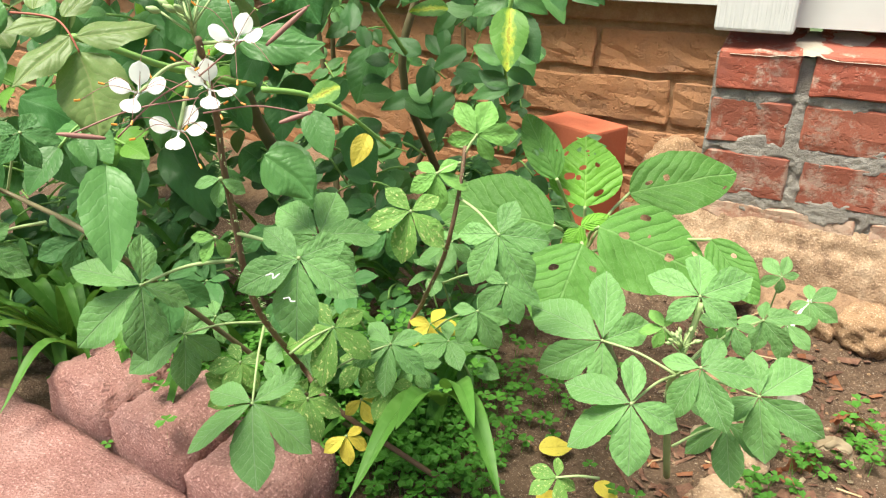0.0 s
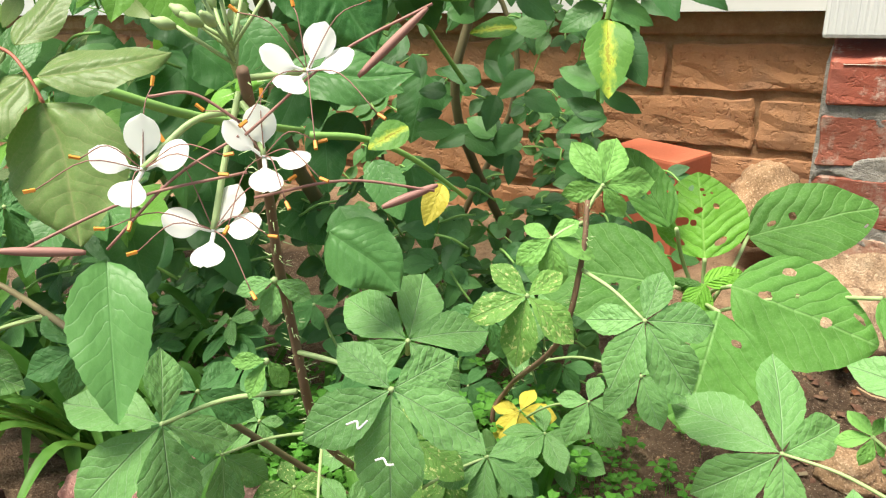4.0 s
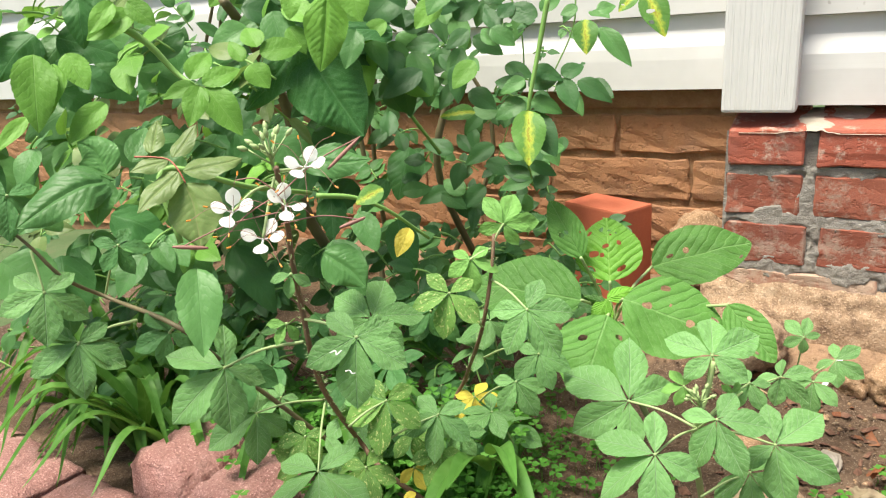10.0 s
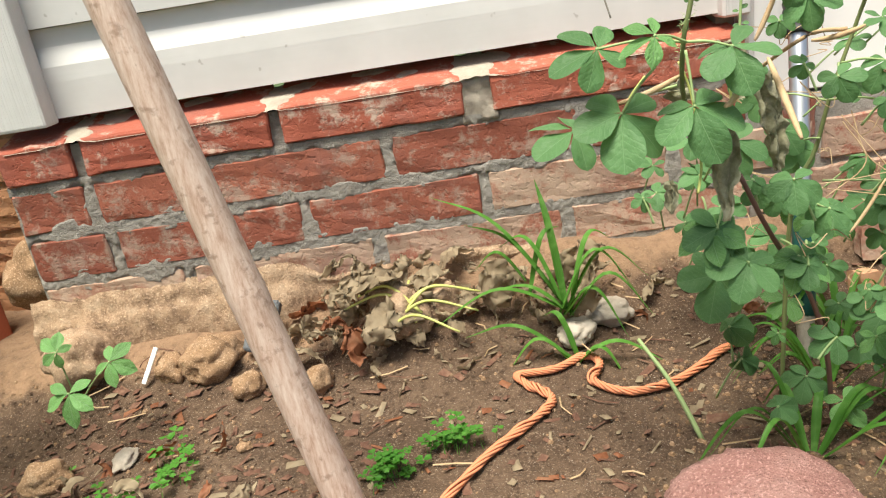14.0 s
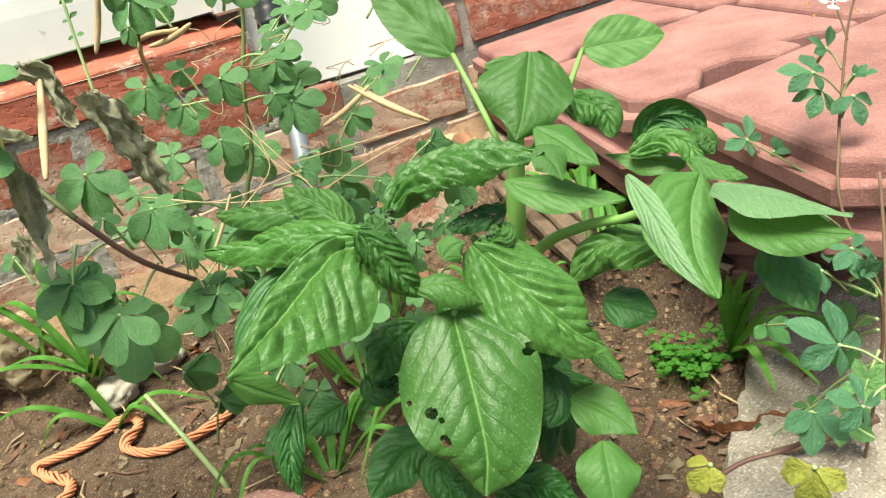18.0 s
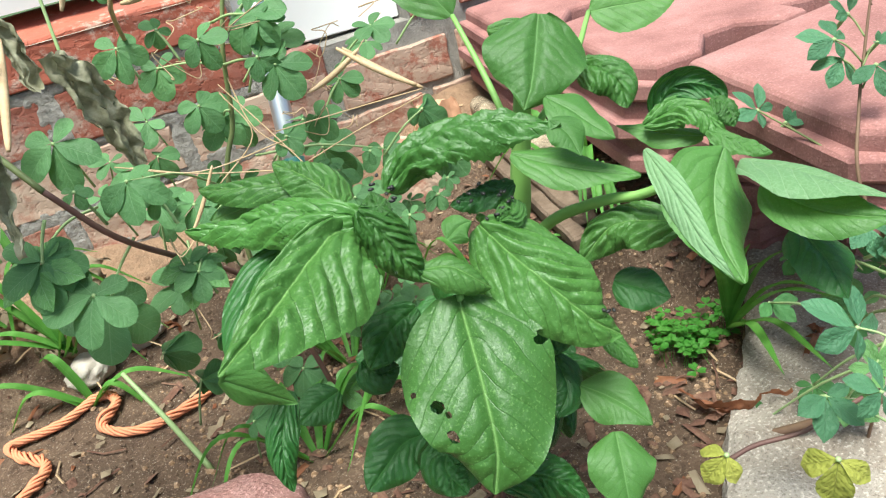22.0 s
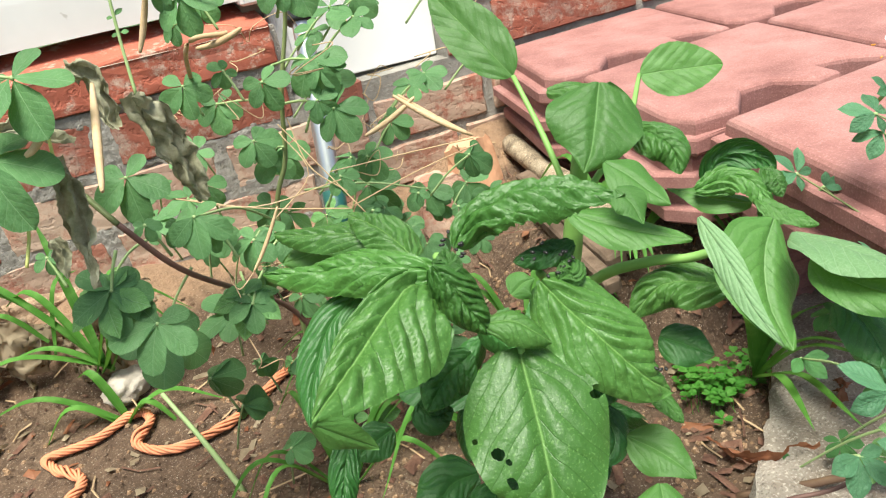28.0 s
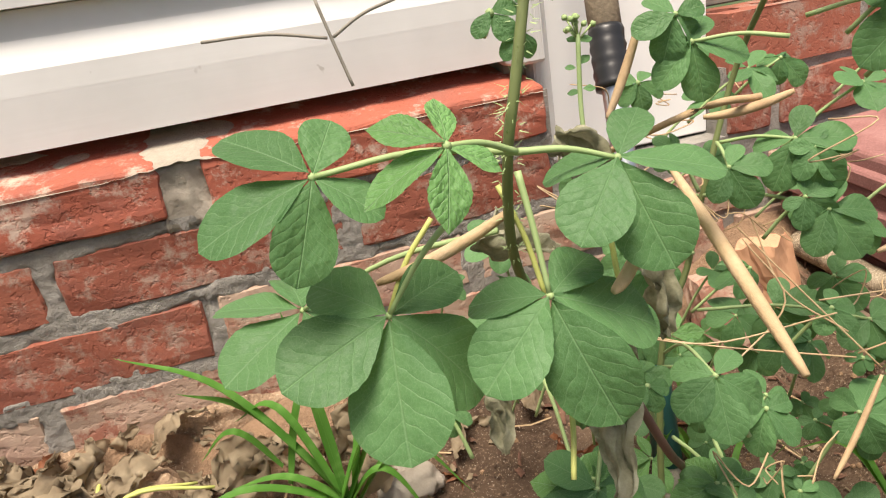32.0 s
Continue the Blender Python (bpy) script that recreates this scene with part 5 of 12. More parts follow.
def pebble(rng, p, verts, faces):
    r, b = rng.uniform(0.001, 0.0038) * rng.choice((0.5, 1, 1)), len(verts)
    q = [Vector((math.cos(k * 1.2566), math.sin(k * 1.2566), 0)) * r * rng.uniform(0.7, 1.2) for k in range(5)]
    verts.extend([p + v for v in q] + [p + v * 0.6 + Vector((0, 0, r * 0.7)) for v in q] )
    faces.extend([(b + k, b + (k + 1) % 5, b + 5 + (k + 1) % 5, b + 5 + k) for k in range(5)] + [tuple(b + 5 + k for k in range(5))])


def twig(rng, p, verts, faces):
    a, n = rng.uniform(0, math.tau), rng.uniform(0.015, 0.06)
    d = Vector((math.cos(a), math.sin(a), rng.uniform(-0.05, 0.2))) * n
    s, b = Vector((-math.sin(a), math.cos(a), 0)) * 0.0009, len(verts)
    p = p + Vector((0, 0, 0.003))
    m = p + d * 0.5 + s * rng.uniform(-6, 6)
    h = Vector((0, 0, 0.0012))
    verts.extend([p - s, p + s, p + h, m - s, m + s, m + h, p + d - s, p + d + s, p + d + h])
    for k in (0, 3):
        faces.extend([(b + k, b + k + 1, b + k + 4, b + k + 3), (b + k + 1, b + k + 2, b + k + 5, b + k + 4), (b + k + 2, b + k, b + k + 3, b + k + 5)])


litter("bark_litter", 520, M["chips"], "brown bark chips and leaf scraps strewn on soil", 3, (0.02, 0.45, -0.62, -0.1), chip, "litter")
litter("bark_litter", 420, M["chips"], "brown bark chips and leaf scraps strewn on soil", 4, (0.4, 1.35, -0.7, -0.06), chip, "litter")
litter("leaf_scraps", 260, M["dry"], "small dry leaf scraps strewn on soil", 18, (0.02, 1.3, -0.62, -0.08), chip, "litter")
litter("leaf_scraps", 160, M["dry_red"], "small dry leaf scraps strewn on soil", 19, (0.02, 1.3, -0.62, -0.08), chip, "litter")
litter("pebbles", 2200, M["stone"], "small tan pebbles and soil crumbs", 5, (-0.3, 1.4, -0.75, -0.05), pebble, "pebbles")
litter("pebbles", 2600, M["stone"], "small tan pebbles and soil crumbs", 15, (0.75, 1.35, -0.75, -0.2), pebble, "pebbles")
litter("bark_litter", 380, M["chips"], "brown bark chips and leaf scraps strewn on soil", 16, (0.85, 1.3, -0.72, -0.25), chip, "litter")
litter("pebbles", 6500, M["soil"], "dark soil crumbs", 6, (-0.3, 1.4, -0.75, -0.05), pebble, "crumbs")
litter("straw_litter", 110, M["straw"], "dry straw and thin twigs on the soil", 7, (0.02, 1.35, -0.7, -0.04), twig, "straw")
litter("twig_litter", 110, M["chips"], "thin brown twigs on the soil", 8, (0.02, 1.35, -0.65, -0.04), twig, "twigs")

# ---- plants ----


def stem(plant, pts, radius, matname, name="stem", label="", sides=7):
    bm = bmesh.new()
    tube(bm, pts, radius, sides, 6, 0.05)
    return part(name, bm, M[matname], plant, label, True)


def hairs(plant, pts, count, radius, seed):
    """Fine pale bristles along a stem."""
    rng = random.Random(seed)
    line = spline(pts, 10)
    bm = bmesh.new()
    for _ in range(count):
        i = rng.randrange(len(line) - 1)
        p = line[i].lerp(line[i + 1], rng.random())
        d = Vector((rng.uniform(-1, 1), rng.uniform(-1, 1), rng.uniform(-0.5, 0.6))).normalized()
        s = d.orthogonal().normalized() * 0.00022
        a = [bm.verts.new(v) for v in (p + d * radius - s, p + d * radius + s, p + d * (radius + rng.uniform(0.002, 0.004)))]
        bm.faces.new(a)
    return part("bristles", bm, M["stem"], plant, "fine pale bristles")


def pod(plant, a, b, radius, matname, sag=0.0, label=""):
    a, b = Vector(a), Vector(b)
    m = a.lerp(b, 0.5) - Vector((0, 0, sag))
    bm = bmesh.new()
    tube(bm, [a, a.lerp(m, 0.5) - Vector((0, 0, sag * 0.25)), m, m.lerp(b, 0.5) - Vector((0, 0, sag * 0.25)), b], lambda s: radius * (0.22 + 0.78 * math.sin(math.pi * min(1, max(0, s * 0.96 + 0.02))) ** 0.45), 9, 5)
    if matname != "straw":
        bmesh.ops.create_icosphere(bm, subdivisions=1, radius=radius * 0.5, matrix=Matrix.Translation(b))
    return part("seed_pod", bm, M[matname], plant, label, True)


def withered(plant, a, b, width, seed, matname="dry_pale", name="withered_leaf", curl=2.6, crumple=0.32, label="crumpled grey-brown withered leaf"):
    """A dead leaf hanging from a to b, rolled and wrinkled."""
    rng = random.Random(seed)
    a, b = Vector(a), Vector(b)
    y = b - a
    x = y.orthogonal().normalized()
    z = x.cross(y.normalized())
    bm = bmesh.new()
    rows = []
    for j in range(31):
        v = j / 30
        w = width * (0.25 + 0.75 * math.sin(math.pi * min(0.97, v + 0.06)))
        row = []
        for i in range(15):
            u = i / 14 - 0.5
            ang = u * curl * (0.8 + 0.5 * math.sin(v * 7 + seed)) + seed + v * 1.3
            p = a + y * v + (x * math.cos(ang) + z * math.sin(ang)) * w * 0.5
            p += noise.noise_vector(p * 90 + Vector((seed, 0, 0))) * width * crumple + noise.noise_vector(p * 230) * width * crumple * 0.55 + noise.noise_vector(p * 520) * width * crumple * 0.2
            row.append(bm.verts.new(p))
        rows.append(row)
    for r, s in zip(rows, rows[1:]):
        for i in range(14):
            bm.faces.new((r[i], r[i + 1], s[i + 1], s[i]))
    return part(name, bm, M[matname], plant, label, True)


def drape(plant, line, width, normal, seed):
    """A dead leaf hanging along a line in deep lengthwise folds, its edges drawn in and ragged."""
    pts = spline(line, 14)
    n, m = len(pts) - 1, 24
    bm = bmesh.new()
    rows = []
    for j, p in enumerate(pts):
        v = j / n
        t = (pts[min(j + 1, n)] - pts[max(j - 1, 0)]).normalized()
        z = (Vector(normal) - t * t.dot(Vector(normal))).normalized()
        turn = Matrix.Rotation(0.7 * math.sin(v * 4 + seed * 2.1), 3, t)
        x, z = turn @ t.cross(z), turn @ z
        w = width * 0.38 * (0.22 + 0.78 * math.sin(math.pi * min(0.93, v * 0.8 + 0.13))) * (1 + 0.18 * noise.noise(Vector((v * 6, seed, 1))))
        row = []
        for i in range(m + 1):
            u = 2 * i / m - 1
            fold = 0.32 * math.cos(u * 5.6 + 1.8 * math.sin(v * 4 + seed)) + 0.16 * math.cos(u * 12 + v * 7 + seed) * (0.6 + noise.noise(Vector((u * 3, v * 6, seed))))
            q = p + x * u * w * (0.9 + 0.25 * noise.noise(Vector((v * 5, 3 if u > 0 else 9, seed)))) + z * fold * w
            q += noise.noise_vector(q * 95 + Vector((seed, 0, 0))) * width * 0.13 + noise.noise_vector(q * 300) * width * 0.07
            row.append(bm.verts.new(q))
        rows.append(row)
    for r, s in zip(rows, rows[1:]):
        for i in range(m):
            bm.faces.new((r[i], r[i + 1], s[i + 1], s[i]))
    return part("withered_leaf", bm, M["withered"], plant, "crumpled grey-brown withered leaf", True)


def strap_leaf(plant, base, tip, rise, width, matname="strap", label=""):
    """A long arching grass-like leaf, folded along its middle."""
    base, tip = Vector(base), Vector(tip)
    mid = base.lerp(tip, 0.5) + Vector((0, 0, rise))
    line = spline([base, mid, tip], 8)
    bm = bmesh.new()
    uvl = bm.loops.layers.uv.new("UVMap")
    rows, n = [], len(line) - 1
    for i, p in enumerate(line):
        t = (line[min(i + 1, n)] - line[max(i - 1, 0)]).normalized()
        s = t.cross(Vector((0, 0, 1)))
        s = s.normalized() if s.length > 1e-3 else Vector((1, 0, 0))
        up = s.cross(t)
        w = width * 0.5 * min(1, 0.6 + i / n * 2) * max(0.02, (1 - (i / n) ** 3))
        rows.append([bm.verts.new(p + s * k * w + up * abs(k) * w * 0.5) for k in (-1, 0, 1)])
    for i, (r, q) in enumerate(zip(rows, rows[1:])):
        for k in range(2):
            f = bm.faces.new((r[k], r[k + 1], q[k + 1], q[k]))
            for lp, (uu, vv) in zip(f.loops, ((k, i), (k + 1, i), (k + 1, i + 1), (k, i + 1))):
                lp[uvl].uv = (uu / 2, vv / n)
    return part("leaf", bm, M[matname], plant, label, True)


def rose_spray(plant, a, b, normal, matname, size, rng, pairs=2):
    """A feathered rose leaf: pairs of toothed leaflets along a stalk and one at its end."""
    a, b, normal = Vector(a), Vector(b), Vector(normal).normalized()
    bm = bmesh.new()
    tube(bm, [a, a.lerp(b, 0.5) + normal * 0.006, b], 0.0012, 5, 4)
    leaf = part("leaf", bm, M["rose_cane"], plant, "", True)
    d = (b - a).normalized()
    s = d.cross(normal).normalized()
    for k in range(pairs):
        p = a.lerp(b, 0.35 + 0.55 * k / pairs)
        for sgn in (-1, 1):
            q = p + (s * sgn + d * rng.uniform(0.2, 0.6) + normal * rng.uniform(-0.35, 0.2)).normalized() * size * rng.uniform(0.75, 1.0)
            link("leaflet", blade("rose", matname, rng.randrange(4)), leaf, leaf_pose(p, q, normal + Vector((rng.uniform(-0.4, 0.4), rng.uniform(-0.4, 0.4), 0)), rng.uniform(0.6, 0.72)))
    link("leaflet", blade("rose", matname, rng.randrange(4)), leaf, leaf_pose(b, b + (d - normal * rng.uniform(0, 0.35)) * size * 1.1, normal, 0.64))
    return leaf


def flower(plant, at, face, size, seed):
    """White spider flower: four spoon-shaped petals, long thin stamens with orange tips."""
    rng = random.Random(seed)
    at, face = Vector(at), Vector(face).normalized()
    side = face.orthogonal().normalized()
    bm = bmesh.new()
    ends = []
    for k in range(6):
        d = (face * 0.7 + Matrix.Rotation(k * 1.05 + rng.random(), 3, face) @ side * 1.4 - Vector((0, 0, 0.5))).normalized()
        ends.append((at + d * size * rng.uniform(1.1, 2.2), d))
        tube(bm, [at, at.lerp(ends[-1][0], 0.5) + Vector((0, 0, 0.004)), ends[-1][0]], 0.00014, 4, 4)
    head = part("flower", bm, M["filament"], plant, "white spider flower with long thin stamens", True)
    for q, d in ends:
        bm = bmesh.new()
        tube(bm, [q, q + d * 0.0022], 0.00045, 5, 1)
        part("anther", bm, M["anther"], head, "orange anther")
    up = Vector((0, 0, 1)) - face * face.z
    up = up.normalized() if up.length > 0.1 else side
    for k, a in enumerate((-95, -15, 60, 160)):
        d = (Matrix.Rotation(radians(a + rng.uniform(-24, 24)), 3, face) @ up + face * rng.uniform(0.1, 0.5)).normalized()
        bm = bmesh.new()
        root = at + d * size * 0.04
        rows = []
        tilt = (face + Vector((rng.uniform(-0.3, 0.3), rng.uniform(-0.3, 0.3), 0.4))).normalized()
        x, y = d.cross(tilt).normalized(), d.normalized()
        for j in range(13):
            v = j / 12
            w = 0.05 if v < 0.3 else max(0.05, 0.36 * math.sqrt(max(0.0, 1 - ((v - 0.65) / 0.355) ** 2)))
            rows.append([bm.verts.new(root + y * v * size + x * (i / 6 - 0.5) * 2 * w * size + tilt * (0.3 * v * v - 0.35 * (i / 6 - 0.5) ** 2) * size * 0.5) for i in range(7)])
        for r, q in zip(rows, rows[1:]):
            for i in range(6):
                bm.faces.new((r[i], r[i + 1], q[i + 1], q[i]))
        tube(bm, [at, root], 0.0007, 4, 2)
        part("petal", bm, M["petal"], head, "", True)
    return head


def bud_head(plant, at, count, size, seed):
    """Green buds on short stalks, crowded at the end of a shoot."""
    rng = random.Random(seed)
    at = Vector(at)
    for k in range(count):
        bm = bmesh.new()
        d = Vector((rng.uniform(-1, 1), rng.uniform(-1, 1), rng.uniform(0.1, 1.4))).normalized()
        e = at + d * size * rng.uniform(0.4, 1.0)
        tube(bm, [at - Vector((0, 0, size * rng.uniform(0, 0.6))), e], 0.0005, 4, 2)
        tube(bm, [e, e + d * size * 0.2, e + d * size * 0.38], lambda s: 0.0004 + 0.0011 * math.sin(math.pi * min(0.96, s + 0.05)), 6, 3)
        part("bud", bm, M["stem"], plant, "pale green bud", True)



def speck(plant, at, seed):
    """A tiny black body that stands for an insect on the leaves."""
    rng = random.Random(seed)
    bm = bmesh.new()
    bmesh.ops.create_icosphere(bm, subdivisions=1, radius=1, matrix=Matrix.Translation(at) @ Matrix.Rotation(rng.uniform(0, 3), 4, "Z") @ Matrix.Diagonal((0.0016, 0.0009, 0.0008, 1)))
    return part("insect_speck", bm, M["insect"], plant, "tiny black insect on the leaf", True)


# white spider flower at the front of the bed
cleome_a = thing("spider_flower", at_ground(-0.080, -0.520), "spider flower with hairy red-brown stem and white blossoms", "flower plant", "spider flowers")
stem(cleome_a, [(-0.093, -0.758, 0.385), (-0.124, -0.722, 0.344), (-0.133, -0.712, 0.315), (-0.140, -0.701, 0.277), (-0.143, -0.694, 0.242), (-0.171, -0.652, 0.186), (-0.220, -0.559, 0.082), (-0.172, -0.575, 0.064), (-0.085, -0.520, -0.030)], (0.0015, 0.0025), "stem_red", "stem", "")
hairs(cleome_a, [(-0.093, -0.758, 0.385), (-0.124, -0.722, 0.344), (-0.133, -0.712, 0.315), (-0.140, -0.701, 0.277), (-0.143, -0.694, 0.242), (-0.171, -0.652, 0.186), (-0.220, -0.559, 0.082), (-0.172, -0.575, 0.064)], 420, 0.003, 1)
palm(cleome_a, (-0.100, -0.699, 0.266), (-0.091, -0.721, 0.232), (0.513, -0.655, 0.555), (-0.139, -0.701, 0.273), label="large hand-shaped leaf with tiny white marks")
palm(cleome_a, (-0.197, -0.722, 0.237), (-0.213, -0.760, 0.218), (0.625, -0.539, 0.565), (-0.137, -0.707, 0.260))
palm(cleome_a, (-0.261, -0.642, 0.146), (-0.285, -0.682, 0.133), (0.582, -0.536, 0.611), (-0.227, -0.595, 0.142))
palm(cleome_a, (-0.176, -0.667, 0.128), (-0.147, -0.707, 0.102), (0.327, -0.331, 0.885), (-0.220, -0.601, 0.143))
palm(cleome_a, (-0.163, -0.589, 0.152), (-0.157, -0.615, 0.121), (0.464, -0.634, 0.619), (-0.184, -0.616, 0.137), matname="cleome_spot")
palm(cleome_a, (-0.130, -0.561, 0.132), (-0.126, -0.585, 0.104), (0.406, -0.657, 0.636), (-0.174, -0.601, 0.107))
palm(cleome_a, (-0.133, -0.715, 0.309), (-0.132, -0.723, 0.297), (0.596, -0.642, 0.482), count=3)
palm(cleome_a, (-0.147, -0.710, 0.272), (-0.149, -0.720, 0.262), (0.585, -0.611, 0.532), matname="cleome_young", count=3)
palm(cleome_a, (-0.122, -0.652, 0.257), (-0.131, -0.616, 0.280), (0.334, -0.449, 0.829))
palm(cleome_a, (-0.227, -0.628, 0.097), (-0.251, -0.635, 0.110), (0.519, -0.539, 0.664), matname="cleome_spot")
palm(cleome_a, (-0.206, -0.594, 0.077), (-0.222, -0.589, 0.092), (0.475, -0.566, 0.674), matname="cleome_spot", count=3)
palm(cleome_a, (-0.258, -0.653, 0.196), (-0.243, -0.667, 0.166), (0.613, -0.553, 0.565), matname="cleome_shaded")
palm(cleome_a, (-0.113, -0.589, 0.240), (-0.122, -0.605, 0.226), (0.444, -0.718, 0.535), matname="cleome_shaded")
flower(cleome_a, (-0.107, -0.778, 0.366), (0.540, -0.510, 0.669), 0.0106, 3)
stem(cleome_a, [(-0.100, -0.754, 0.375), (-0.104, -0.765, 0.374), (-0.107, -0.778, 0.366)], 0.0008, "stem", "flower_stalk", "")
flower(cleome_a, (-0.089, -0.759, 0.366), (0.502, -0.548, 0.669), 0.0106, 4)
stem(cleome_a, [(-0.100, -0.753, 0.377), (-0.094, -0.756, 0.374), (-0.089, -0.759, 0.366)], 0.0008, "stem", "flower_stalk", "")
flower(cleome_a, (-0.096, -0.771, 0.351), (0.509, -0.516, 0.689), 0.0106, 5)
stem(cleome_a, [(-0.100, -0.753, 0.379), (-0.098, -0.762, 0.366), (-0.096, -0.771, 0.351)], 0.0008, "stem", "flower_stalk", "")
flower(cleome_a, (-0.082, -0.749, 0.384), (0.498, -0.579, 0.645), 0.0106, 6)
stem(cleome_a, [(-0.100, -0.752, 0.382), (-0.091, -0.751, 0.383), (-0.082, -0.749, 0.384)], 0.0008, "stem", "flower_stalk", "")
bud_head(cleome_a, (-0.098, -0.755, 0.391), 14, 0.014, 4)
stem(cleome_a, [(-0.093, -0.761, 0.374), (-0.100, -0.767, 0.381), (-0.107, -0.773, 0.381)], 0.00035, "filament", "thread", "")
stem(cleome_a, [(-0.093, -0.762, 0.371), (-0.103, -0.774, 0.363), (-0.111, -0.788, 0.350)], 0.00035, "filament", "thread", "")
stem(cleome_a, [(-0.092, -0.761, 0.371), (-0.077, -0.744, 0.387), (-0.060, -0.729, 0.397)], 0.00035, "filament", "thread", "")
stem(cleome_a, [(-0.090, -0.763, 0.357), (-0.074, -0.749, 0.359), (-0.057, -0.737, 0.355)], 0.00035, "filament", "thread", "")
stem(cleome_a, [(-0.091, -0.763, 0.363), (-0.108, -0.781, 0.360), (-0.123, -0.801, 0.352)], 0.00035, "filament", "thread", "")
pod(cleome_a, (-0.073, -0.742, 0.382), (-0.061, -0.730, 0.396), 0.0011, 'filament')
pod(cleome_a, (-0.067, -0.745, 0.352), (-0.057, -0.736, 0.356), 0.0011, 'filament')
pod(cleome_a, (-0.114, -0.791, 0.350), (-0.125, -0.803, 0.353), 0.0011, 'filament')
palm(cleome_a, (-0.227, -0.623, 0.121), (-0.227, -0.644, 0.104), (0.537, -0.533, 0.654), matname="cleome_spot")
palm(cleome_a, (-0.144, -0.553, 0.080), (-0.128, -0.567, 0.059), (0.391, -0.609, 0.690), matname="cleome_young")
palm(cleome_a, (-0.174, -0.611, 0.098), (-0.157, -0.625, 0.075), (0.461, -0.556, 0.692), matname="cleome_spot")
palm(cleome_a, (-0.213, -0.594, 0.083), (-0.233, -0.589, 0.101), (0.488, -0.544, 0.683))
palm(cleome_a, (-0.160, -0.558, 0.105), (-0.143, -0.568, 0.085), (0.424, -0.615, 0.665), matname="cleome_spot")
palm(cleome_a, (-0.137, -0.515, 0.088), (-0.117, -0.521, 0.070), (0.372, -0.646, 0.666))
palm(cleome_a, (-0.281, -0.591, 0.131), (-0.288, -0.612, 0.119), (0.578, -0.541, 0.611))
palm(cleome_a, (-0.219, -0.537, 0.122), (-0.217, -0.558, 0.100), (0.486, -0.614, 0.621))
palm(cleome_a, (-0.342, -0.614, 0.126), (-0.345, -0.634, 0.114), (0.635, -0.487, 0.600))
stem(cleome_a, [(-0.104, -0.721, 0.264), (-0.101, -0.719, 0.265), (-0.100, -0.720, 0.263), (-0.098, -0.717, 0.265)], 0.0004, "white_bit", "pale_mark", "tiny white thread on the leaf")
stem(cleome_a, [(-0.092, -0.723, 0.255), (-0.090, -0.721, 0.255), (-0.088, -0.722, 0.254), (-0.086, -0.721, 0.254)], 0.0004, "white_bit", "pale_mark", "tiny white thread on the leaf")

# red-stemmed young spider flower in the middle
cleome_b = thing("spider_flower", at_ground(-0.130, -0.420), "young spider flower with a red stem and light leaves", "flower plant", "spider flowers")
stem(cleome_b, [(-0.082, -0.536, 0.290), (-0.081, -0.547, 0.258), (-0.095, -0.541, 0.206), (-0.166, -0.446, 0.105), (-0.181, -0.442, 0.061), (-0.150, -0.400, -0.030)], (0.0014, 0.0022), "stem_red", "stem", "")
hairs(cleome_b, [(-0.082, -0.536, 0.290), (-0.081, -0.547, 0.258), (-0.095, -0.541, 0.206), (-0.166, -0.446, 0.105), (-0.181, -0.442, 0.061)], 260, 0.0026, 2)
palm(cleome_b, (-0.076, -0.531, 0.297), (-0.070, -0.514, 0.322), (0.381, -0.810, 0.446), (-0.082, -0.538, 0.284), matname="cleome_young")
palm(cleome_b, (-0.095, -0.553, 0.273), (-0.088, -0.563, 0.251), (0.411, -0.773, 0.483), (-0.083, -0.540, 0.279), matname="cleome_young")
palm(cleome_b, (-0.090, -0.598, 0.261), (-0.085, -0.616, 0.232), (0.428, -0.740, 0.519), (-0.091, -0.547, 0.214), matname="cleome_spot")
palm(cleome_b, (-0.043, -0.564, 0.242), (-0.014, -0.571, 0.214), (0.335, -0.774, 0.538), (-0.081, -0.547, 0.256))
palm(cleome_b, (-0.095, -0.477, 0.130), (-0.074, -0.488, 0.106), (0.331, -0.720, 0.609), (-0.167, -0.433, 0.063))
palm(cleome_b, (-0.052, -0.523, 0.186), (-0.039, -0.536, 0.162), (0.312, -0.751, 0.582), (-0.145, -0.445, 0.131))
palm(cleome_b, (-0.159, -0.442, 0.083), (-0.142, -0.456, 0.058), (0.373, -0.689, 0.622), (-0.180, -0.440, 0.064), matname="yellow", label="yellow dying leaf")
palm(cleome_b, (-0.130, -0.561, 0.093), (-0.132, -0.582, 0.075), (0.390, -0.633, 0.669), matname="cleome_spot", label="yellow-green speckled leaf")
palm(cleome_b, (-0.137, -0.615, 0.079), (-0.127, -0.627, 0.064), (0.408, -0.555, 0.725), matname="yellow", count=4, label="yellow dying leaf")
palm(cleome_b, (-0.152, -0.572, 0.080), (-0.140, -0.579, 0.065), (0.413, -0.607, 0.679), matname="yellow", count=3, label="yellow dying leaf")

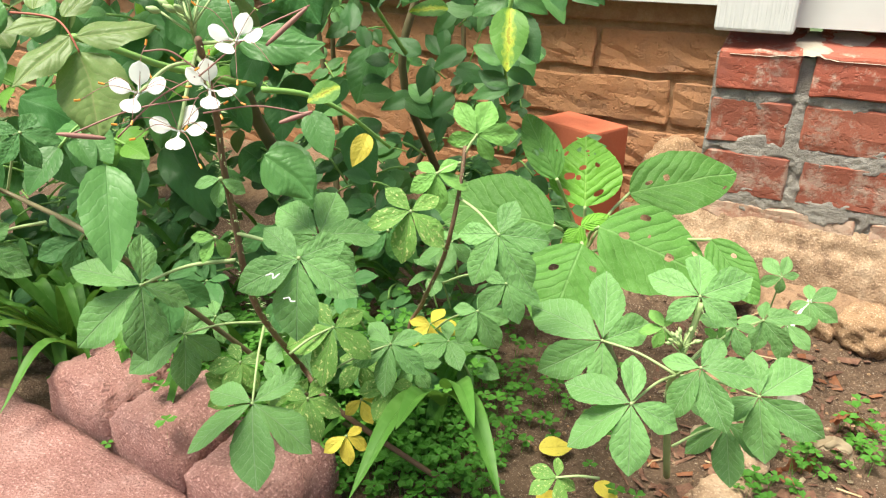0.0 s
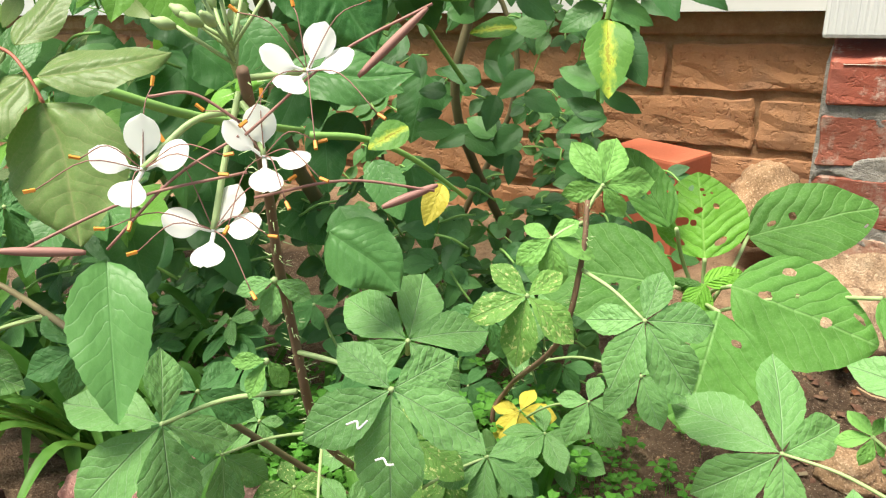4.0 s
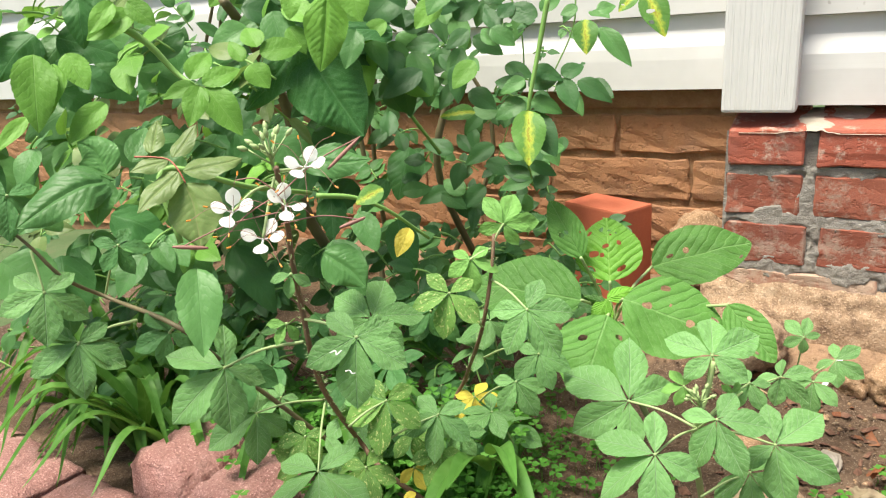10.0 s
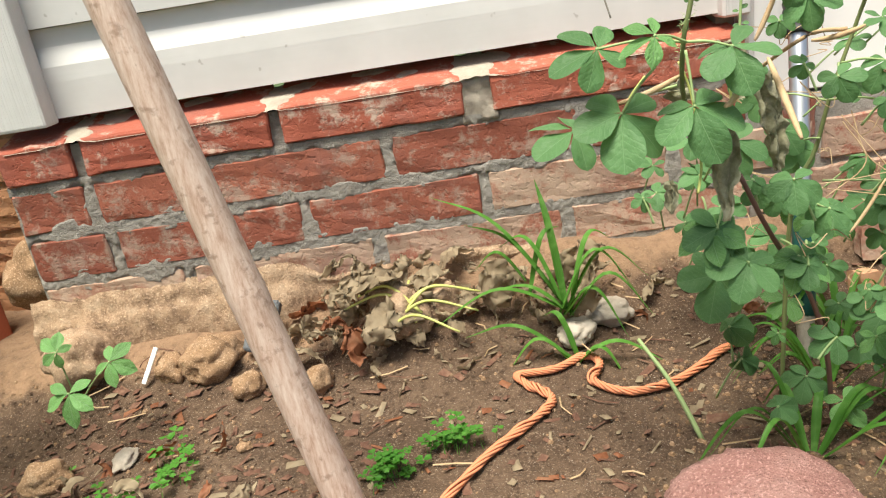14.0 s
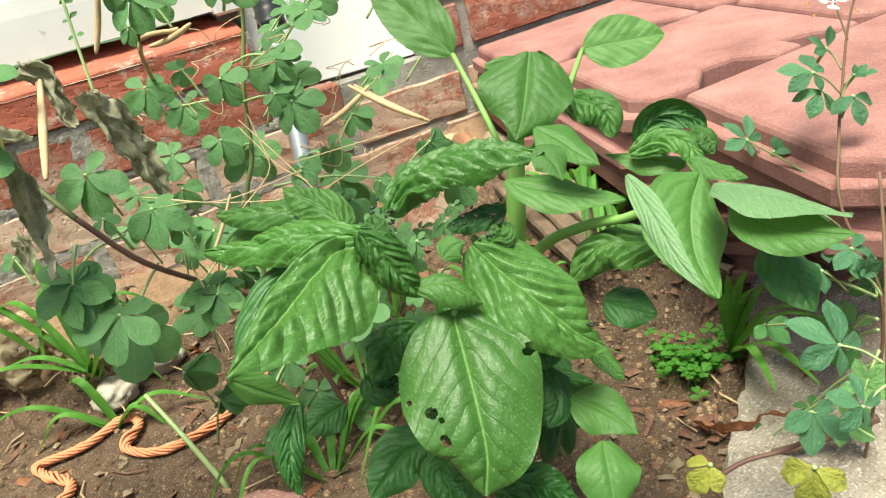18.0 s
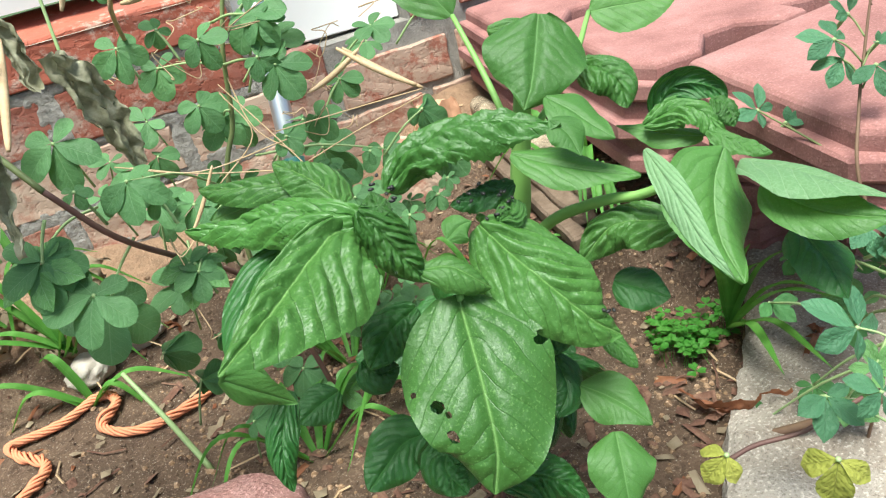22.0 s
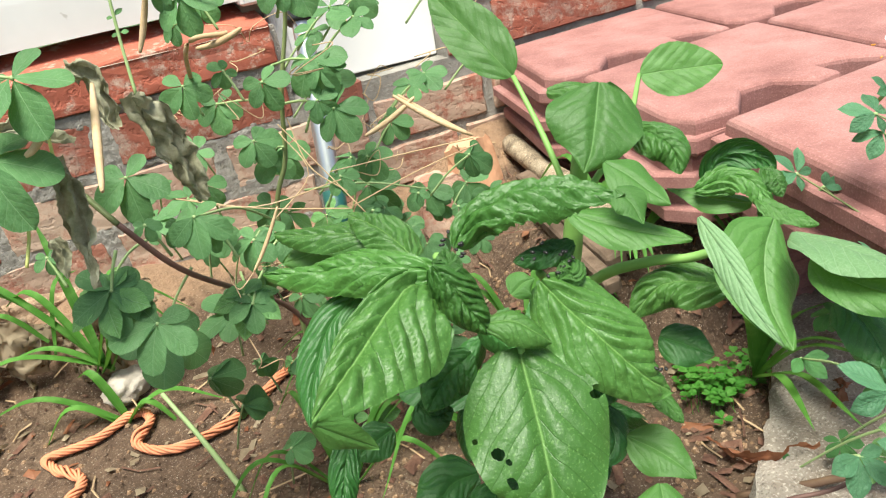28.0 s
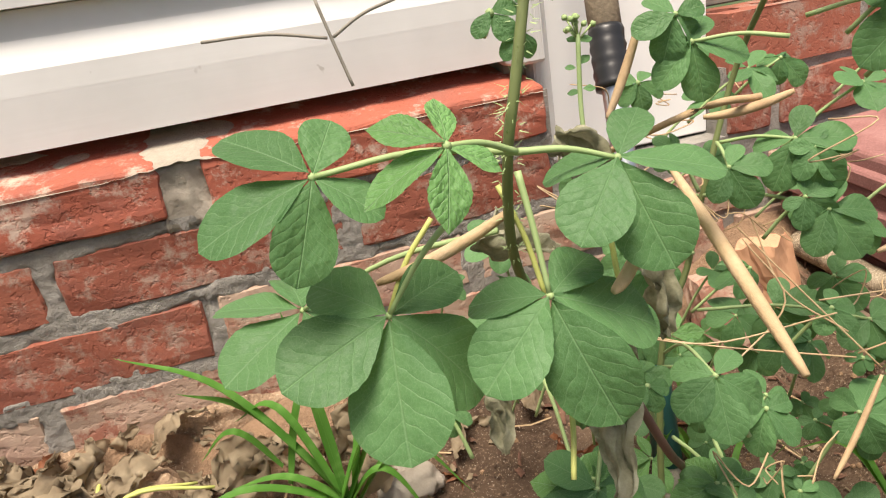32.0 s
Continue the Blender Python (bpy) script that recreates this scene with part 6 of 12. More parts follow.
# spider flower on the open soil
cleome_c = thing("spider_flower", at_ground(0.070, -0.420), "bushy young spider flower growing on open soil", "flower plant", "spider flowers")
stem(cleome_c, [(0.085, -0.520, 0.203), (0.081, -0.522, 0.178), (0.077, -0.533, 0.158), (0.072, -0.504, 0.111), (0.070, -0.410, -0.030)], (0.002, 0.0032), "stem", "stem", "")
hairs(cleome_c, [(0.085, -0.520, 0.203), (0.081, -0.522, 0.178), (0.077, -0.533, 0.158), (0.072, -0.504, 0.111)], 200, 0.0026, 3)
palm(cleome_c, (0.083, -0.519, 0.207), (0.073, -0.488, 0.234), (0.094, -0.634, 0.768), (0.081, -0.523, 0.177))
palm(cleome_c, (0.024, -0.525, 0.160), (-0.030, -0.520, 0.182), (0.202, -0.755, 0.624), (0.078, -0.535, 0.154))
palm(cleome_c, (0.062, -0.596, 0.164), (0.032, -0.623, 0.143), (0.163, -0.727, 0.667), (0.078, -0.535, 0.154))
palm(cleome_c, (0.094, -0.555, 0.176), (0.116, -0.574, 0.150), (0.106, -0.767, 0.632), (0.078, -0.535, 0.154))
palm(cleome_c, (0.130, -0.527, 0.149), (0.175, -0.534, 0.138), (0.044, -0.763, 0.645), (0.078, -0.535, 0.154))
palm(cleome_c, (0.122, -0.410, 0.146), (0.145, -0.419, 0.133), (0.048, -0.807, 0.588), (0.078, -0.535, 0.154))
palm(cleome_c, (0.104, -0.469, 0.165), (0.091, -0.483, 0.149), (0.078, -0.798, 0.597), (0.078, -0.535, 0.154))
palm(cleome_c, (0.160, -0.191, 0.071), (0.191, -0.198, 0.060), (-0.002, -0.824, 0.567), (0.121, -0.210, 0.031))
palm(cleome_c, (0.129, -0.229, 0.109), (0.108, -0.221, 0.122), (0.031, -0.834, 0.550), (0.121, -0.210, 0.031))
palm(cleome_c, (0.142, -0.256, 0.072), (0.141, -0.277, 0.043), (0.017, -0.808, 0.589), (0.121, -0.210, 0.031))
palm(cleome_c, (0.063, -0.515, 0.176), (0.047, -0.520, 0.174), (0.145, -0.781, 0.607), (0.078, -0.519, 0.164), matname="cleome_young")
palm(cleome_c, (0.021, -0.598, 0.092), (0.007, -0.613, 0.083), (0.179, -0.635, 0.751), (0.047, -0.589, 0.095), matname="cleome_spot")
palm(cleome_c, (0.114, -0.521, 0.118), (0.127, -0.547, 0.090), (0.021, -0.728, 0.685), (0.083, -0.537, 0.098))
palm(cleome_c, (0.097, -0.502, 0.170), (0.088, -0.499, 0.176), (0.093, -0.788, 0.609), matname="cleome_young", count=3)
bud_head(cleome_c, (0.079, -0.535, 0.177), 12, 0.012, 9)

# long leaning spider flower at the side
cleome_d = thing("spider_flower", at_ground(-0.200, -0.500), "spider flower with a long stem leaning over the bed", "flower plant", "spider flowers")
stem(cleome_d, [(-0.408, -0.736, 0.330), (-0.394, -0.722, 0.303), (-0.385, -0.706, 0.273), (-0.379, -0.674, 0.245), (-0.265, -0.701, 0.248), (-0.272, -0.648, 0.186), (-0.190, -0.500, -0.030)], (0.0012, 0.0022), "stem_woody", "stem", "")
palm(cleome_d, (-0.385, -0.725, 0.268), (-0.374, -0.742, 0.232), (0.776, -0.434, 0.458), (-0.394, -0.723, 0.301))
palm(cleome_d, (-0.371, -0.716, 0.222), (-0.354, -0.731, 0.184), (0.739, -0.437, 0.513), (-0.372, -0.659, 0.221))
palm(cleome_d, (-0.355, -0.674, 0.295), (-0.341, -0.674, 0.271), (0.746, -0.515, 0.423), (-0.390, -0.672, 0.244), matname="cleome_shaded")
palm(cleome_d, (-0.283, -0.695, 0.238), (-0.298, -0.720, 0.234), (0.681, -0.515, 0.521), (-0.265, -0.701, 0.248), matname="cleome_shaded")
palm(cleome_d, (-0.405, -0.725, 0.345), (-0.398, -0.738, 0.313), (0.823, -0.444, 0.355), matname="cleome_shaded")
palm(cleome_d, (-0.371, -0.715, 0.223), (-0.355, -0.728, 0.189), (0.758, -0.413, 0.505), (-0.365, -0.663, 0.223))

# rose bush behind
rose = thing("rose_bush", at_ground(-0.420, -0.300), "rose bush with toothed leaves, some yellow-blotched", "rose bush")
stem(rose, [(-0.379, -0.637, 0.476), (-0.359, -0.611, 0.453), (-0.345, -0.594, 0.424), (-0.314, -0.591, 0.408)], (0.0035, 0.0018), "rose_cane", "cane", "")
stem(rose, [(-0.112, -0.336, 0.473), (-0.122, -0.340, 0.421), (-0.130, -0.347, 0.373), (-0.140, -0.336, 0.325), (-0.147, -0.305, 0.277)], (0.0028, 0.0014), "rose_cane", "cane", "")
stem(rose, [(-0.255, -0.540, 0.312), (-0.234, -0.512, 0.305), (-0.213, -0.489, 0.288), (-0.200, -0.443, 0.250)], (0.0025, 0.0015), "rose_cane", "cane", "")
stem(rose, [(-0.339, -0.118, 0.490), (-0.342, -0.119, 0.416), (-0.364, -0.101, 0.353), (-0.380, -0.108, 0.229), (-0.330, 0.000, -0.020)], (0.005, 0.006), "stem_woody", "cane", "")
stem(rose, [(-0.407, -0.470, 0.489), (-0.416, -0.435, 0.456), (-0.416, -0.385, 0.368), (-0.405, -0.379, 0.232), (-0.360, -0.220, -0.020)], (0.005, 0.008), "stem_woody", "cane", "")
stem(rose, [(-0.340, -0.292, 0.450), (-0.336, -0.292, 0.392), (-0.330, -0.256, 0.347), (-0.313, -0.219, 0.293)], (0.002, 0.0025), "rose_cane", "cane", "")
stem(rose, [(-0.213, -0.727, 0.325), (-0.222, -0.724, 0.372), (-0.201, -0.674, 0.352), (-0.246, -0.558, 0.319)], (0.002, 0.002), "rose_cane", "cane", "")
single(rose, "leaf", (-0.328, 0.020, 0.477), (-0.365, 0.000, 0.481), (0.236, -0.759, 0.607), 0.62, "rose", "rose_dark", 0)
single(rose, "leaf", (-0.300, 0.020, 0.458), (-0.301, 0.000, 0.426), (0.420, -0.671, 0.611), 0.62, "rose", "rose", 1)
single(rose, "leaf", (-0.333, 0.020, 0.452), (-0.338, 0.000, 0.421), (0.586, -0.556, 0.589), 0.62, "rose", "rose_dark", 2)
single(rose, "leaf", (-0.213, 0.020, 0.470), (-0.224, 0.000, 0.449), (0.328, -0.719, 0.612), 0.62, "rose", "rose_dark", 3)
single(rose, "leaf", (-0.190, 0.020, 0.459), (-0.157, 0.000, 0.453), (0.507, -0.616, 0.603), 0.62, "rose", "rose", 0)
single(rose, "leaf", (-0.301, 0.020, 0.367), (-0.335, 0.000, 0.348), (0.236, -0.759, 0.607), 0.62, "rose", "rose_dark", 1)
single(rose, "leaf", (-0.269, 0.020, 0.350), (-0.257, 0.000, 0.315), (0.420, -0.671, 0.611), 0.62, "rose", "rose_dark", 2)
single(rose, "leaf", (-0.237, 0.020, 0.350), (-0.193, 0.000, 0.324), (0.586, -0.556, 0.589), 0.62, "rose", "rose", 3)
single(rose, "leaf", (-0.198, 0.020, 0.359), (-0.151, 0.000, 0.344), (0.328, -0.719, 0.612), 0.62, "rose", "rose_dark", 0)
single(rose, "leaf", (-0.216, 0.020, 0.375), (-0.196, 0.000, 0.392), (0.507, -0.616, 0.603), 0.62, "rose", "rose_dark", 1)
single(rose, "leaf", (-0.316, 0.020, 0.320), (-0.322, 0.000, 0.296), (0.236, -0.759, 0.607), 0.62, "rose", "rose", 2)
single(rose, "leaf", (-0.355, 0.020, 0.333), (-0.358, 0.000, 0.304), (0.420, -0.671, 0.611), 0.62, "rose", "rose_dark", 3)
single(rose, "leaf", (-0.376, 0.020, 0.310), (-0.392, 0.000, 0.272), (0.586, -0.556, 0.589), 0.62, "rose", "rose_dark", 0)
single(rose, "leaf", (-0.274, 0.020, 0.286), (-0.234, 0.000, 0.243), (0.328, -0.719, 0.612), 0.62, "rose", "rose", 1)
single(rose, "leaf", (-0.274, 0.020, 0.228), (-0.271, 0.000, 0.197), (0.507, -0.616, 0.603), 0.62, "rose", "rose_dark", 2)
single(rose, "leaf", (-0.347, 0.020, 0.238), (-0.354, 0.000, 0.205), (0.236, -0.759, 0.607), 0.62, "rose", "rose_dark", 3)
single(rose, "leaf", (-0.333, 0.020, 0.230), (-0.285, 0.000, 0.214), (0.420, -0.671, 0.611), 0.62, "rose", "rose", 0)
single(rose, "leaf", (-0.487, 0.020, 0.405), (-0.508, 0.000, 0.370), (0.586, -0.556, 0.589), 0.62, "rose", "rose_dark", 1)
single(rose, "leaf", (-0.542, 0.020, 0.424), (-0.554, 0.000, 0.389), (0.328, -0.719, 0.612), 0.62, "rose", "rose_dark", 2)
single(rose, "leaf", (-0.505, 0.020, 0.476), (-0.523, 0.000, 0.499), (0.507, -0.616, 0.603), 0.62, "rose", "rose", 3)
single(rose, "leaf", (-0.463, 0.020, 0.461), (-0.476, 0.000, 0.432), (0.236, -0.759, 0.607), 0.62, "rose", "rose_dark", 0)
single(rose, "leaf", (-0.436, 0.020, 0.355), (-0.448, 0.000, 0.325), (0.420, -0.671, 0.611), 0.62, "rose", "rose_dark", 1)
single(rose, "leaf", (-0.403, 0.020, 0.403), (-0.363, 0.000, 0.386), (0.586, -0.556, 0.589), 0.62, "rose", "rose", 2)
single(rose, "leaf", (-0.388, 0.020, 0.416), (-0.386, 0.000, 0.437), (0.328, -0.719, 0.612), 0.62, "rose", "rose_dark", 3)
single(rose, "leaf", (-0.546, 0.020, 0.369), (-0.547, 0.000, 0.328), (0.507, -0.616, 0.603), 0.62, "rose", "rose_dark", 0)
single(rose, "leaf", (-0.490, 0.020, 0.449), (-0.455, 0.000, 0.482), (0.236, -0.759, 0.607), 0.62, "rose", "rose", 1)
single(rose, "leaf", (-0.233, 0.020, 0.279), (-0.229, 0.000, 0.260), (0.420, -0.671, 0.611), 0.62, "rose", "rose_dark", 2)
single(rose, "leaf", (-0.297, 0.020, 0.303), (-0.266, 0.000, 0.323), (0.586, -0.556, 0.589), 0.62, "rose", "rose_dark", 3)
stem(rose, [(-0.538, 0.025, 0.522), (-0.493, 0.025, 0.449), (-0.480, 0.025, 0.404), (-0.439, 0.025, 0.354), (-0.406, 0.025, 0.398)], (0.0014, 0.0009), "rose_cane", "cane", "")
stem(rose, [(-0.330, 0.025, 0.508), (-0.303, 0.025, 0.454), (-0.299, 0.025, 0.367), (-0.319, 0.025, 0.315), (-0.350, 0.025, 0.237)], (0.0014, 0.0009), "rose_cane", "cane", "")
stem(rose, [(-0.215, 0.025, 0.508), (-0.218, 0.025, 0.439), (-0.257, 0.025, 0.358), (-0.276, 0.025, 0.285), (-0.278, 0.025, 0.227)], (0.0014, 0.0009), "rose_cane", "cane", "")
stem(rose, [(-0.299, 0.025, 0.367), (-0.244, 0.025, 0.354), (-0.200, 0.025, 0.358)], (0.0014, 0.0009), "rose_cane", "cane", "")
leaf_blade(rose, [(-0.144, -0.774, 0.378), (-0.138, -0.776, 0.368), (-0.134, -0.779, 0.357), (-0.131, -0.781, 0.345)], 0.015, (0.345, -0.639, 0.687), (0.35, 0.35), 0.03, 0.02, "rose_olive", veins=9, slope=0.5, shape="rose", label="large olive-green rose leaf with a red rim")
leaf_blade(rose, [(-0.145, -0.773, 0.384), (-0.139, -0.765, 0.385), (-0.132, -0.757, 0.386), (-0.127, -0.747, 0.387)], 0.0082, (0.292, -0.535, 0.793), (0.35, 0.35), 0.03, 0.02, "rose_olive", veins=9, slope=0.5, shape="rose")
leaf_blade(rose, [(-0.147, -0.774, 0.384), (-0.149, -0.782, 0.379), (-0.151, -0.790, 0.374), (-0.153, -0.799, 0.367)], 0.0078, (0.345, -0.639, 0.687), (0.35, 0.35), 0.03, 0.02, "rose_olive", veins=9, slope=0.5, shape="rose")
leaf_blade(rose, [(-0.152, -0.772, 0.391), (-0.152, -0.765, 0.396), (-0.152, -0.760, 0.400), (-0.152, -0.753, 0.406)], 0.0058, (0.345, -0.639, 0.687), (0.35, 0.35), 0.03, 0.02, "rose_olive", veins=9, slope=0.5, shape="rose")
leaf_blade(rose, [(-0.153, -0.774, 0.390), (-0.157, -0.780, 0.389), (-0.161, -0.785, 0.388), (-0.165, -0.790, 0.386)], 0.0055, (0.345, -0.639, 0.687), (0.35, 0.35), 0.03, 0.02, "rose_olive", veins=9, slope=0.5, shape="rose")
leaf_blade(rose, [(-0.161, -0.778, 0.394), (-0.163, -0.774, 0.399), (-0.164, -0.771, 0.404), (-0.165, -0.767, 0.410)], 0.0058, (0.345, -0.639, 0.687), (0.35, 0.35), 0.03, 0.02, "rose_olive", veins=9, slope=0.5, shape="rose")
stem(rose, [(-0.167, -0.784, 0.393), (-0.159, -0.778, 0.392), (-0.153, -0.774, 0.390), (-0.147, -0.774, 0.385), (-0.143, -0.774, 0.378)], (0.0005, 0.0004), "stem_red_bright", "leaf_stalk", "red leaf stalk")
leaf_blade(rose, [(-0.316, -0.453, 0.428), (-0.298, -0.453, 0.402), (-0.283, -0.449, 0.377), (-0.267, -0.444, 0.350)], 0.041, (0.480, -0.687, 0.546), (0.35, 0.35), 0.03, 0.02, "broad", veins=9, slope=0.5, shape="heart", label="large heart-shaped dull green leaf")
leaf_blade(rose, [(-0.330, -0.445, 0.456), (-0.339, -0.463, 0.430), (-0.352, -0.482, 0.405), (-0.368, -0.499, 0.382)], 0.028, (0.349, -0.759, 0.550), (0.4, 0.4), 0.03, 0.02, "broad", veins=9, slope=0.5, shape="heart")
leaf_blade(rose, [(-0.253, -0.400, 0.448), (-0.270, -0.418, 0.453), (-0.287, -0.434, 0.453), (-0.306, -0.449, 0.447)], 0.017, (0.334, -0.508, 0.794), (0.4, 0.4), 0.03, 0.02, "broad", veins=9, slope=0.5, shape="heart")
leaf_blade(rose, [(-0.221, -0.539, 0.481), (-0.221, -0.544, 0.461), (-0.223, -0.548, 0.440), (-0.226, -0.551, 0.420)], 0.0185, (0.492, -0.711, 0.502), (0.35, 0.35), 0.03, 0.02, "rose_light", veins=9, slope=0.5, shape="rose", label="bright hanging rose leaf")
leaf_blade(rose, [(-0.246, -0.742, 0.368), (-0.252, -0.760, 0.369), (-0.259, -0.778, 0.362), (-0.268, -0.798, 0.349)], 0.0175, (0.425, -0.687, 0.590), (0.35, 0.35), 0.03, 0.02, "rose", veins=9, slope=0.5, shape="rose")
leaf_blade(rose, [(-0.251, -0.748, 0.372), (-0.250, -0.752, 0.364), (-0.249, -0.756, 0.354), (-0.249, -0.759, 0.343)], 0.0115, (0.438, -0.712, 0.549), (0.35, 0.35), 0.03, 0.02, "rose", veins=9, slope=0.5, shape="rose")
leaf_blade(rose, [(-0.253, -0.742, 0.372), (-0.257, -0.742, 0.380), (-0.262, -0.743, 0.388), (-0.268, -0.748, 0.393)], 0.0135, (0.438, -0.712, 0.549), (0.35, 0.35), 0.03, 0.02, "rose", veins=9, slope=0.5, shape="rose")
leaf_blade(rose, [(-0.313, -0.724, 0.441), (-0.311, -0.731, 0.429), (-0.313, -0.739, 0.416), (-0.315, -0.744, 0.399)], 0.0115, (0.438, -0.712, 0.549), (0.35, 0.35), 0.03, 0.02, "rose_light", veins=9, slope=0.5, shape="rose")
leaf_blade(rose, [(-0.162, -0.663, 0.371), (-0.148, -0.657, 0.369), (-0.134, -0.649, 0.367), (-0.120, -0.638, 0.367)], 0.0125, (0.395, -0.626, 0.673), (0.35, 0.35), 0.03, 0.02, "rose", veins=9, slope=0.5, shape="rose")
leaf_blade(rose, [(-0.152, -0.660, 0.305), (-0.143, -0.659, 0.300), (-0.132, -0.656, 0.292), (-0.123, -0.654, 0.281)], 0.0155, (0.438, -0.712, 0.549), (0.35, 0.35), 0.03, 0.02, "rose", veins=9, slope=0.5, shape="rose")
single(rose, "leaf", (-0.304, -0.726, 0.361), (-0.313, -0.774, 0.338), (0.644, -0.422, 0.638), 0.47, "rose", "rose")
single(rose, "leaf", (-0.299, -0.717, 0.365), (-0.283, -0.737, 0.336), (0.639, -0.435, 0.634), 0.60, "rose", "rose", 1)
single(rose, "leaf", (-0.297, -0.713, 0.366), (-0.319, -0.718, 0.386), (0.636, -0.441, 0.633), 0.81, "rose", "rose_olive", 1)
single(rose, "leaf", (-0.302, -0.686, 0.367), (-0.309, -0.663, 0.392), (0.623, -0.464, 0.629), 0.52, "rose", "rose", 2)
single(rose, "leaf", (-0.308, -0.697, 0.358), (-0.338, -0.698, 0.387), (0.628, -0.446, 0.638), 0.52, "rose", "rose_olive")
single(rose, "leaf", (-0.203, -0.726, 0.309), (-0.174, -0.756, 0.267), (0.546, -0.458, 0.701), 0.48, "rose", "rose", label="long hanging rose leaf")
single(rose, "leaf", (-0.182, -0.613, 0.298), (-0.146, -0.625, 0.265), (0.456, -0.556, 0.695), 0.57, "rose", "rose", 1)
single(rose, "leaf", (-0.213, -0.536, 0.299), (-0.187, -0.549, 0.271), (0.443, -0.587, 0.678), 0.59, "rose", "rose", 2)
single(rose, "leaf", (-0.201, -0.475, 0.269), (-0.202, -0.499, 0.249), (0.393, -0.605, 0.692), 0.56, "rose", "yellow", label="yellow rose leaf with dark specks")
single(rose, "leaf", (-0.309, -0.599, 0.414), (-0.274, -0.600, 0.379), (0.598, -0.550, 0.583), 0.55, "rose", "rose_light", 1)
single(rose, "leaf", (-0.312, -0.602, 0.415), (-0.306, -0.625, 0.387), (0.602, -0.546, 0.583), 0.57, "rose", "rose_light")
single(rose, "leaf", (-0.310, -0.601, 0.416), (-0.295, -0.571, 0.428), (0.601, -0.549, 0.581), 0.53, "rose", "rose_light", 2)
single(rose, "leaf", (-0.324, -0.601, 0.420), (-0.324, -0.575, 0.445), (0.611, -0.542, 0.577), 0.57, "rose", "rose_light", 3)
single(rose, "leaf", (-0.321, -0.598, 0.415), (-0.337, -0.621, 0.410), (0.605, -0.543, 0.582), 0.56, "rose", "rose_light", 3)
single(rose, "leaf", (-0.304, -0.551, 0.428), (-0.285, -0.550, 0.410), (0.572, -0.590, 0.570), 0.90, "rose", "rose_light", 1)
single(rose, "leaf", (-0.308, -0.554, 0.431), (-0.324, -0.551, 0.451), (0.577, -0.587, 0.568), 0.58, "rose", "rose_light", 1)
single(rose, "leaf", (-0.297, -0.544, 0.437), (-0.273, -0.515, 0.443), (0.566, -0.603, 0.562), 0.64, "rose", "rose_light", 2)
single(rose, "leaf", (-0.298, -0.545, 0.442), (-0.314, -0.539, 0.463), (0.570, -0.603, 0.558), 0.77, "rose", "rose_light", 3)
single(rose, "leaf", (-0.200, -0.535, 0.484), (-0.187, -0.544, 0.460), (0.502, -0.692, 0.518), 0.85, "rose", "rose_light", 1)
single(rose, "leaf", (-0.237, -0.563, 0.481), (-0.233, -0.574, 0.464), (0.552, -0.651, 0.521), 0.75, "rose", "rose_light", 1)
single(rose, "leaf", (-0.272, -0.383, 0.433), (-0.328, -0.404, 0.452), (0.458, -0.686, 0.565), 0.51, "broad", "broad", 3)
single(rose, "leaf", (-0.184, -0.623, 0.365), (-0.147, -0.601, 0.357), (0.497, -0.589, 0.637), 0.56, "rose", "rose", 1)
single(rose, "leaf", (-0.207, -0.640, 0.386), (-0.182, -0.641, 0.363), (0.539, -0.574, 0.616), 0.86, "rose", "rose", 1)
single(rose, "leaf", (-0.131, -0.348, 0.364), (-0.117, -0.382, 0.318), (0.309, -0.725, 0.615), 0.58, "rose", "rose_yellowed", label="rose leaf with a yellow blotch along its rib")
single(rose, "leaf", (-0.246, -0.243, 0.349), (-0.285, -0.262, 0.350), (0.361, -0.701, 0.615), 0.51, "rose", "rose_yellowed", 1)
single(rose, "leaf", (-0.208, -0.503, 0.313), (-0.224, -0.525, 0.304), (0.427, -0.613, 0.664), 0.69, "rose", "rose_yellowed", 2)
single(rose, "leaf", (-0.290, -0.265, 0.369), (-0.305, -0.260, 0.386), (0.405, -0.688, 0.603), 0.63, "rose", "rose_yellowed", 2)
single(rose, "leaf", (-0.137, -0.338, 0.386), (-0.170, -0.344, 0.395), (0.314, -0.736, 0.599), 0.61, "rose", "rose_dark")
single(rose, "leaf", (-0.135, -0.337, 0.386), (-0.108, -0.315, 0.398), (0.312, -0.737, 0.600), 0.62, "rose", "rose_dark")
single(rose, "leaf", (-0.138, -0.339, 0.372), (-0.163, -0.360, 0.360), (0.313, -0.728, 0.609), 0.66, "rose", "rose", 1)
single(rose, "leaf", (-0.133, -0.337, 0.372), (-0.101, -0.331, 0.363), (0.308, -0.731, 0.610), 0.61, "rose", "rose", 3)
single(rose, "leaf", (-0.131, -0.334, 0.405), (-0.100, -0.330, 0.393), (0.312, -0.748, 0.586), 0.51, "rose", "rose_dark")
single(rose, "leaf", (-0.138, -0.338, 0.394), (-0.159, -0.354, 0.384), (0.318, -0.740, 0.593), 0.61, "rose", "rose", 1)
single(rose, "leaf", (-0.135, -0.339, 0.361), (-0.098, -0.357, 0.322), (0.308, -0.724, 0.617), 0.55, "rose", "rose_dark", 2)
single(rose, "leaf", (-0.135, -0.347, 0.315), (-0.167, -0.346, 0.332), (0.301, -0.699, 0.649), 0.58, "rose", "rose", 1)
single(rose, "leaf", (-0.132, -0.347, 0.310), (-0.103, -0.344, 0.299), (0.297, -0.697, 0.653), 0.50, "rose", "rose_dark", 2)
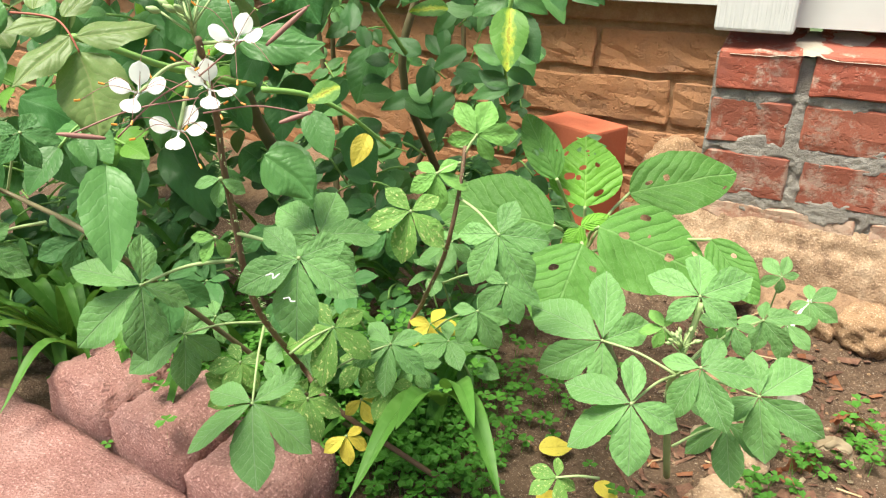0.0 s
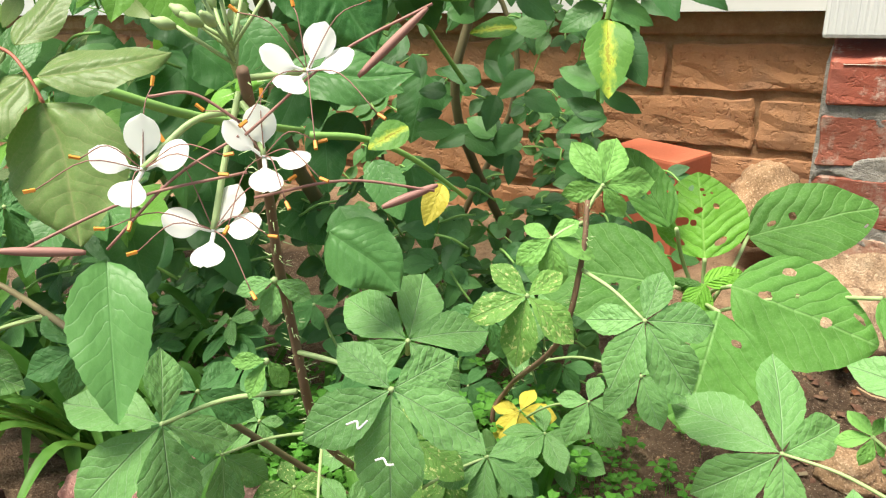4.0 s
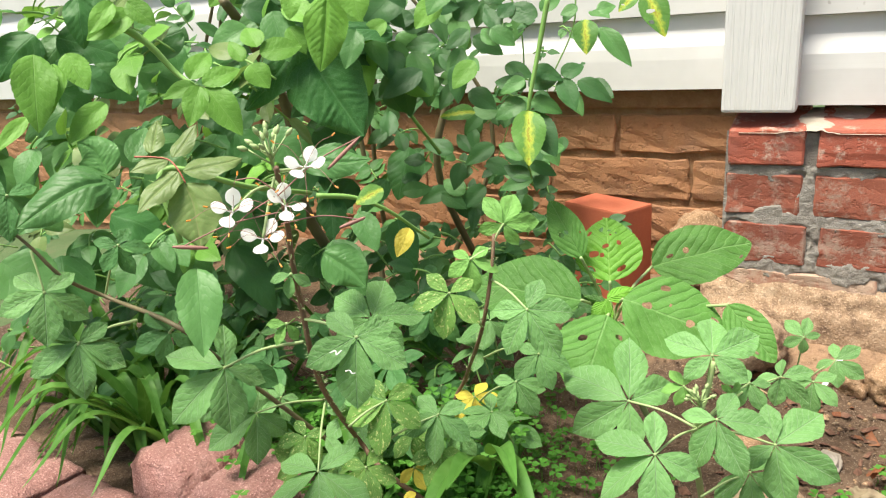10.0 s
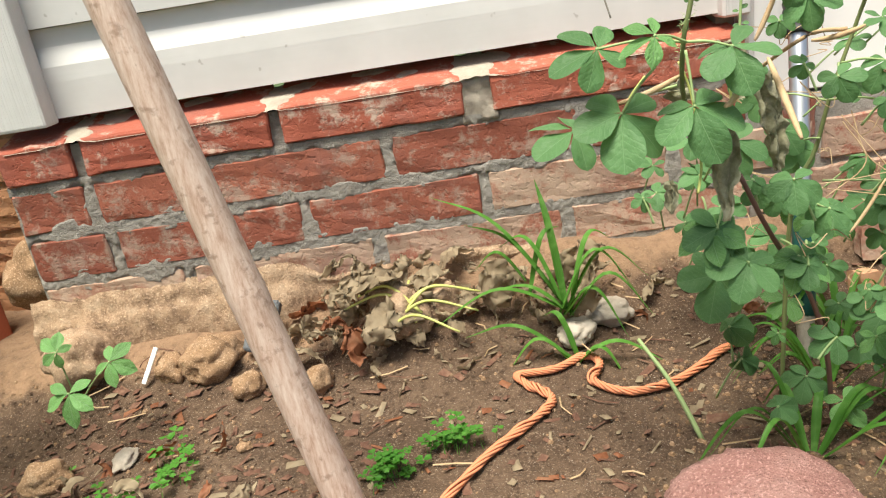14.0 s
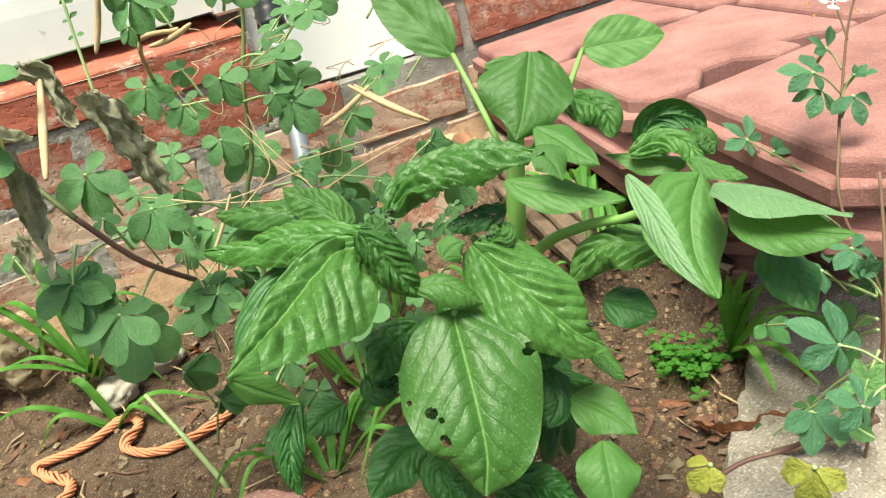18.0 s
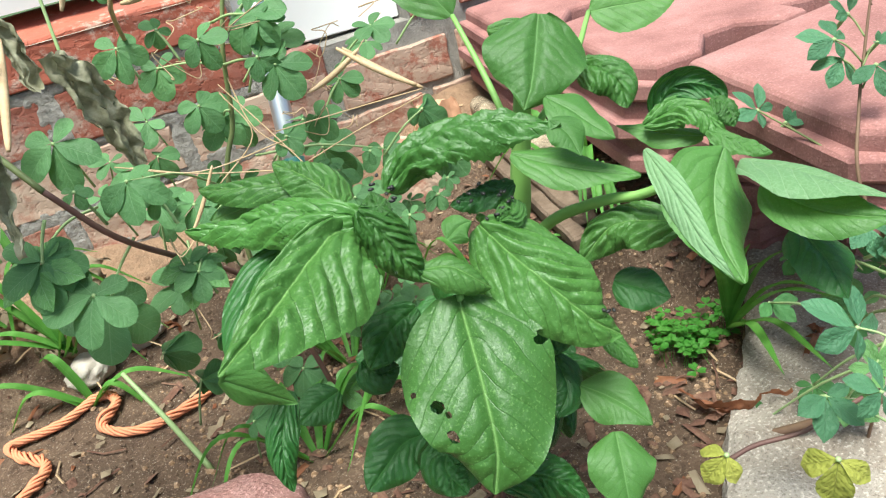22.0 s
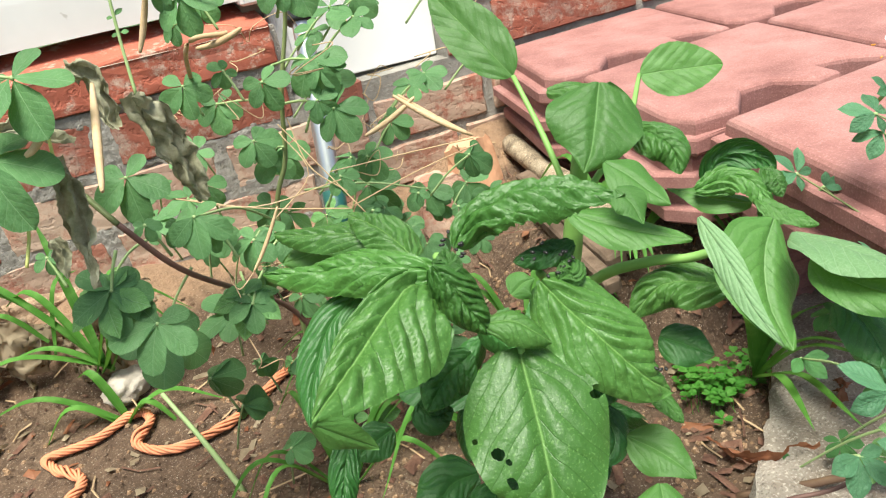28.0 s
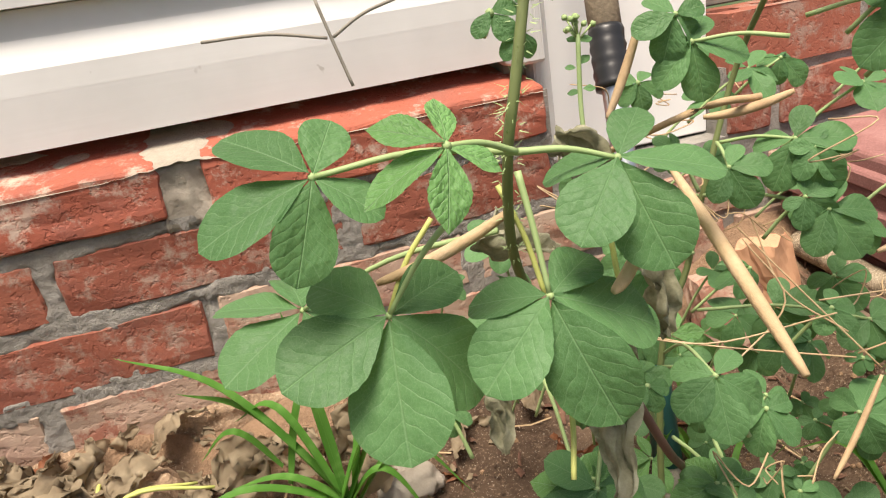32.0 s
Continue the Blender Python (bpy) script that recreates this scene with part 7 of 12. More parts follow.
single(rose, "leaf", (-0.128, -0.349, 0.293), (-0.159, -0.366, 0.288), (0.291, -0.689, 0.664), 0.51, "rose", "rose", 3)
single(rose, "leaf", (-0.105, -0.324, 0.393), (-0.084, -0.339, 0.364), (0.281, -0.753, 0.594), 0.55, "rose", "rose_dark", 2)
single(rose, "leaf", (-0.089, -0.319, 0.390), (-0.053, -0.321, 0.371), (0.264, -0.758, 0.597), 0.50, "rose", "rose_dark")
single(rose, "leaf", (-0.105, -0.324, 0.396), (-0.086, -0.309, 0.405), (0.282, -0.755, 0.592), 0.73, "rose", "rose_dark", 2)
single(rose, "leaf", (-0.131, -0.350, 0.293), (-0.161, -0.347, 0.308), (0.293, -0.688, 0.664), 0.57, "rose", "rose_dark", 2)
single(rose, "leaf", (-0.161, -0.346, 0.455), (-0.150, -0.330, 0.470), (0.355, -0.758, 0.548), 0.70, "rose", "rose_dark")
single(rose, "leaf", (-0.162, -0.346, 0.444), (-0.180, -0.338, 0.467), (0.353, -0.753, 0.556), 0.65, "rose", "rose_dark")
single(rose, "leaf", (-0.126, -0.331, 0.453), (-0.163, -0.337, 0.466), (0.315, -0.774, 0.549), 0.62, "rose", "rose_dark", 2)
single(rose, "leaf", (-0.123, -0.330, 0.458), (-0.109, -0.313, 0.474), (0.314, -0.777, 0.545), 0.62, "rose", "rose", 3)
single(rose, "leaf", (-0.169, -0.350, 0.445), (-0.143, -0.348, 0.430), (0.361, -0.749, 0.556), 0.70, "rose", "rose", 1)
single(rose, "leaf", (-0.164, -0.348, 0.428), (-0.183, -0.340, 0.450), (0.352, -0.744, 0.568), 0.64, "rose", "rose", 3)
single(rose, "leaf", (-0.061, -0.339, 0.440), (-0.026, -0.350, 0.408), (0.251, -0.790, 0.559), 0.39, "rose", "rose", 1)
single(rose, "leaf", (-0.073, -0.343, 0.448), (-0.066, -0.361, 0.420), (0.267, -0.790, 0.553), 0.70, "rose", "rose_yellowed", 1)
single(rose, "leaf", (-0.063, -0.340, 0.455), (-0.047, -0.332, 0.460), (0.257, -0.797, 0.547), 0.78, "rose", "rose", 1)
single(rose, "leaf", (-0.080, -0.345, 0.459), (-0.094, -0.353, 0.454), (0.277, -0.792, 0.544), 0.76, "rose", "rose", 2)
single(rose, "leaf", (-0.000, -0.405, 0.466), (0.020, -0.420, 0.434), (0.208, -0.817, 0.537), 0.58, "rose", "rose_yellowed", holes=3)
single(rose, "leaf", (-0.007, -0.407, 0.466), (-0.019, -0.418, 0.453), (0.217, -0.815, 0.537), 0.65, "rose", "rose_yellowed", holes=2)
single(rose, "leaf", (-0.317, -0.734, 0.448), (-0.296, -0.755, 0.404), (0.708, -0.440, 0.553), 0.51, "rose", "rose_light", 1)
single(rose, "leaf", (-0.332, -0.701, 0.447), (-0.313, -0.702, 0.423), (0.692, -0.462, 0.554), 0.65, "rose", "rose_light", 2)
single(rose, "leaf", (-0.295, -0.703, 0.412), (-0.300, -0.734, 0.393), (0.656, -0.471, 0.589), 0.49, "rose", "rose_light", 3)
single(rose, "leaf", (-0.362, -0.615, 0.475), (-0.378, -0.651, 0.459), (0.665, -0.528, 0.529), 0.57, "rose", "rose_light")
single(rose, "leaf", (-0.370, -0.626, 0.484), (-0.373, -0.651, 0.463), (0.679, -0.517, 0.521), 0.52, "rose", "rose_light")
single(rose, "leaf", (-0.348, -0.630, 0.483), (-0.328, -0.623, 0.465), (0.671, -0.528, 0.521), 0.69, "rose", "rose_light", 2)
single(rose, "leaf", (-0.322, -0.744, 0.408), (-0.322, -0.771, 0.390), (0.693, -0.411, 0.593), 0.34, "rose", "rose_light", 2)
single(rose, "leaf", (-0.340, -0.217, 0.297), (-0.354, -0.247, 0.275), (0.402, -0.655, 0.639), 0.53, "rose", "rose_dark", 3)
single(rose, "leaf", (-0.350, -0.184, 0.357), (-0.318, -0.165, 0.356), (0.411, -0.682, 0.605), 0.66, "rose", "rose", 1)
single(rose, "leaf", (-0.305, -0.269, 0.381), (-0.284, -0.247, 0.392), (0.418, -0.686, 0.595), 0.71, "rose", "rose_dark")
single(rose, "leaf", (-0.335, -0.188, 0.399), (-0.321, -0.161, 0.421), (0.412, -0.701, 0.582), 0.69, "rose", "rose", 3)
single(rose, "leaf", (-0.322, -0.183, 0.236), (-0.355, -0.213, 0.226), (0.367, -0.647, 0.668), 0.57, "rose", "rose_dark", 3)
single(rose, "leaf", (-0.318, -0.268, 0.220), (-0.344, -0.294, 0.211), (0.387, -0.618, 0.684), 0.65, "rose", "rose_dark", 2)
single(rose, "leaf", (-0.300, -0.151, 0.317), (-0.287, -0.169, 0.289), (0.361, -0.691, 0.626), 0.49, "rose", "rose_dark", 1)
single(rose, "leaf", (-0.226, -0.219, 0.344), (-0.260, -0.228, 0.353), (0.338, -0.711, 0.617), 0.68, "rose", "rose", 2)
single(rose, "leaf", (-0.300, -0.255, 0.397), (-0.287, -0.224, 0.424), (0.413, -0.697, 0.586), 0.67, "rose", "rose_dark", 1)
single(rose, "leaf", (-0.379, -0.241, 0.323), (-0.396, -0.263, 0.312), (0.440, -0.645, 0.625), 0.69, "rose", "rose_dark", 2)
single(rose, "leaf", (-0.243, -0.259, 0.234), (-0.239, -0.280, 0.212), (0.339, -0.649, 0.681), 0.49, "rose", "rose_dark")
single(rose, "leaf", (-0.197, -0.157, 0.203), (-0.197, -0.181, 0.180), (0.275, -0.672, 0.687), 0.67, "rose", "rose_dark", 2)
single(rose, "leaf", (-0.333, -0.168, 0.376), (-0.320, -0.142, 0.398), (0.399, -0.698, 0.595), 0.59, "rose", "rose")
single(rose, "leaf", (-0.266, -0.182, 0.210), (-0.299, -0.197, 0.212), (0.327, -0.653, 0.684), 0.60, "rose", "rose_dark", 3)
single(rose, "leaf", (-0.186, -0.168, 0.300), (-0.213, -0.172, 0.307), (0.286, -0.713, 0.640), 0.67, "rose", "rose_dark", 3)
single(rose, "leaf", (-0.258, -0.197, 0.279), (-0.221, -0.190, 0.267), (0.340, -0.679, 0.651), 0.68, "rose", "rose_dark", 2)
single(rose, "leaf", (-0.263, -0.118, 0.395), (-0.225, -0.111, 0.381), (0.341, -0.737, 0.583), 0.61, "rose", "rose_dark", 2)
single(rose, "leaf", (-0.260, -0.200, 0.342), (-0.272, -0.223, 0.323), (0.355, -0.703, 0.616), 0.64, "rose", "rose_dark", 3)
single(rose, "leaf", (-0.330, -0.290, 0.256), (-0.300, -0.266, 0.259), (0.411, -0.621, 0.668), 0.65, "rose", "rose", 2)
single(rose, "leaf", (-0.309, -0.261, 0.374), (-0.334, -0.286, 0.363), (0.416, -0.684, 0.599), 0.62, "rose", "rose_dark", 1)
single(rose, "leaf", (-0.299, -0.205, 0.231), (-0.275, -0.215, 0.207), (0.359, -0.646, 0.674), 0.66, "rose", "rose_dark", 2)
single(rose, "leaf", (-0.355, -0.189, 0.381), (-0.384, -0.202, 0.387), (0.421, -0.688, 0.592), 0.73, "rose", "rose_dark", 2)
single(rose, "leaf", (-0.315, -0.220, 0.239), (-0.279, -0.216, 0.222), (0.375, -0.640, 0.671), 0.62, "rose", "rose", 2)
single(rose, "leaf", (-0.262, -0.256, 0.289), (-0.260, -0.281, 0.262), (0.363, -0.667, 0.650), 0.56, "rose", "rose_dark")
single(rose, "leaf", (-0.287, -0.208, 0.237), (-0.319, -0.204, 0.258), (0.354, -0.651, 0.672), 0.69, "rose", "rose", 1)
single(rose, "leaf", (-0.401, -0.205, 0.311), (-0.414, -0.179, 0.347), (0.437, -0.644, 0.628), 0.57, "rose", "rose_dark")
single(rose, "leaf", (-0.186, -0.234, 0.223), (-0.160, -0.239, 0.207), (0.289, -0.667, 0.687), 0.68, "rose", "rose", 1)
single(rose, "leaf", (-0.212, -0.152, 0.216), (-0.239, -0.153, 0.227), (0.285, -0.675, 0.680), 0.57, "rose", "rose_dark", 1)
single(rose, "leaf", (-0.257, -0.173, 0.297), (-0.286, -0.203, 0.280), (0.336, -0.692, 0.639), 0.61, "rose", "rose_dark", 3)
single(rose, "leaf", (-0.245, -0.120, 0.387), (-0.232, -0.135, 0.362), (0.328, -0.739, 0.588), 0.51, "rose", "rose_dark", 2)
single(rose, "leaf", (-0.203, -0.159, 0.238), (-0.198, -0.137, 0.258), (0.285, -0.685, 0.670), 0.66, "rose", "rose_dark", 2)
single(rose, "leaf", (-0.318, -0.249, 0.288), (-0.344, -0.260, 0.292), (0.398, -0.650, 0.647), 0.72, "rose", "rose_dark", 1)
single(rose, "leaf", (-0.382, -0.219, 0.398), (-0.405, -0.235, 0.396), (0.451, -0.676, 0.583), 0.67, "rose", "rose_dark", 2)
single(rose, "leaf", (-0.335, -0.247, 0.395), (-0.350, -0.271, 0.378), (0.433, -0.685, 0.586), 0.59, "rose", "rose_dark", 3)
single(rose, "leaf", (-0.326, -0.284, 0.306), (-0.343, -0.268, 0.332), (0.419, -0.644, 0.640), 0.51, "rose", "rose_dark", 3)
single(rose, "leaf", (-0.266, -0.187, 0.245), (-0.286, -0.218, 0.223), (0.336, -0.665, 0.667), 0.61, "rose", "rose_dark", 3)
single(rose, "leaf", (-0.211, -0.223, 0.347), (-0.185, -0.205, 0.354), (0.328, -0.716, 0.616), 0.61, "rose", "rose_dark")
single(rose, "leaf", (-0.218, -0.184, 0.360), (-0.197, -0.188, 0.343), (0.324, -0.726, 0.606), 0.70, "rose", "rose", 2)
single(rose, "leaf", (-0.374, -0.214, 0.263), (-0.346, -0.184, 0.274), (0.414, -0.633, 0.655), 0.65, "rose", "rose_dark")
single(rose, "leaf", (-0.213, -0.232, 0.301), (-0.182, -0.234, 0.283), (0.324, -0.694, 0.644), 0.56, "rose", "rose_dark")
single(rose, "leaf", (-0.295, -0.166, 0.286), (-0.321, -0.156, 0.311), (0.356, -0.678, 0.643), 0.56, "rose", "rose_dark")
single(rose, "leaf", (-0.218, -0.165, 0.267), (-0.207, -0.132, 0.297), (0.302, -0.692, 0.656), 0.65, "rose", "rose_dark", 1)
single(rose, "leaf", (-0.343, -0.268, 0.263), (-0.324, -0.248, 0.271), (0.413, -0.627, 0.661), 0.65, "rose", "rose_dark", 1)
single(rose, "leaf", (-0.203, -0.112, 0.264), (-0.238, -0.134, 0.255), (0.278, -0.704, 0.653), 0.61, "rose", "rose", 3)
single(rose, "leaf", (-0.186, -0.191, 0.296), (-0.158, -0.175, 0.301), (0.291, -0.708, 0.643), 0.76, "rose", "rose", 1)
single(rose, "leaf", (-0.309, -0.191, 0.289), (-0.352, -0.197, 0.308), (0.374, -0.669, 0.643), 0.56, "rose", "rose_dark", 1)
single(rose, "leaf", (-0.553, -0.372, 0.311), (-0.517, -0.410, 0.248), (0.570, -0.527, 0.631), 0.64, "broad", "broad")
single(rose, "leaf", (-0.434, -0.436, 0.388), (-0.423, -0.470, 0.345), (0.569, -0.569, 0.594), 0.67, "broad", "rose_dark", 3)
single(rose, "leaf", (-0.355, -0.364, 0.336), (-0.385, -0.416, 0.307), (0.477, -0.617, 0.626), 0.60, "broad", "broad", 1)
single(rose, "leaf", (-0.407, -0.393, 0.345), (-0.359, -0.384, 0.313), (0.522, -0.586, 0.620), 0.73, "broad", "broad", 1)
single(rose, "leaf", (-0.350, -0.233, 0.302), (-0.343, -0.281, 0.248), (0.415, -0.649, 0.637), 0.68, "broad", "broad")
single(rose, "leaf", (-0.456, -0.349, 0.259), (-0.482, -0.403, 0.233), (0.502, -0.556, 0.663), 0.80, "broad", "rose_dark")
single(rose, "leaf", (-0.308, -0.352, 0.286), (-0.322, -0.389, 0.260), (0.427, -0.620, 0.658), 0.58, "broad", "broad", 1)
single(rose, "leaf", (-0.554, -0.386, 0.284), (-0.550, -0.424, 0.249), (0.567, -0.512, 0.646), 0.57, "broad", "broad", 1)
single(rose, "leaf", (-0.452, -0.444, 0.410), (-0.463, -0.482, 0.384), (0.589, -0.564, 0.579), 0.79, "broad", "broad", 1)
single(rose, "leaf", (-0.412, -0.410, 0.272), (-0.380, -0.421, 0.239), (0.507, -0.550, 0.664), 0.59, "broad", "broad")
single(rose, "leaf", (-0.371, -0.379, 0.266), (-0.351, -0.407, 0.228), (0.471, -0.577, 0.667), 0.69, "broad", "broad", 3)
single(rose, "leaf", (-0.443, -0.374, 0.329), (-0.424, -0.406, 0.284), (0.527, -0.574, 0.626), 0.65, "broad", "broad", 1)
single(rose, "leaf", (-0.405, -0.271, 0.350), (-0.410, -0.328, 0.295), (0.472, -0.635, 0.611), 0.57, "broad", "rose_dark", 3)
single(rose, "leaf", (-0.358, -0.421, 0.321), (-0.357, -0.466, 0.280), (0.498, -0.586, 0.639), 0.58, "broad", "broad", 3)
single(rose, "leaf", (-0.357, -0.352, 0.283), (-0.366, -0.393, 0.252), (0.457, -0.600, 0.656), 0.73, "broad", "rose_dark")
single(rose, "leaf", (-0.520, -0.424, 0.307), (-0.551, -0.483, 0.287), (0.575, -0.513, 0.637), 0.72, "broad", "rose_dark", 3)
single(rose, "leaf", (-0.432, -0.475, 0.336), (-0.443, -0.530, 0.300), (0.567, -0.532, 0.629), 0.60, "broad", "broad", 3)
single(rose, "leaf", (-0.356, -0.416, 0.348), (-0.311, -0.401, 0.326), (0.503, -0.600, 0.622), 0.59, "broad", "rose_dark", 3)
single(rose, "leaf", (-0.529, -0.360, 0.262), (-0.494, -0.408, 0.195), (0.540, -0.526, 0.657), 0.61, "broad", "broad", 1)
single(rose, "leaf", (-0.441, -0.369, 0.198), (-0.377, -0.357, 0.163), (0.483, -0.532, 0.696), 0.68, "broad", "broad")
single(rose, "leaf", (-0.529, -0.374, 0.384), (-0.488, -0.399, 0.319), (0.584, -0.556, 0.591), 0.69, "broad", "broad", 3)
single(rose, "leaf", (-0.503, -0.420, 0.343), (-0.450, -0.410, 0.303), (0.579, -0.533, 0.618), 0.61, "broad", "rose_dark", 1)
single(rose, "leaf", (-0.414, -0.239, 0.410), (-0.448, -0.306, 0.360), (0.480, -0.662, 0.576), 0.63, "broad", "broad", 3)
single(rose, "leaf", (-0.515, -0.350, 0.309), (-0.488, -0.395, 0.247), (0.546, -0.550, 0.632), 0.65, "broad", "broad", 3)
single(rose, "leaf", (-0.447, -0.465, 0.302), (-0.389, -0.441, 0.270), (0.558, -0.519, 0.648), 0.61, "broad", "broad", 1)
single(rose, "leaf", (-0.539, -0.382, 0.245), (-0.471, -0.375, 0.194), (0.547, -0.507, 0.666), 0.77, "broad", "broad", 3)
single(rose, "leaf", (-0.412, -0.468, 0.300), (-0.363, -0.455, 0.269), (0.541, -0.531, 0.652), 0.78, "broad", "broad", 1)
single(rose, "leaf", (-0.382, -0.371, 0.316), (-0.364, -0.395, 0.280), (0.489, -0.596, 0.637), 0.56, "broad", "rose_dark", 3)
single(rose, "leaf", (-0.330, -0.393, 0.407), (-0.359, -0.446, 0.374), (0.495, -0.645, 0.582), 0.57, "broad", "rose_dark")
single(rose, "leaf", (-0.323, -0.315, 0.228), (-0.285, -0.353, 0.171), (0.408, -0.604, 0.685), 0.52, "broad", "broad", 1)
single(rose, "leaf", (-0.532, -0.410, 0.385), (-0.481, -0.393, 0.348), (0.600, -0.538, 0.592), 0.72, "broad", "rose_dark")
single(rose, "leaf", (-0.383, -0.350, 0.357), (-0.351, -0.385, 0.296), (0.493, -0.619, 0.611), 0.53, "broad", "broad", 3)
single(rose, "leaf", (-0.456, -0.441, 0.250), (-0.425, -0.467, 0.206), (0.533, -0.510, 0.675), 0.73, "broad", "broad", 1)
single(rose, "leaf", (-0.332, -0.354, 0.392), (-0.311, -0.377, 0.349), (0.474, -0.652, 0.591), 0.53, "broad", "rose_dark", 3)
single(rose, "leaf", (-0.485, -0.416, 0.422), (-0.445, -0.397, 0.398), (0.595, -0.567, 0.570), 0.61, "broad", "broad", 1)
single(rose, "leaf", (-0.424, -0.387, 0.339), (-0.427, -0.424, 0.307), (0.526, -0.579, 0.623), 0.61, "broad", "broad")
single(rose, "leaf", (-0.424, -0.462, 0.353), (-0.381, -0.453, 0.321), (0.563, -0.549, 0.618), 0.78, "broad", "broad")
single(rose, "leaf", (-0.391, -0.265, 0.350), (-0.455, -0.326, 0.333), (0.462, -0.643, 0.611), 0.81, "broad", "rose_dark")
single(rose, "leaf", (-0.389, -0.371, 0.417), (-0.338, -0.386, 0.354), (0.524, -0.629, 0.574), 0.53, "broad", "rose_dark")
single(rose, "leaf", (-0.365, -0.387, 0.423), (-0.326, -0.367, 0.409), (0.519, -0.636, 0.571), 0.58, "broad", "broad")
single(rose, "leaf", (-0.560, -0.520, 0.234), (-0.491, -0.506, 0.182), (0.599, -0.424, 0.679), 0.73, "broad", "broad", 3)
single(rose, "leaf", (-0.560, -0.677, 0.438), (-0.539, -0.716, 0.385), (0.744, -0.364, 0.560), 0.62, "broad", "rose")
single(rose, "leaf", (-0.575, -0.541, 0.356), (-0.546, -0.580, 0.296), (0.659, -0.438, 0.611), 0.70, "broad", "rose", 3)
single(rose, "leaf", (-0.601, -0.553, 0.468), (-0.605, -0.601, 0.434), (0.713, -0.447, 0.540), 0.77, "broad", "broad", 1)
single(rose, "leaf", (-0.576, -0.411, 0.352), (-0.583, -0.484, 0.298), (0.607, -0.511, 0.609), 0.75, "broad", "broad")
single(rose, "leaf", (-0.691, -0.601, 0.293), (-0.692, -0.640, 0.273), (0.685, -0.345, 0.641), 0.83, "broad", "broad")
single(rose, "leaf", (-0.479, -0.590, 0.291), (-0.433, -0.559, 0.268), (0.618, -0.426, 0.660), 0.70, "broad", "broad", 1)
single(rose, "leaf", (-0.621, -0.649, 0.468), (-0.618, -0.704, 0.425), (0.757, -0.368, 0.540), 0.71, "broad", "rose")
single(rose, "leaf", (-0.619, -0.354, 0.455), (-0.618, -0.425, 0.383), (0.631, -0.548, 0.549), 0.53, "broad", "broad")
single(rose, "leaf", (-0.613, -0.637, 0.239), (-0.566, -0.627, 0.198), (0.654, -0.332, 0.679), 0.78, "broad", "broad", 3)
single(rose, "leaf", (-0.608, -0.400, 0.364), (-0.598, -0.435, 0.325), (0.618, -0.507, 0.601), 0.62, "broad", "broad")
single(rose, "leaf", (-0.568, -0.343, 0.437), (-0.514, -0.317, 0.406), (0.602, -0.569, 0.560), 0.73, "broad", "broad", 3)
single(rose, "leaf", (-0.636, -0.518, 0.309), (-0.627, -0.566, 0.268), (0.651, -0.419, 0.634), 0.73, "broad", "broad", 3)
single(rose, "leaf", (-0.560, -0.563, 0.410), (-0.533, -0.546, 0.390), (0.684, -0.444, 0.579), 0.80, "broad", "broad", 1)
single(rose, "leaf", (-0.610, -0.636, 0.306), (-0.623, -0.690, 0.291), (0.683, -0.349, 0.642), 0.95, "broad", "broad", 3)
single(rose, "leaf", (-0.532, -0.549, 0.446), (-0.539, -0.584, 0.425), (0.683, -0.475, 0.554), 0.68, "broad", "broad")
single(rose, "leaf", (-0.711, -0.538, 0.279), (-0.670, -0.527, 0.243), (0.666, -0.376, 0.645), 0.77, "broad", "rose", 3)
single(rose, "leaf", (-0.690, -0.444, 0.386), (-0.722, -0.520, 0.363), (0.666, -0.459, 0.587), 0.76, "broad", "rose", 1)
single(rose, "leaf", (-0.428, -0.487, 0.232), (-0.366, -0.496, 0.178), (0.530, -0.490, 0.692), 0.50, "broad", "rose_dark", 1)
single(rose, "leaf", (-0.521, -0.551, 0.499), (-0.503, -0.567, 0.458), (0.700, -0.492, 0.517), 0.64, "broad", "broad", 1)
single(rose, "leaf", (-0.584, -0.528, 0.463), (-0.588, -0.566, 0.434), (0.696, -0.469, 0.544), 0.79, "broad", "rose")
single(rose, "leaf", (-0.612, -0.614, 0.382), (-0.613, -0.655, 0.357), (0.708, -0.381, 0.595), 0.84, "broad", "broad")
single(rose, "leaf", (-0.540, -0.613, 0.249), (-0.497, -0.646, 0.191), (0.630, -0.375, 0.680), 0.74, "broad", "broad", 1)
single(rose, "leaf", (-0.722, -0.604, 0.415), (-0.677, -0.612, 0.353), (0.738, -0.356, 0.572), 0.83, "broad", "broad")
single(rose, "leaf", (-0.544, -0.673, 0.379), (-0.526, -0.693, 0.346), (0.712, -0.361, 0.602), 0.58, "broad", "rose", 1)
single(rose, "leaf", (-0.435, -0.480, 0.275), (-0.460, -0.514, 0.269), (0.548, -0.506, 0.666), 0.55, "broad", "rose", 1)
single(rose, "leaf", (-0.484, -0.488, 0.333), (-0.496, -0.539, 0.303), (0.595, -0.501, 0.628), 0.70, "broad", "rose", 1)
single(rose, "leaf", (-0.659, -0.378, 0.410), (-0.621, -0.348, 0.394), (0.640, -0.510, 0.574), 0.63, "broad", "rose_dark")
single(rose, "leaf", (-0.514, -0.515, 0.258), (-0.469, -0.539, 0.201), (0.589, -0.450, 0.671), 0.51, "broad", "broad")
single(rose, "leaf", (-0.652, -0.641, 0.385), (-0.610, -0.602, 0.358), (0.726, -0.348, 0.593), 0.87, "broad", "rose", 1)
single(rose, "leaf", (-0.696, -0.429, 0.474), (-0.642, -0.406, 0.425), (0.690, -0.484, 0.539), 0.75, "broad", "rose", 1)
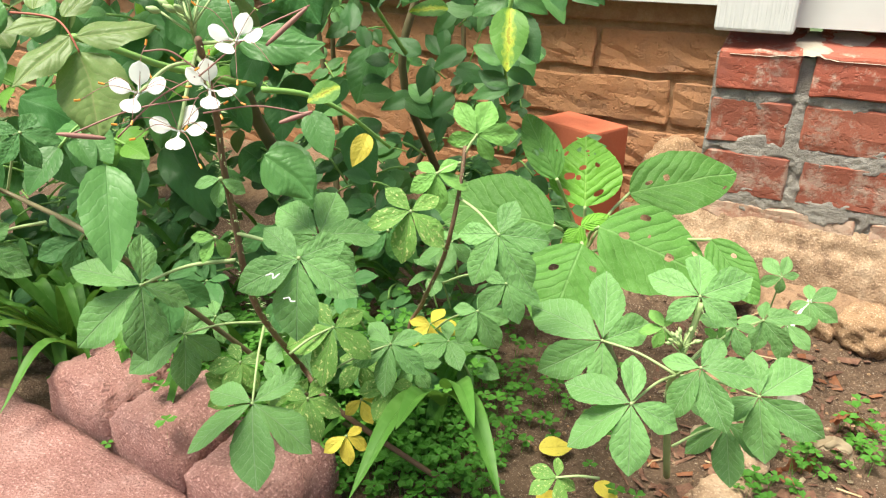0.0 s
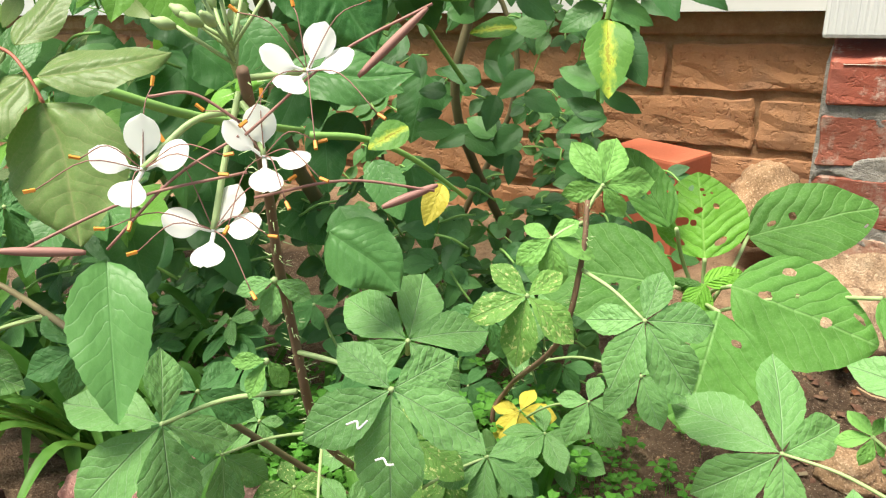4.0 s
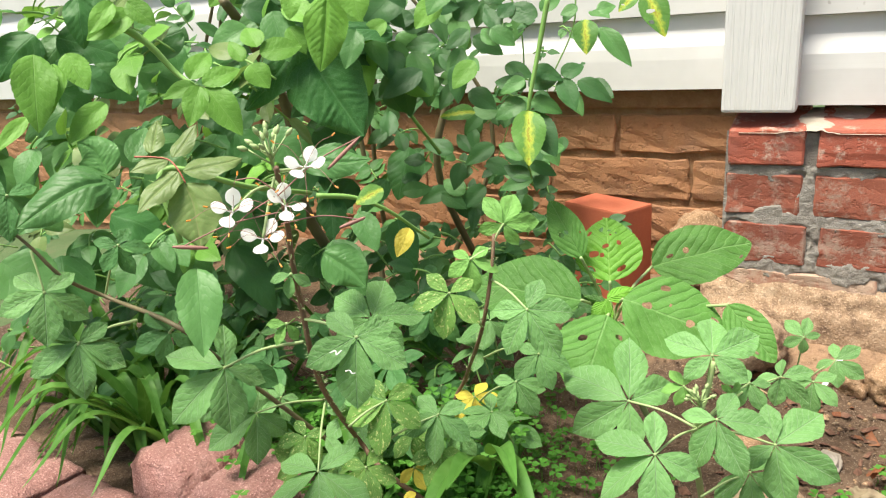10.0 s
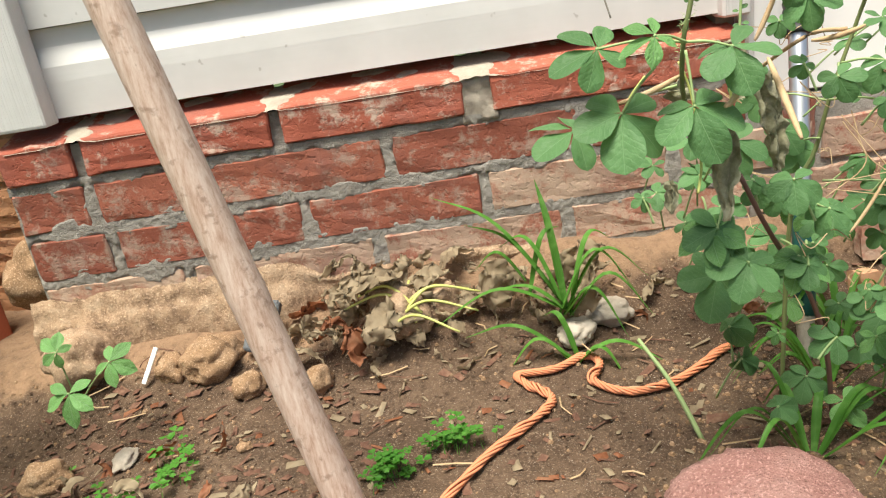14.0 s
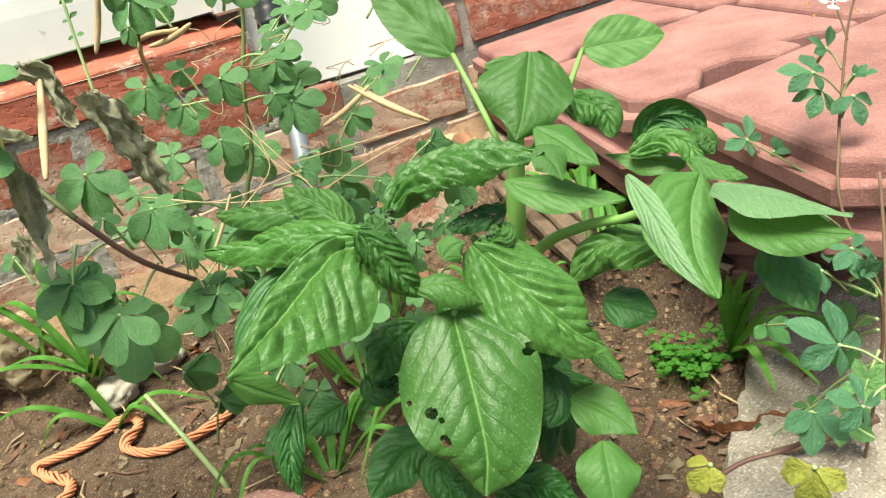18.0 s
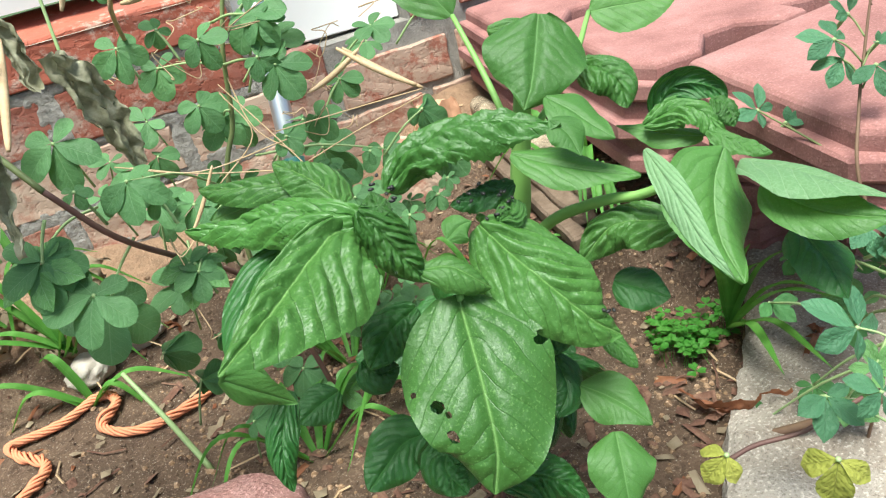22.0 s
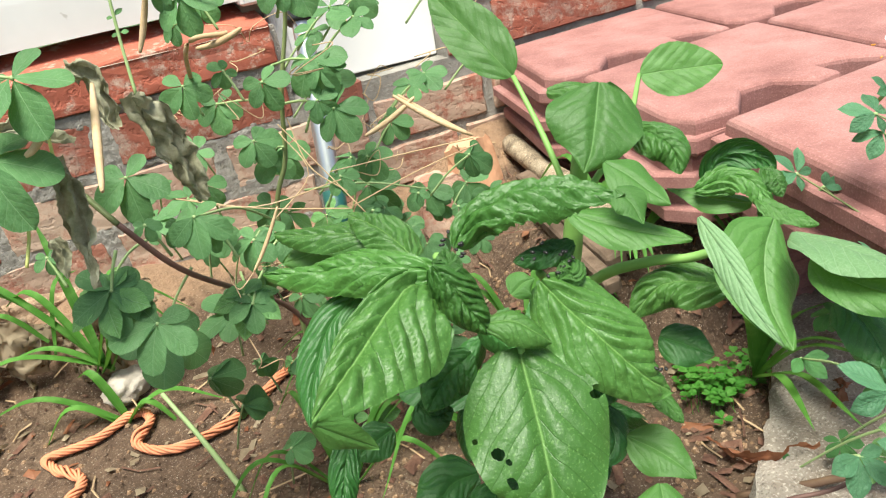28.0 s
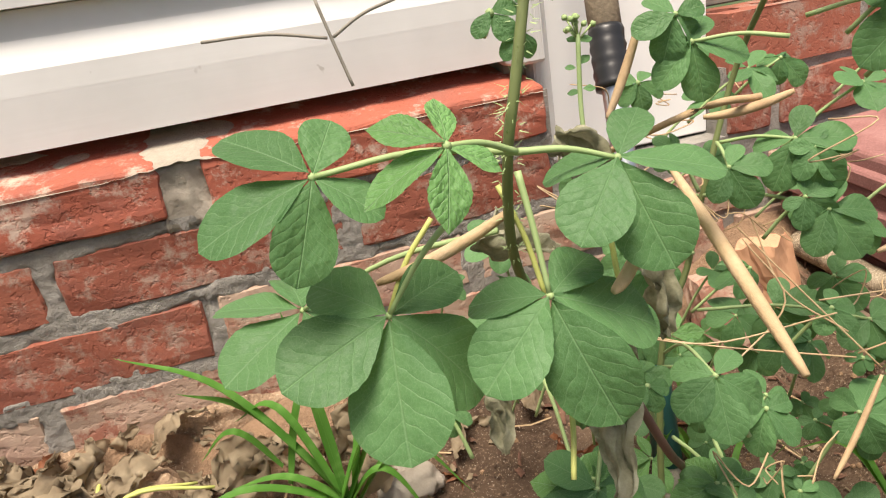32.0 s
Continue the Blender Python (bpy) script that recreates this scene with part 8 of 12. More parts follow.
single(rose, "leaf", (-0.610, -0.524, 0.439), (-0.574, -0.518, 0.400), (0.693, -0.455, 0.559), 0.73, "broad", "rose_dark", 3)
single(rose, "leaf", (-0.683, -0.628, 0.383), (-0.645, -0.617, 0.343), (0.727, -0.347, 0.592), 0.70, "broad", "broad", 3)
single(rose, "leaf", (-0.626, -0.443, 0.490), (-0.570, -0.409, 0.450), (0.680, -0.508, 0.529), 0.68, "broad", "rose", 3)
single(rose, "leaf", (-0.724, -0.565, 0.519), (-0.693, -0.591, 0.454), (0.761, -0.400, 0.511), 0.67, "broad", "broad", 1)
single(rose, "leaf", (-0.589, -0.627, 0.414), (-0.591, -0.668, 0.389), (0.720, -0.387, 0.576), 0.90, "broad", "broad", 1)
single(rose, "leaf", (-0.560, -0.515, 0.350), (-0.517, -0.481, 0.330), (0.641, -0.459, 0.615), 0.84, "broad", "rose")
single(rose, "leaf", (-0.529, -0.402, 0.268), (-0.528, -0.444, 0.234), (0.557, -0.508, 0.656), 0.52, "broad", "broad", 1)
single(rose, "leaf", (-0.492, -0.425, 0.291), (-0.443, -0.460, 0.221), (0.558, -0.518, 0.648), 0.53, "broad", "broad")
single(rose, "leaf", (-0.556, -0.664, 0.256), (-0.503, -0.641, 0.217), (0.655, -0.335, 0.678), 0.88, "broad", "rose", 3)
single(rose, "leaf", (-0.618, -0.661, 0.415), (-0.581, -0.642, 0.378), (0.739, -0.350, 0.575), 0.87, "broad", "rose_dark")
single(rose, "leaf", (-0.560, -0.711, 0.269), (-0.535, -0.735, 0.233), (0.677, -0.299, 0.673), 0.65, "broad", "broad", 1)
single(rose, "leaf", (-0.750, -0.548, 0.496), (-0.715, -0.544, 0.449), (0.751, -0.398, 0.526), 0.79, "broad", "rose_dark")
single(rose, "leaf", (-0.471, -0.478, 0.198), (-0.501, -0.521, 0.192), (0.534, -0.468, 0.704), 0.82, "broad", "rose")
single(rose, "leaf", (-0.610, -0.424, 0.422), (-0.565, -0.387, 0.404), (0.646, -0.509, 0.569), 0.81, "broad", "rose", 1)
single(rose, "leaf", (-0.563, -0.524, 0.429), (-0.521, -0.503, 0.397), (0.676, -0.473, 0.566), 0.81, "broad", "broad", 3)
single(rose, "leaf", (-0.456, -0.484, 0.462), (-0.492, -0.542, 0.444), (0.628, -0.557, 0.543), 0.65, "broad", "rose_dark")
single(rose, "leaf", (-0.561, -0.711, 0.263), (-0.518, -0.727, 0.213), (0.674, -0.298, 0.676), 0.54, "broad", "broad", 1)
single(rose, "leaf", (-0.416, -0.487, 0.310), (-0.390, -0.528, 0.254), (0.555, -0.523, 0.647), 0.59, "broad", "rose", 1)
single(rose, "leaf", (-0.620, -0.635, 0.351), (-0.581, -0.637, 0.306), (0.704, -0.357, 0.614), 0.64, "broad", "broad", 3)
single(rose, "leaf", (-0.644, -0.488, 0.186), (-0.676, -0.561, 0.170), (0.599, -0.403, 0.692), 0.70, "broad", "broad", 1)
single(rose, "leaf", (-0.700, -0.583, 0.339), (-0.641, -0.566, 0.281), (0.699, -0.364, 0.615), 0.66, "broad", "rose", 1)
single(rose, "leaf", (-0.715, -0.466, 0.366), (-0.679, -0.512, 0.292), (0.674, -0.434, 0.597), 0.63, "broad", "rose", 3)
single(rose, "leaf", (-0.610, -0.655, 0.407), (-0.585, -0.684, 0.358), (0.732, -0.356, 0.581), 0.60, "broad", "rose", 1)
single(rose, "leaf", (-0.629, -0.577, 0.501), (-0.613, -0.595, 0.464), (0.741, -0.425, 0.519), 0.56, "broad", "rose", 3)
single(rose, "leaf", (-0.561, -0.500, 0.517), (-0.531, -0.507, 0.469), (0.694, -0.510, 0.508), 0.78, "broad", "broad", 3)
single(rose, "leaf", (-0.484, -0.594, 0.427), (-0.460, -0.569, 0.418), (0.681, -0.461, 0.569), 0.90, "broad", "rose_dark", 1)
single(rose, "leaf", (-0.561, -0.555, 0.463), (-0.518, -0.513, 0.443), (0.701, -0.462, 0.543), 0.78, "broad", "broad", 3)
single(rose, "leaf", (-0.449, -0.533, 0.245), (-0.410, -0.561, 0.195), (0.564, -0.460, 0.686), 0.68, "broad", "rose")
single(rose, "leaf", (-0.669, -0.516, 0.225), (-0.628, -0.517, 0.186), (0.629, -0.390, 0.673), 0.67, "broad", "broad", 1)
single(rose, "leaf", (-0.377, -0.477, 0.480), (-0.338, -0.450, 0.468), (0.591, -0.609, 0.529), 0.63, "rose", "rose_dark", 1)
single(rose, "leaf", (-0.326, -0.355, 0.468), (-0.326, -0.387, 0.427), (0.491, -0.684, 0.539), 0.49, "rose", "rose_light")
single(rose, "leaf", (-0.487, -0.361, 0.415), (-0.494, -0.396, 0.386), (0.569, -0.589, 0.574), 0.57, "rose", "rose_dark")
single(rose, "leaf", (-0.309, -0.217, 0.481), (-0.285, -0.237, 0.434), (0.422, -0.733, 0.533), 0.51, "rose", "rose_dark")
single(rose, "leaf", (-0.384, -0.465, 0.461), (-0.404, -0.499, 0.445), (0.582, -0.605, 0.543), 0.75, "rose", "rose", 1)
single(rose, "leaf", (-0.248, -0.331, 0.416), (-0.276, -0.359, 0.402), (0.411, -0.707, 0.576), 0.62, "rose", "rose_light", 1)
single(rose, "leaf", (-0.402, -0.386, 0.488), (-0.420, -0.413, 0.474), (0.559, -0.641, 0.526), 0.69, "rose", "rose_dark", 2)
single(rose, "leaf", (-0.242, -0.367, 0.408), (-0.270, -0.403, 0.385), (0.421, -0.695, 0.583), 0.51, "rose", "rose_dark", 2)
single(rose, "leaf", (-0.257, -0.404, 0.458), (-0.274, -0.427, 0.442), (0.464, -0.698, 0.546), 0.62, "rose", "rose_light", 3)
single(rose, "leaf", (-0.229, -0.347, 0.477), (-0.243, -0.373, 0.452), (0.419, -0.736, 0.532), 0.71, "rose", "rose_light")
single(rose, "leaf", (-0.367, -0.415, 0.478), (-0.339, -0.412, 0.453), (0.551, -0.643, 0.532), 0.52, "rose", "rose_dark")
single(rose, "leaf", (-0.393, -0.395, 0.487), (-0.366, -0.387, 0.467), (0.558, -0.642, 0.526), 0.58, "rose", "rose_light", 2)
single(rose, "leaf", (-0.316, -0.320, 0.499), (-0.329, -0.350, 0.471), (0.476, -0.711, 0.518), 0.64, "rose", "rose_light", 2)
single(rose, "leaf", (-0.344, -0.355, 0.515), (-0.364, -0.395, 0.480), (0.515, -0.691, 0.506), 0.65, "rose", "rose_dark", 3)
single(rose, "leaf", (-0.274, -0.347, 0.490), (-0.302, -0.388, 0.458), (0.457, -0.720, 0.522), 0.75, "rose", "rose_dark", 1)
single(rose, "leaf", (-0.386, -0.440, 0.473), (-0.400, -0.466, 0.457), (0.573, -0.620, 0.535), 0.61, "rose", "rose", 2)
single(rose, "leaf", (-0.342, -0.350, 0.455), (-0.364, -0.383, 0.435), (0.496, -0.673, 0.548), 0.65, "rose", "rose_light", 1)
single(rose, "leaf", (-0.323, -0.310, 0.433), (-0.360, -0.344, 0.421), (0.460, -0.686, 0.564), 0.69, "rose", "rose_dark", 2)
single(rose, "leaf", (-0.173, -0.381, 0.416), (-0.185, -0.405, 0.393), (0.372, -0.726, 0.578), 0.64, "rose", "rose_light", 2)
single(rose, "leaf", (-0.308, -0.416, 0.474), (-0.278, -0.411, 0.453), (0.512, -0.673, 0.533), 0.72, "rose", "rose_light")
single(rose, "leaf", (-0.377, -0.364, 0.504), (-0.403, -0.398, 0.487), (0.538, -0.668, 0.515), 0.65, "rose", "rose_dark", 2)
single(rose, "leaf", (-0.412, -0.407, 0.518), (-0.400, -0.422, 0.486), (0.584, -0.636, 0.504), 0.52, "rose", "rose")
single(rose, "leaf", (-0.193, -0.377, 0.413), (-0.184, -0.398, 0.380), (0.386, -0.717, 0.580), 0.51, "rose", "rose_dark", 1)
single(rose, "leaf", (-0.227, -0.296, 0.501), (-0.260, -0.323, 0.488), (0.399, -0.758, 0.515), 0.60, "rose", "rose_light", 1)
single(rose, "leaf", (-0.350, -0.431, 0.429), (-0.378, -0.468, 0.416), (0.534, -0.627, 0.567), 0.59, "rose", "rose_dark", 2)
single(rose, "leaf", (-0.212, -0.345, 0.500), (-0.225, -0.377, 0.464), (0.409, -0.754, 0.513), 0.60, "rose", "rose", 2)
single(rose, "leaf", (-0.320, -0.194, 0.508), (-0.273, -0.178, 0.492), (0.426, -0.743, 0.517), 0.56, "rose", "rose_dark", 3)
single(rose, "leaf", (-0.304, -0.392, 0.437), (-0.280, -0.411, 0.393), (0.486, -0.670, 0.561), 0.58, "rose", "rose_light", 3)
single(rose, "leaf", (-0.448, -0.348, 0.526), (-0.435, -0.358, 0.498), (0.575, -0.645, 0.503), 0.52, "rose", "rose_light", 1)
single(rose, "leaf", (-0.267, -0.282, 0.427), (-0.248, -0.293, 0.400), (0.408, -0.715, 0.568), 0.63, "rose", "rose_dark", 1)
single(rose, "leaf", (-0.400, -0.419, 0.497), (-0.418, -0.443, 0.488), (0.578, -0.631, 0.518), 0.62, "rose", "rose", 2)
single(rose, "leaf", (-0.317, -0.294, 0.445), (-0.286, -0.290, 0.425), (0.452, -0.698, 0.555), 0.72, "rose", "rose")
single(rose, "leaf", (-0.422, -0.433, 0.514), (-0.433, -0.465, 0.489), (0.602, -0.618, 0.506), 0.76, "rose", "rose_light", 3)
single(rose, "leaf", (-0.420, -0.348, 0.437), (-0.385, -0.327, 0.428), (0.536, -0.631, 0.560), 0.58, "rose", "rose", 2)
single(rose, "leaf", (-0.374, -0.282, 0.484), (-0.400, -0.307, 0.476), (0.492, -0.690, 0.530), 0.63, "rose", "rose_light", 3)
single(rose, "leaf", (-0.209, -0.338, 0.428), (-0.211, -0.365, 0.395), (0.387, -0.727, 0.568), 0.46, "rose", "rose", 1)
single(rose, "leaf", (-0.345, -0.469, 0.474), (-0.318, -0.483, 0.429), (0.566, -0.629, 0.533), 0.64, "rose", "rose", 2)
single(rose, "leaf", (-0.411, -0.419, 0.475), (-0.405, -0.441, 0.445), (0.577, -0.618, 0.534), 0.59, "rose", "rose_light", 3)
single(rose, "leaf", (-0.278, -0.359, 0.429), (-0.268, -0.382, 0.393), (0.450, -0.690, 0.567), 0.46, "rose", "rose_dark")
single(rose, "leaf", (-0.390, -0.380, 0.407), (-0.411, -0.407, 0.396), (0.525, -0.622, 0.581), 0.60, "rose", "rose_light", 1)
single(rose, "leaf", (-0.327, -0.468, 0.458), (-0.307, -0.470, 0.436), (0.549, -0.634, 0.545), 0.69, "rose", "rose_light", 3)
single(rose, "leaf", (-0.428, -0.422, 0.522), (-0.426, -0.441, 0.496), (0.601, -0.623, 0.501), 0.60, "rose", "rose")
single(rose, "leaf", (-0.410, -0.316, 0.490), (-0.429, -0.354, 0.463), (0.530, -0.665, 0.526), 0.70, "rose", "rose_dark")
single(rose, "leaf", (-0.321, -0.410, 0.443), (-0.279, -0.397, 0.420), (0.508, -0.657, 0.557), 0.55, "rose", "rose_dark", 1)
single(rose, "leaf", (-0.366, -0.232, 0.518), (-0.373, -0.266, 0.478), (0.473, -0.719, 0.510), 0.48, "rose", "rose", 2)
single(rose, "leaf", (-0.309, -0.308, 0.403), (-0.283, -0.330, 0.357), (0.442, -0.682, 0.583), 0.54, "rose", "rose_dark", 2)
single(rose, "leaf", (-0.278, -0.377, 0.512), (-0.247, -0.383, 0.474), (0.481, -0.717, 0.505), 0.60, "rose", "rose_dark", 1)
single(rose, "leaf", (-0.365, -0.373, 0.443), (-0.379, -0.418, 0.403), (0.518, -0.649, 0.557), 0.53, "rose", "rose_dark")
single(rose, "leaf", (-0.289, -0.345, 0.396), (-0.250, -0.332, 0.382), (0.443, -0.676, 0.589), 0.59, "rose", "rose_light", 1)
single(rose, "leaf", (-0.252, -0.269, 0.462), (-0.233, -0.287, 0.423), (0.399, -0.738, 0.544), 0.54, "rose", "rose", 2)
single(rose, "leaf", (-0.258, -0.357, 0.427), (-0.229, -0.372, 0.386), (0.434, -0.699, 0.569), 0.51, "rose", "rose", 1)
single(rose, "leaf", (-0.287, -0.284, 0.517), (-0.262, -0.303, 0.467), (0.443, -0.740, 0.506), 0.57, "rose", "rose_dark", 3)
single(rose, "leaf", (-0.275, -0.430, 0.452), (-0.274, -0.455, 0.419), (0.490, -0.676, 0.550), 0.59, "rose", "rose")
single(rose, "leaf", (-0.481, -0.313, 0.410), (-0.499, -0.360, 0.376), (0.544, -0.610, 0.576), 0.53, "rose", "rose_light")
single(rose, "leaf", (-0.473, -0.346, 0.453), (-0.498, -0.379, 0.441), (0.567, -0.613, 0.550), 0.78, "rose", "rose_dark", 1)
single(rose, "leaf", (-0.430, -0.381, 0.440), (-0.426, -0.412, 0.402), (0.557, -0.614, 0.559), 0.59, "rose", "rose", 2)
single(rose, "leaf", (-0.288, -0.393, 0.448), (-0.261, -0.403, 0.413), (0.479, -0.682, 0.553), 0.50, "rose", "rose")
single(rose, "leaf", (-0.371, -0.422, 0.475), (-0.394, -0.464, 0.449), (0.556, -0.637, 0.533), 0.70, "rose", "rose", 2)
single(rose, "leaf", (-0.358, -0.292, 0.423), (-0.377, -0.322, 0.403), (0.472, -0.673, 0.569), 0.49, "rose", "rose_light", 2)
single(rose, "leaf", (-0.275, -0.280, 0.490), (-0.240, -0.275, 0.468), (0.427, -0.736, 0.525), 0.71, "rose", "rose_dark", 1)
single(rose, "leaf", (-0.399, -0.355, 0.483), (-0.370, -0.351, 0.458), (0.540, -0.653, 0.530), 0.71, "rose", "rose_dark", 3)
single(rose, "leaf", (-0.441, -0.325, 0.460), (-0.414, -0.340, 0.416), (0.543, -0.638, 0.546), 0.59, "rose", "rose_dark", 1)
single(rose, "leaf", (-0.364, -0.395, 0.442), (-0.316, -0.377, 0.416), (0.528, -0.641, 0.558), 0.61, "rose", "rose_light", 1)
single(rose, "leaf", (-0.442, -0.316, 0.515), (-0.437, -0.335, 0.486), (0.554, -0.657, 0.511), 0.55, "rose", "rose", 1)
single(rose, "leaf", (-0.295, -0.314, 0.494), (-0.299, -0.335, 0.468), (0.457, -0.721, 0.521), 0.59, "rose", "rose_dark")
single(rose, "leaf", (-0.275, -0.311, 0.409), (-0.302, -0.335, 0.398), (0.421, -0.697, 0.580), 0.58, "rose", "rose_dark", 2)
single(rose, "leaf", (-0.212, -0.315, 0.445), (-0.228, -0.337, 0.428), (0.384, -0.738, 0.555), 0.62, "rose", "rose_dark", 2)
single(rose, "leaf", (-0.242, -0.298, 0.388), (-0.249, -0.323, 0.363), (0.387, -0.705, 0.594), 0.51, "rose", "rose_dark", 2)
single(rose, "leaf", (-0.330, -0.311, 0.383), (-0.296, -0.309, 0.359), (0.452, -0.664, 0.596), 0.68, "rose", "rose_dark", 2)
single(rose, "leaf", (-0.301, -0.373, 0.442), (-0.294, -0.346, 0.469), (0.477, -0.680, 0.557), 0.70, "rose", "rose_dark", 3)
single(rose, "leaf", (-0.314, -0.335, 0.429), (-0.340, -0.351, 0.431), (0.464, -0.681, 0.566), 0.58, "rose", "rose_dark", 3)
single(rose, "leaf", (-0.243, -0.247, 0.436), (-0.206, -0.242, 0.417), (0.379, -0.736, 0.561), 0.57, "rose", "rose_dark", 2)
single(rose, "leaf", (-0.324, -0.337, 0.468), (-0.324, -0.320, 0.490), (0.482, -0.691, 0.539), 0.53, "rose", "rose", 1)
single(rose, "leaf", (-0.302, -0.307, 0.453), (-0.277, -0.290, 0.455), (0.450, -0.704, 0.550), 0.77, "rose", "rose_dark")
single(rose, "leaf", (-0.310, -0.327, 0.435), (-0.279, -0.327, 0.410), (0.459, -0.688, 0.562), 0.63, "rose", "rose", 3)
single(rose, "leaf", (-0.329, -0.321, 0.417), (-0.330, -0.294, 0.450), (0.465, -0.674, 0.574), 0.54, "rose", "rose_dark", 2)
single(rose, "leaf", (-0.289, -0.298, 0.459), (-0.322, -0.314, 0.465), (0.437, -0.715, 0.546), 0.64, "rose", "rose_dark", 2)
single(rose, "leaf", (-0.288, -0.315, 0.485), (-0.302, -0.335, 0.469), (0.450, -0.720, 0.528), 0.75, "rose", "rose", 3)
single(rose, "leaf", (-0.221, -0.310, 0.390), (-0.242, -0.308, 0.406), (0.376, -0.712, 0.593), 0.60, "rose", "rose_dark", 3)
single(rose, "leaf", (-0.268, -0.312, 0.403), (-0.257, -0.333, 0.370), (0.415, -0.698, 0.584), 0.62, "rose", "rose", 1)
single(rose, "leaf", (-0.215, -0.315, 0.381), (-0.183, -0.312, 0.364), (0.371, -0.709, 0.600), 0.69, "rose", "rose_dark", 1)
single(rose, "leaf", (-0.302, -0.338, 0.476), (-0.277, -0.338, 0.453), (0.469, -0.704, 0.534), 0.54, "rose", "rose_dark", 1)
single(rose, "leaf", (-0.262, -0.288, 0.477), (-0.278, -0.282, 0.499), (0.417, -0.736, 0.533), 0.55, "rose", "rose")
single(rose, "leaf", (-0.315, -0.371, 0.455), (-0.334, -0.386, 0.455), (0.489, -0.679, 0.548), 0.65, "rose", "rose_dark", 1)
single(rose, "leaf", (-0.256, -0.302, 0.433), (-0.290, -0.321, 0.434), (0.409, -0.718, 0.563), 0.64, "rose", "rose_dark", 1)
single(rose, "leaf", (-0.289, -0.263, 0.462), (-0.319, -0.275, 0.470), (0.424, -0.724, 0.544), 0.58, "rose", "rose_dark", 2)
single(rose, "leaf", (-0.311, -0.360, 0.404), (-0.336, -0.367, 0.416), (0.467, -0.664, 0.584), 0.68, "rose", "rose_dark")
single(rose, "leaf", (-0.249, -0.272, 0.478), (-0.225, -0.260, 0.477), (0.402, -0.745, 0.533), 0.63, "rose", "rose_dark", 3)
single(rose, "leaf", (-0.291, -0.370, 0.455), (-0.303, -0.363, 0.476), (0.471, -0.691, 0.548), 0.66, "rose", "rose")
single(rose, "leaf", (-0.225, -0.248, 0.472), (-0.228, -0.265, 0.450), (0.372, -0.757, 0.537), 0.67, "rose", "rose_dark", 3)
single(rose, "leaf", (-0.232, -0.308, 0.456), (-0.215, -0.283, 0.477), (0.399, -0.736, 0.548), 0.71, "rose", "rose_dark", 2)
single(rose, "leaf", (-0.219, -0.271, 0.482), (-0.199, -0.252, 0.495), (0.378, -0.759, 0.530), 0.58, "rose", "rose_dark", 2)
single(rose, "leaf", (-0.203, -0.295, 0.474), (-0.179, -0.278, 0.481), (0.374, -0.758, 0.534), 0.64, "rose", "rose_dark", 1)
single(rose, "leaf", (-0.302, -0.301, 0.415), (-0.294, -0.316, 0.391), (0.438, -0.691, 0.575), 0.52, "rose", "rose_dark", 3)
single(rose, "leaf", (-0.200, -0.326, 0.482), (-0.192, -0.303, 0.509), (0.386, -0.756, 0.528), 0.68, "rose", "rose_dark")
single(rose, "leaf", (-0.304, -0.339, 0.427), (-0.287, -0.353, 0.397), (0.459, -0.684, 0.567), 0.65, "rose", "rose_dark", 2)
single(rose, "leaf", (-0.294, -0.333, 0.395), (-0.316, -0.327, 0.418), (0.440, -0.677, 0.590), 0.59, "rose", "rose", 2)
single(rose, "leaf", (-0.256, -0.330, 0.471), (-0.224, -0.309, 0.473), (0.430, -0.726, 0.537), 0.64, "rose", "rose_dark", 1)
single(rose, "leaf", (-0.233, -0.313, 0.403), (-0.254, -0.308, 0.423), (0.390, -0.712, 0.584), 0.60, "rose", "rose_dark", 2)
single(rose, "leaf", (-0.299, -0.281, 0.425), (-0.311, -0.258, 0.463), (0.430, -0.702, 0.568), 0.59, "rose", "rose_dark", 3)
single(rose, "leaf", (-0.221, -0.293, 0.500), (-0.221, -0.273, 0.529), (0.393, -0.761, 0.516), 0.58, "rose", "rose", 2)
single(rose, "leaf", (-0.300, -0.364, 0.444), (-0.291, -0.384, 0.411), (0.472, -0.684, 0.556), 0.58, "rose", "rose", 3)
single(rose, "leaf", (-0.284, -0.351, 0.477), (-0.304, -0.344, 0.504), (0.463, -0.709, 0.532), 0.61, "rose", "rose_dark", 2)
single(rose, "leaf", (-0.335, -0.342, 0.440), (-0.356, -0.357, 0.439), (0.484, -0.673, 0.559), 0.76, "rose", "rose", 3)
single(rose, "leaf", (-0.301, -0.317, 0.405), (-0.313, -0.347, 0.380), (0.441, -0.683, 0.582), 0.54, "rose", "rose_dark")
single(rose, "leaf", (-0.270, -0.259, 0.452), (-0.281, -0.245, 0.479), (0.406, -0.729, 0.551), 0.54, "rose", "rose", 2)
single(rose, "leaf", (-0.278, -0.361, 0.429), (-0.268, -0.378, 0.400), (0.451, -0.690, 0.567), 0.65, "rose", "rose_dark")
single(rose, "leaf", (-0.198, -0.303, 0.501), (-0.184, -0.312, 0.478), (0.378, -0.770, 0.514), 0.55, "rose", "rose_dark")
grass_front = thing("broad_grass", at_ground(-0.120, -0.480), "broad drooping grass blades beside the edging", "grass")
strap_leaf(grass_front, (-0.099, -0.530, 0.076), (-0.096, -0.672, 0.082), 0.03, 0.019)
strap_leaf(grass_front, (-0.099, -0.530, 0.076), (-0.008, -0.624, 0.082), 0.03, 0.019)
strap_leaf(grass_front, (-0.098, -0.527, 0.080), (-0.037, -0.606, 0.116), 0.02, 0.019)
strap_leaf(grass_front, (-0.099, -0.536, 0.069), (-0.084, -0.631, 0.115), 0.02, 0.019)

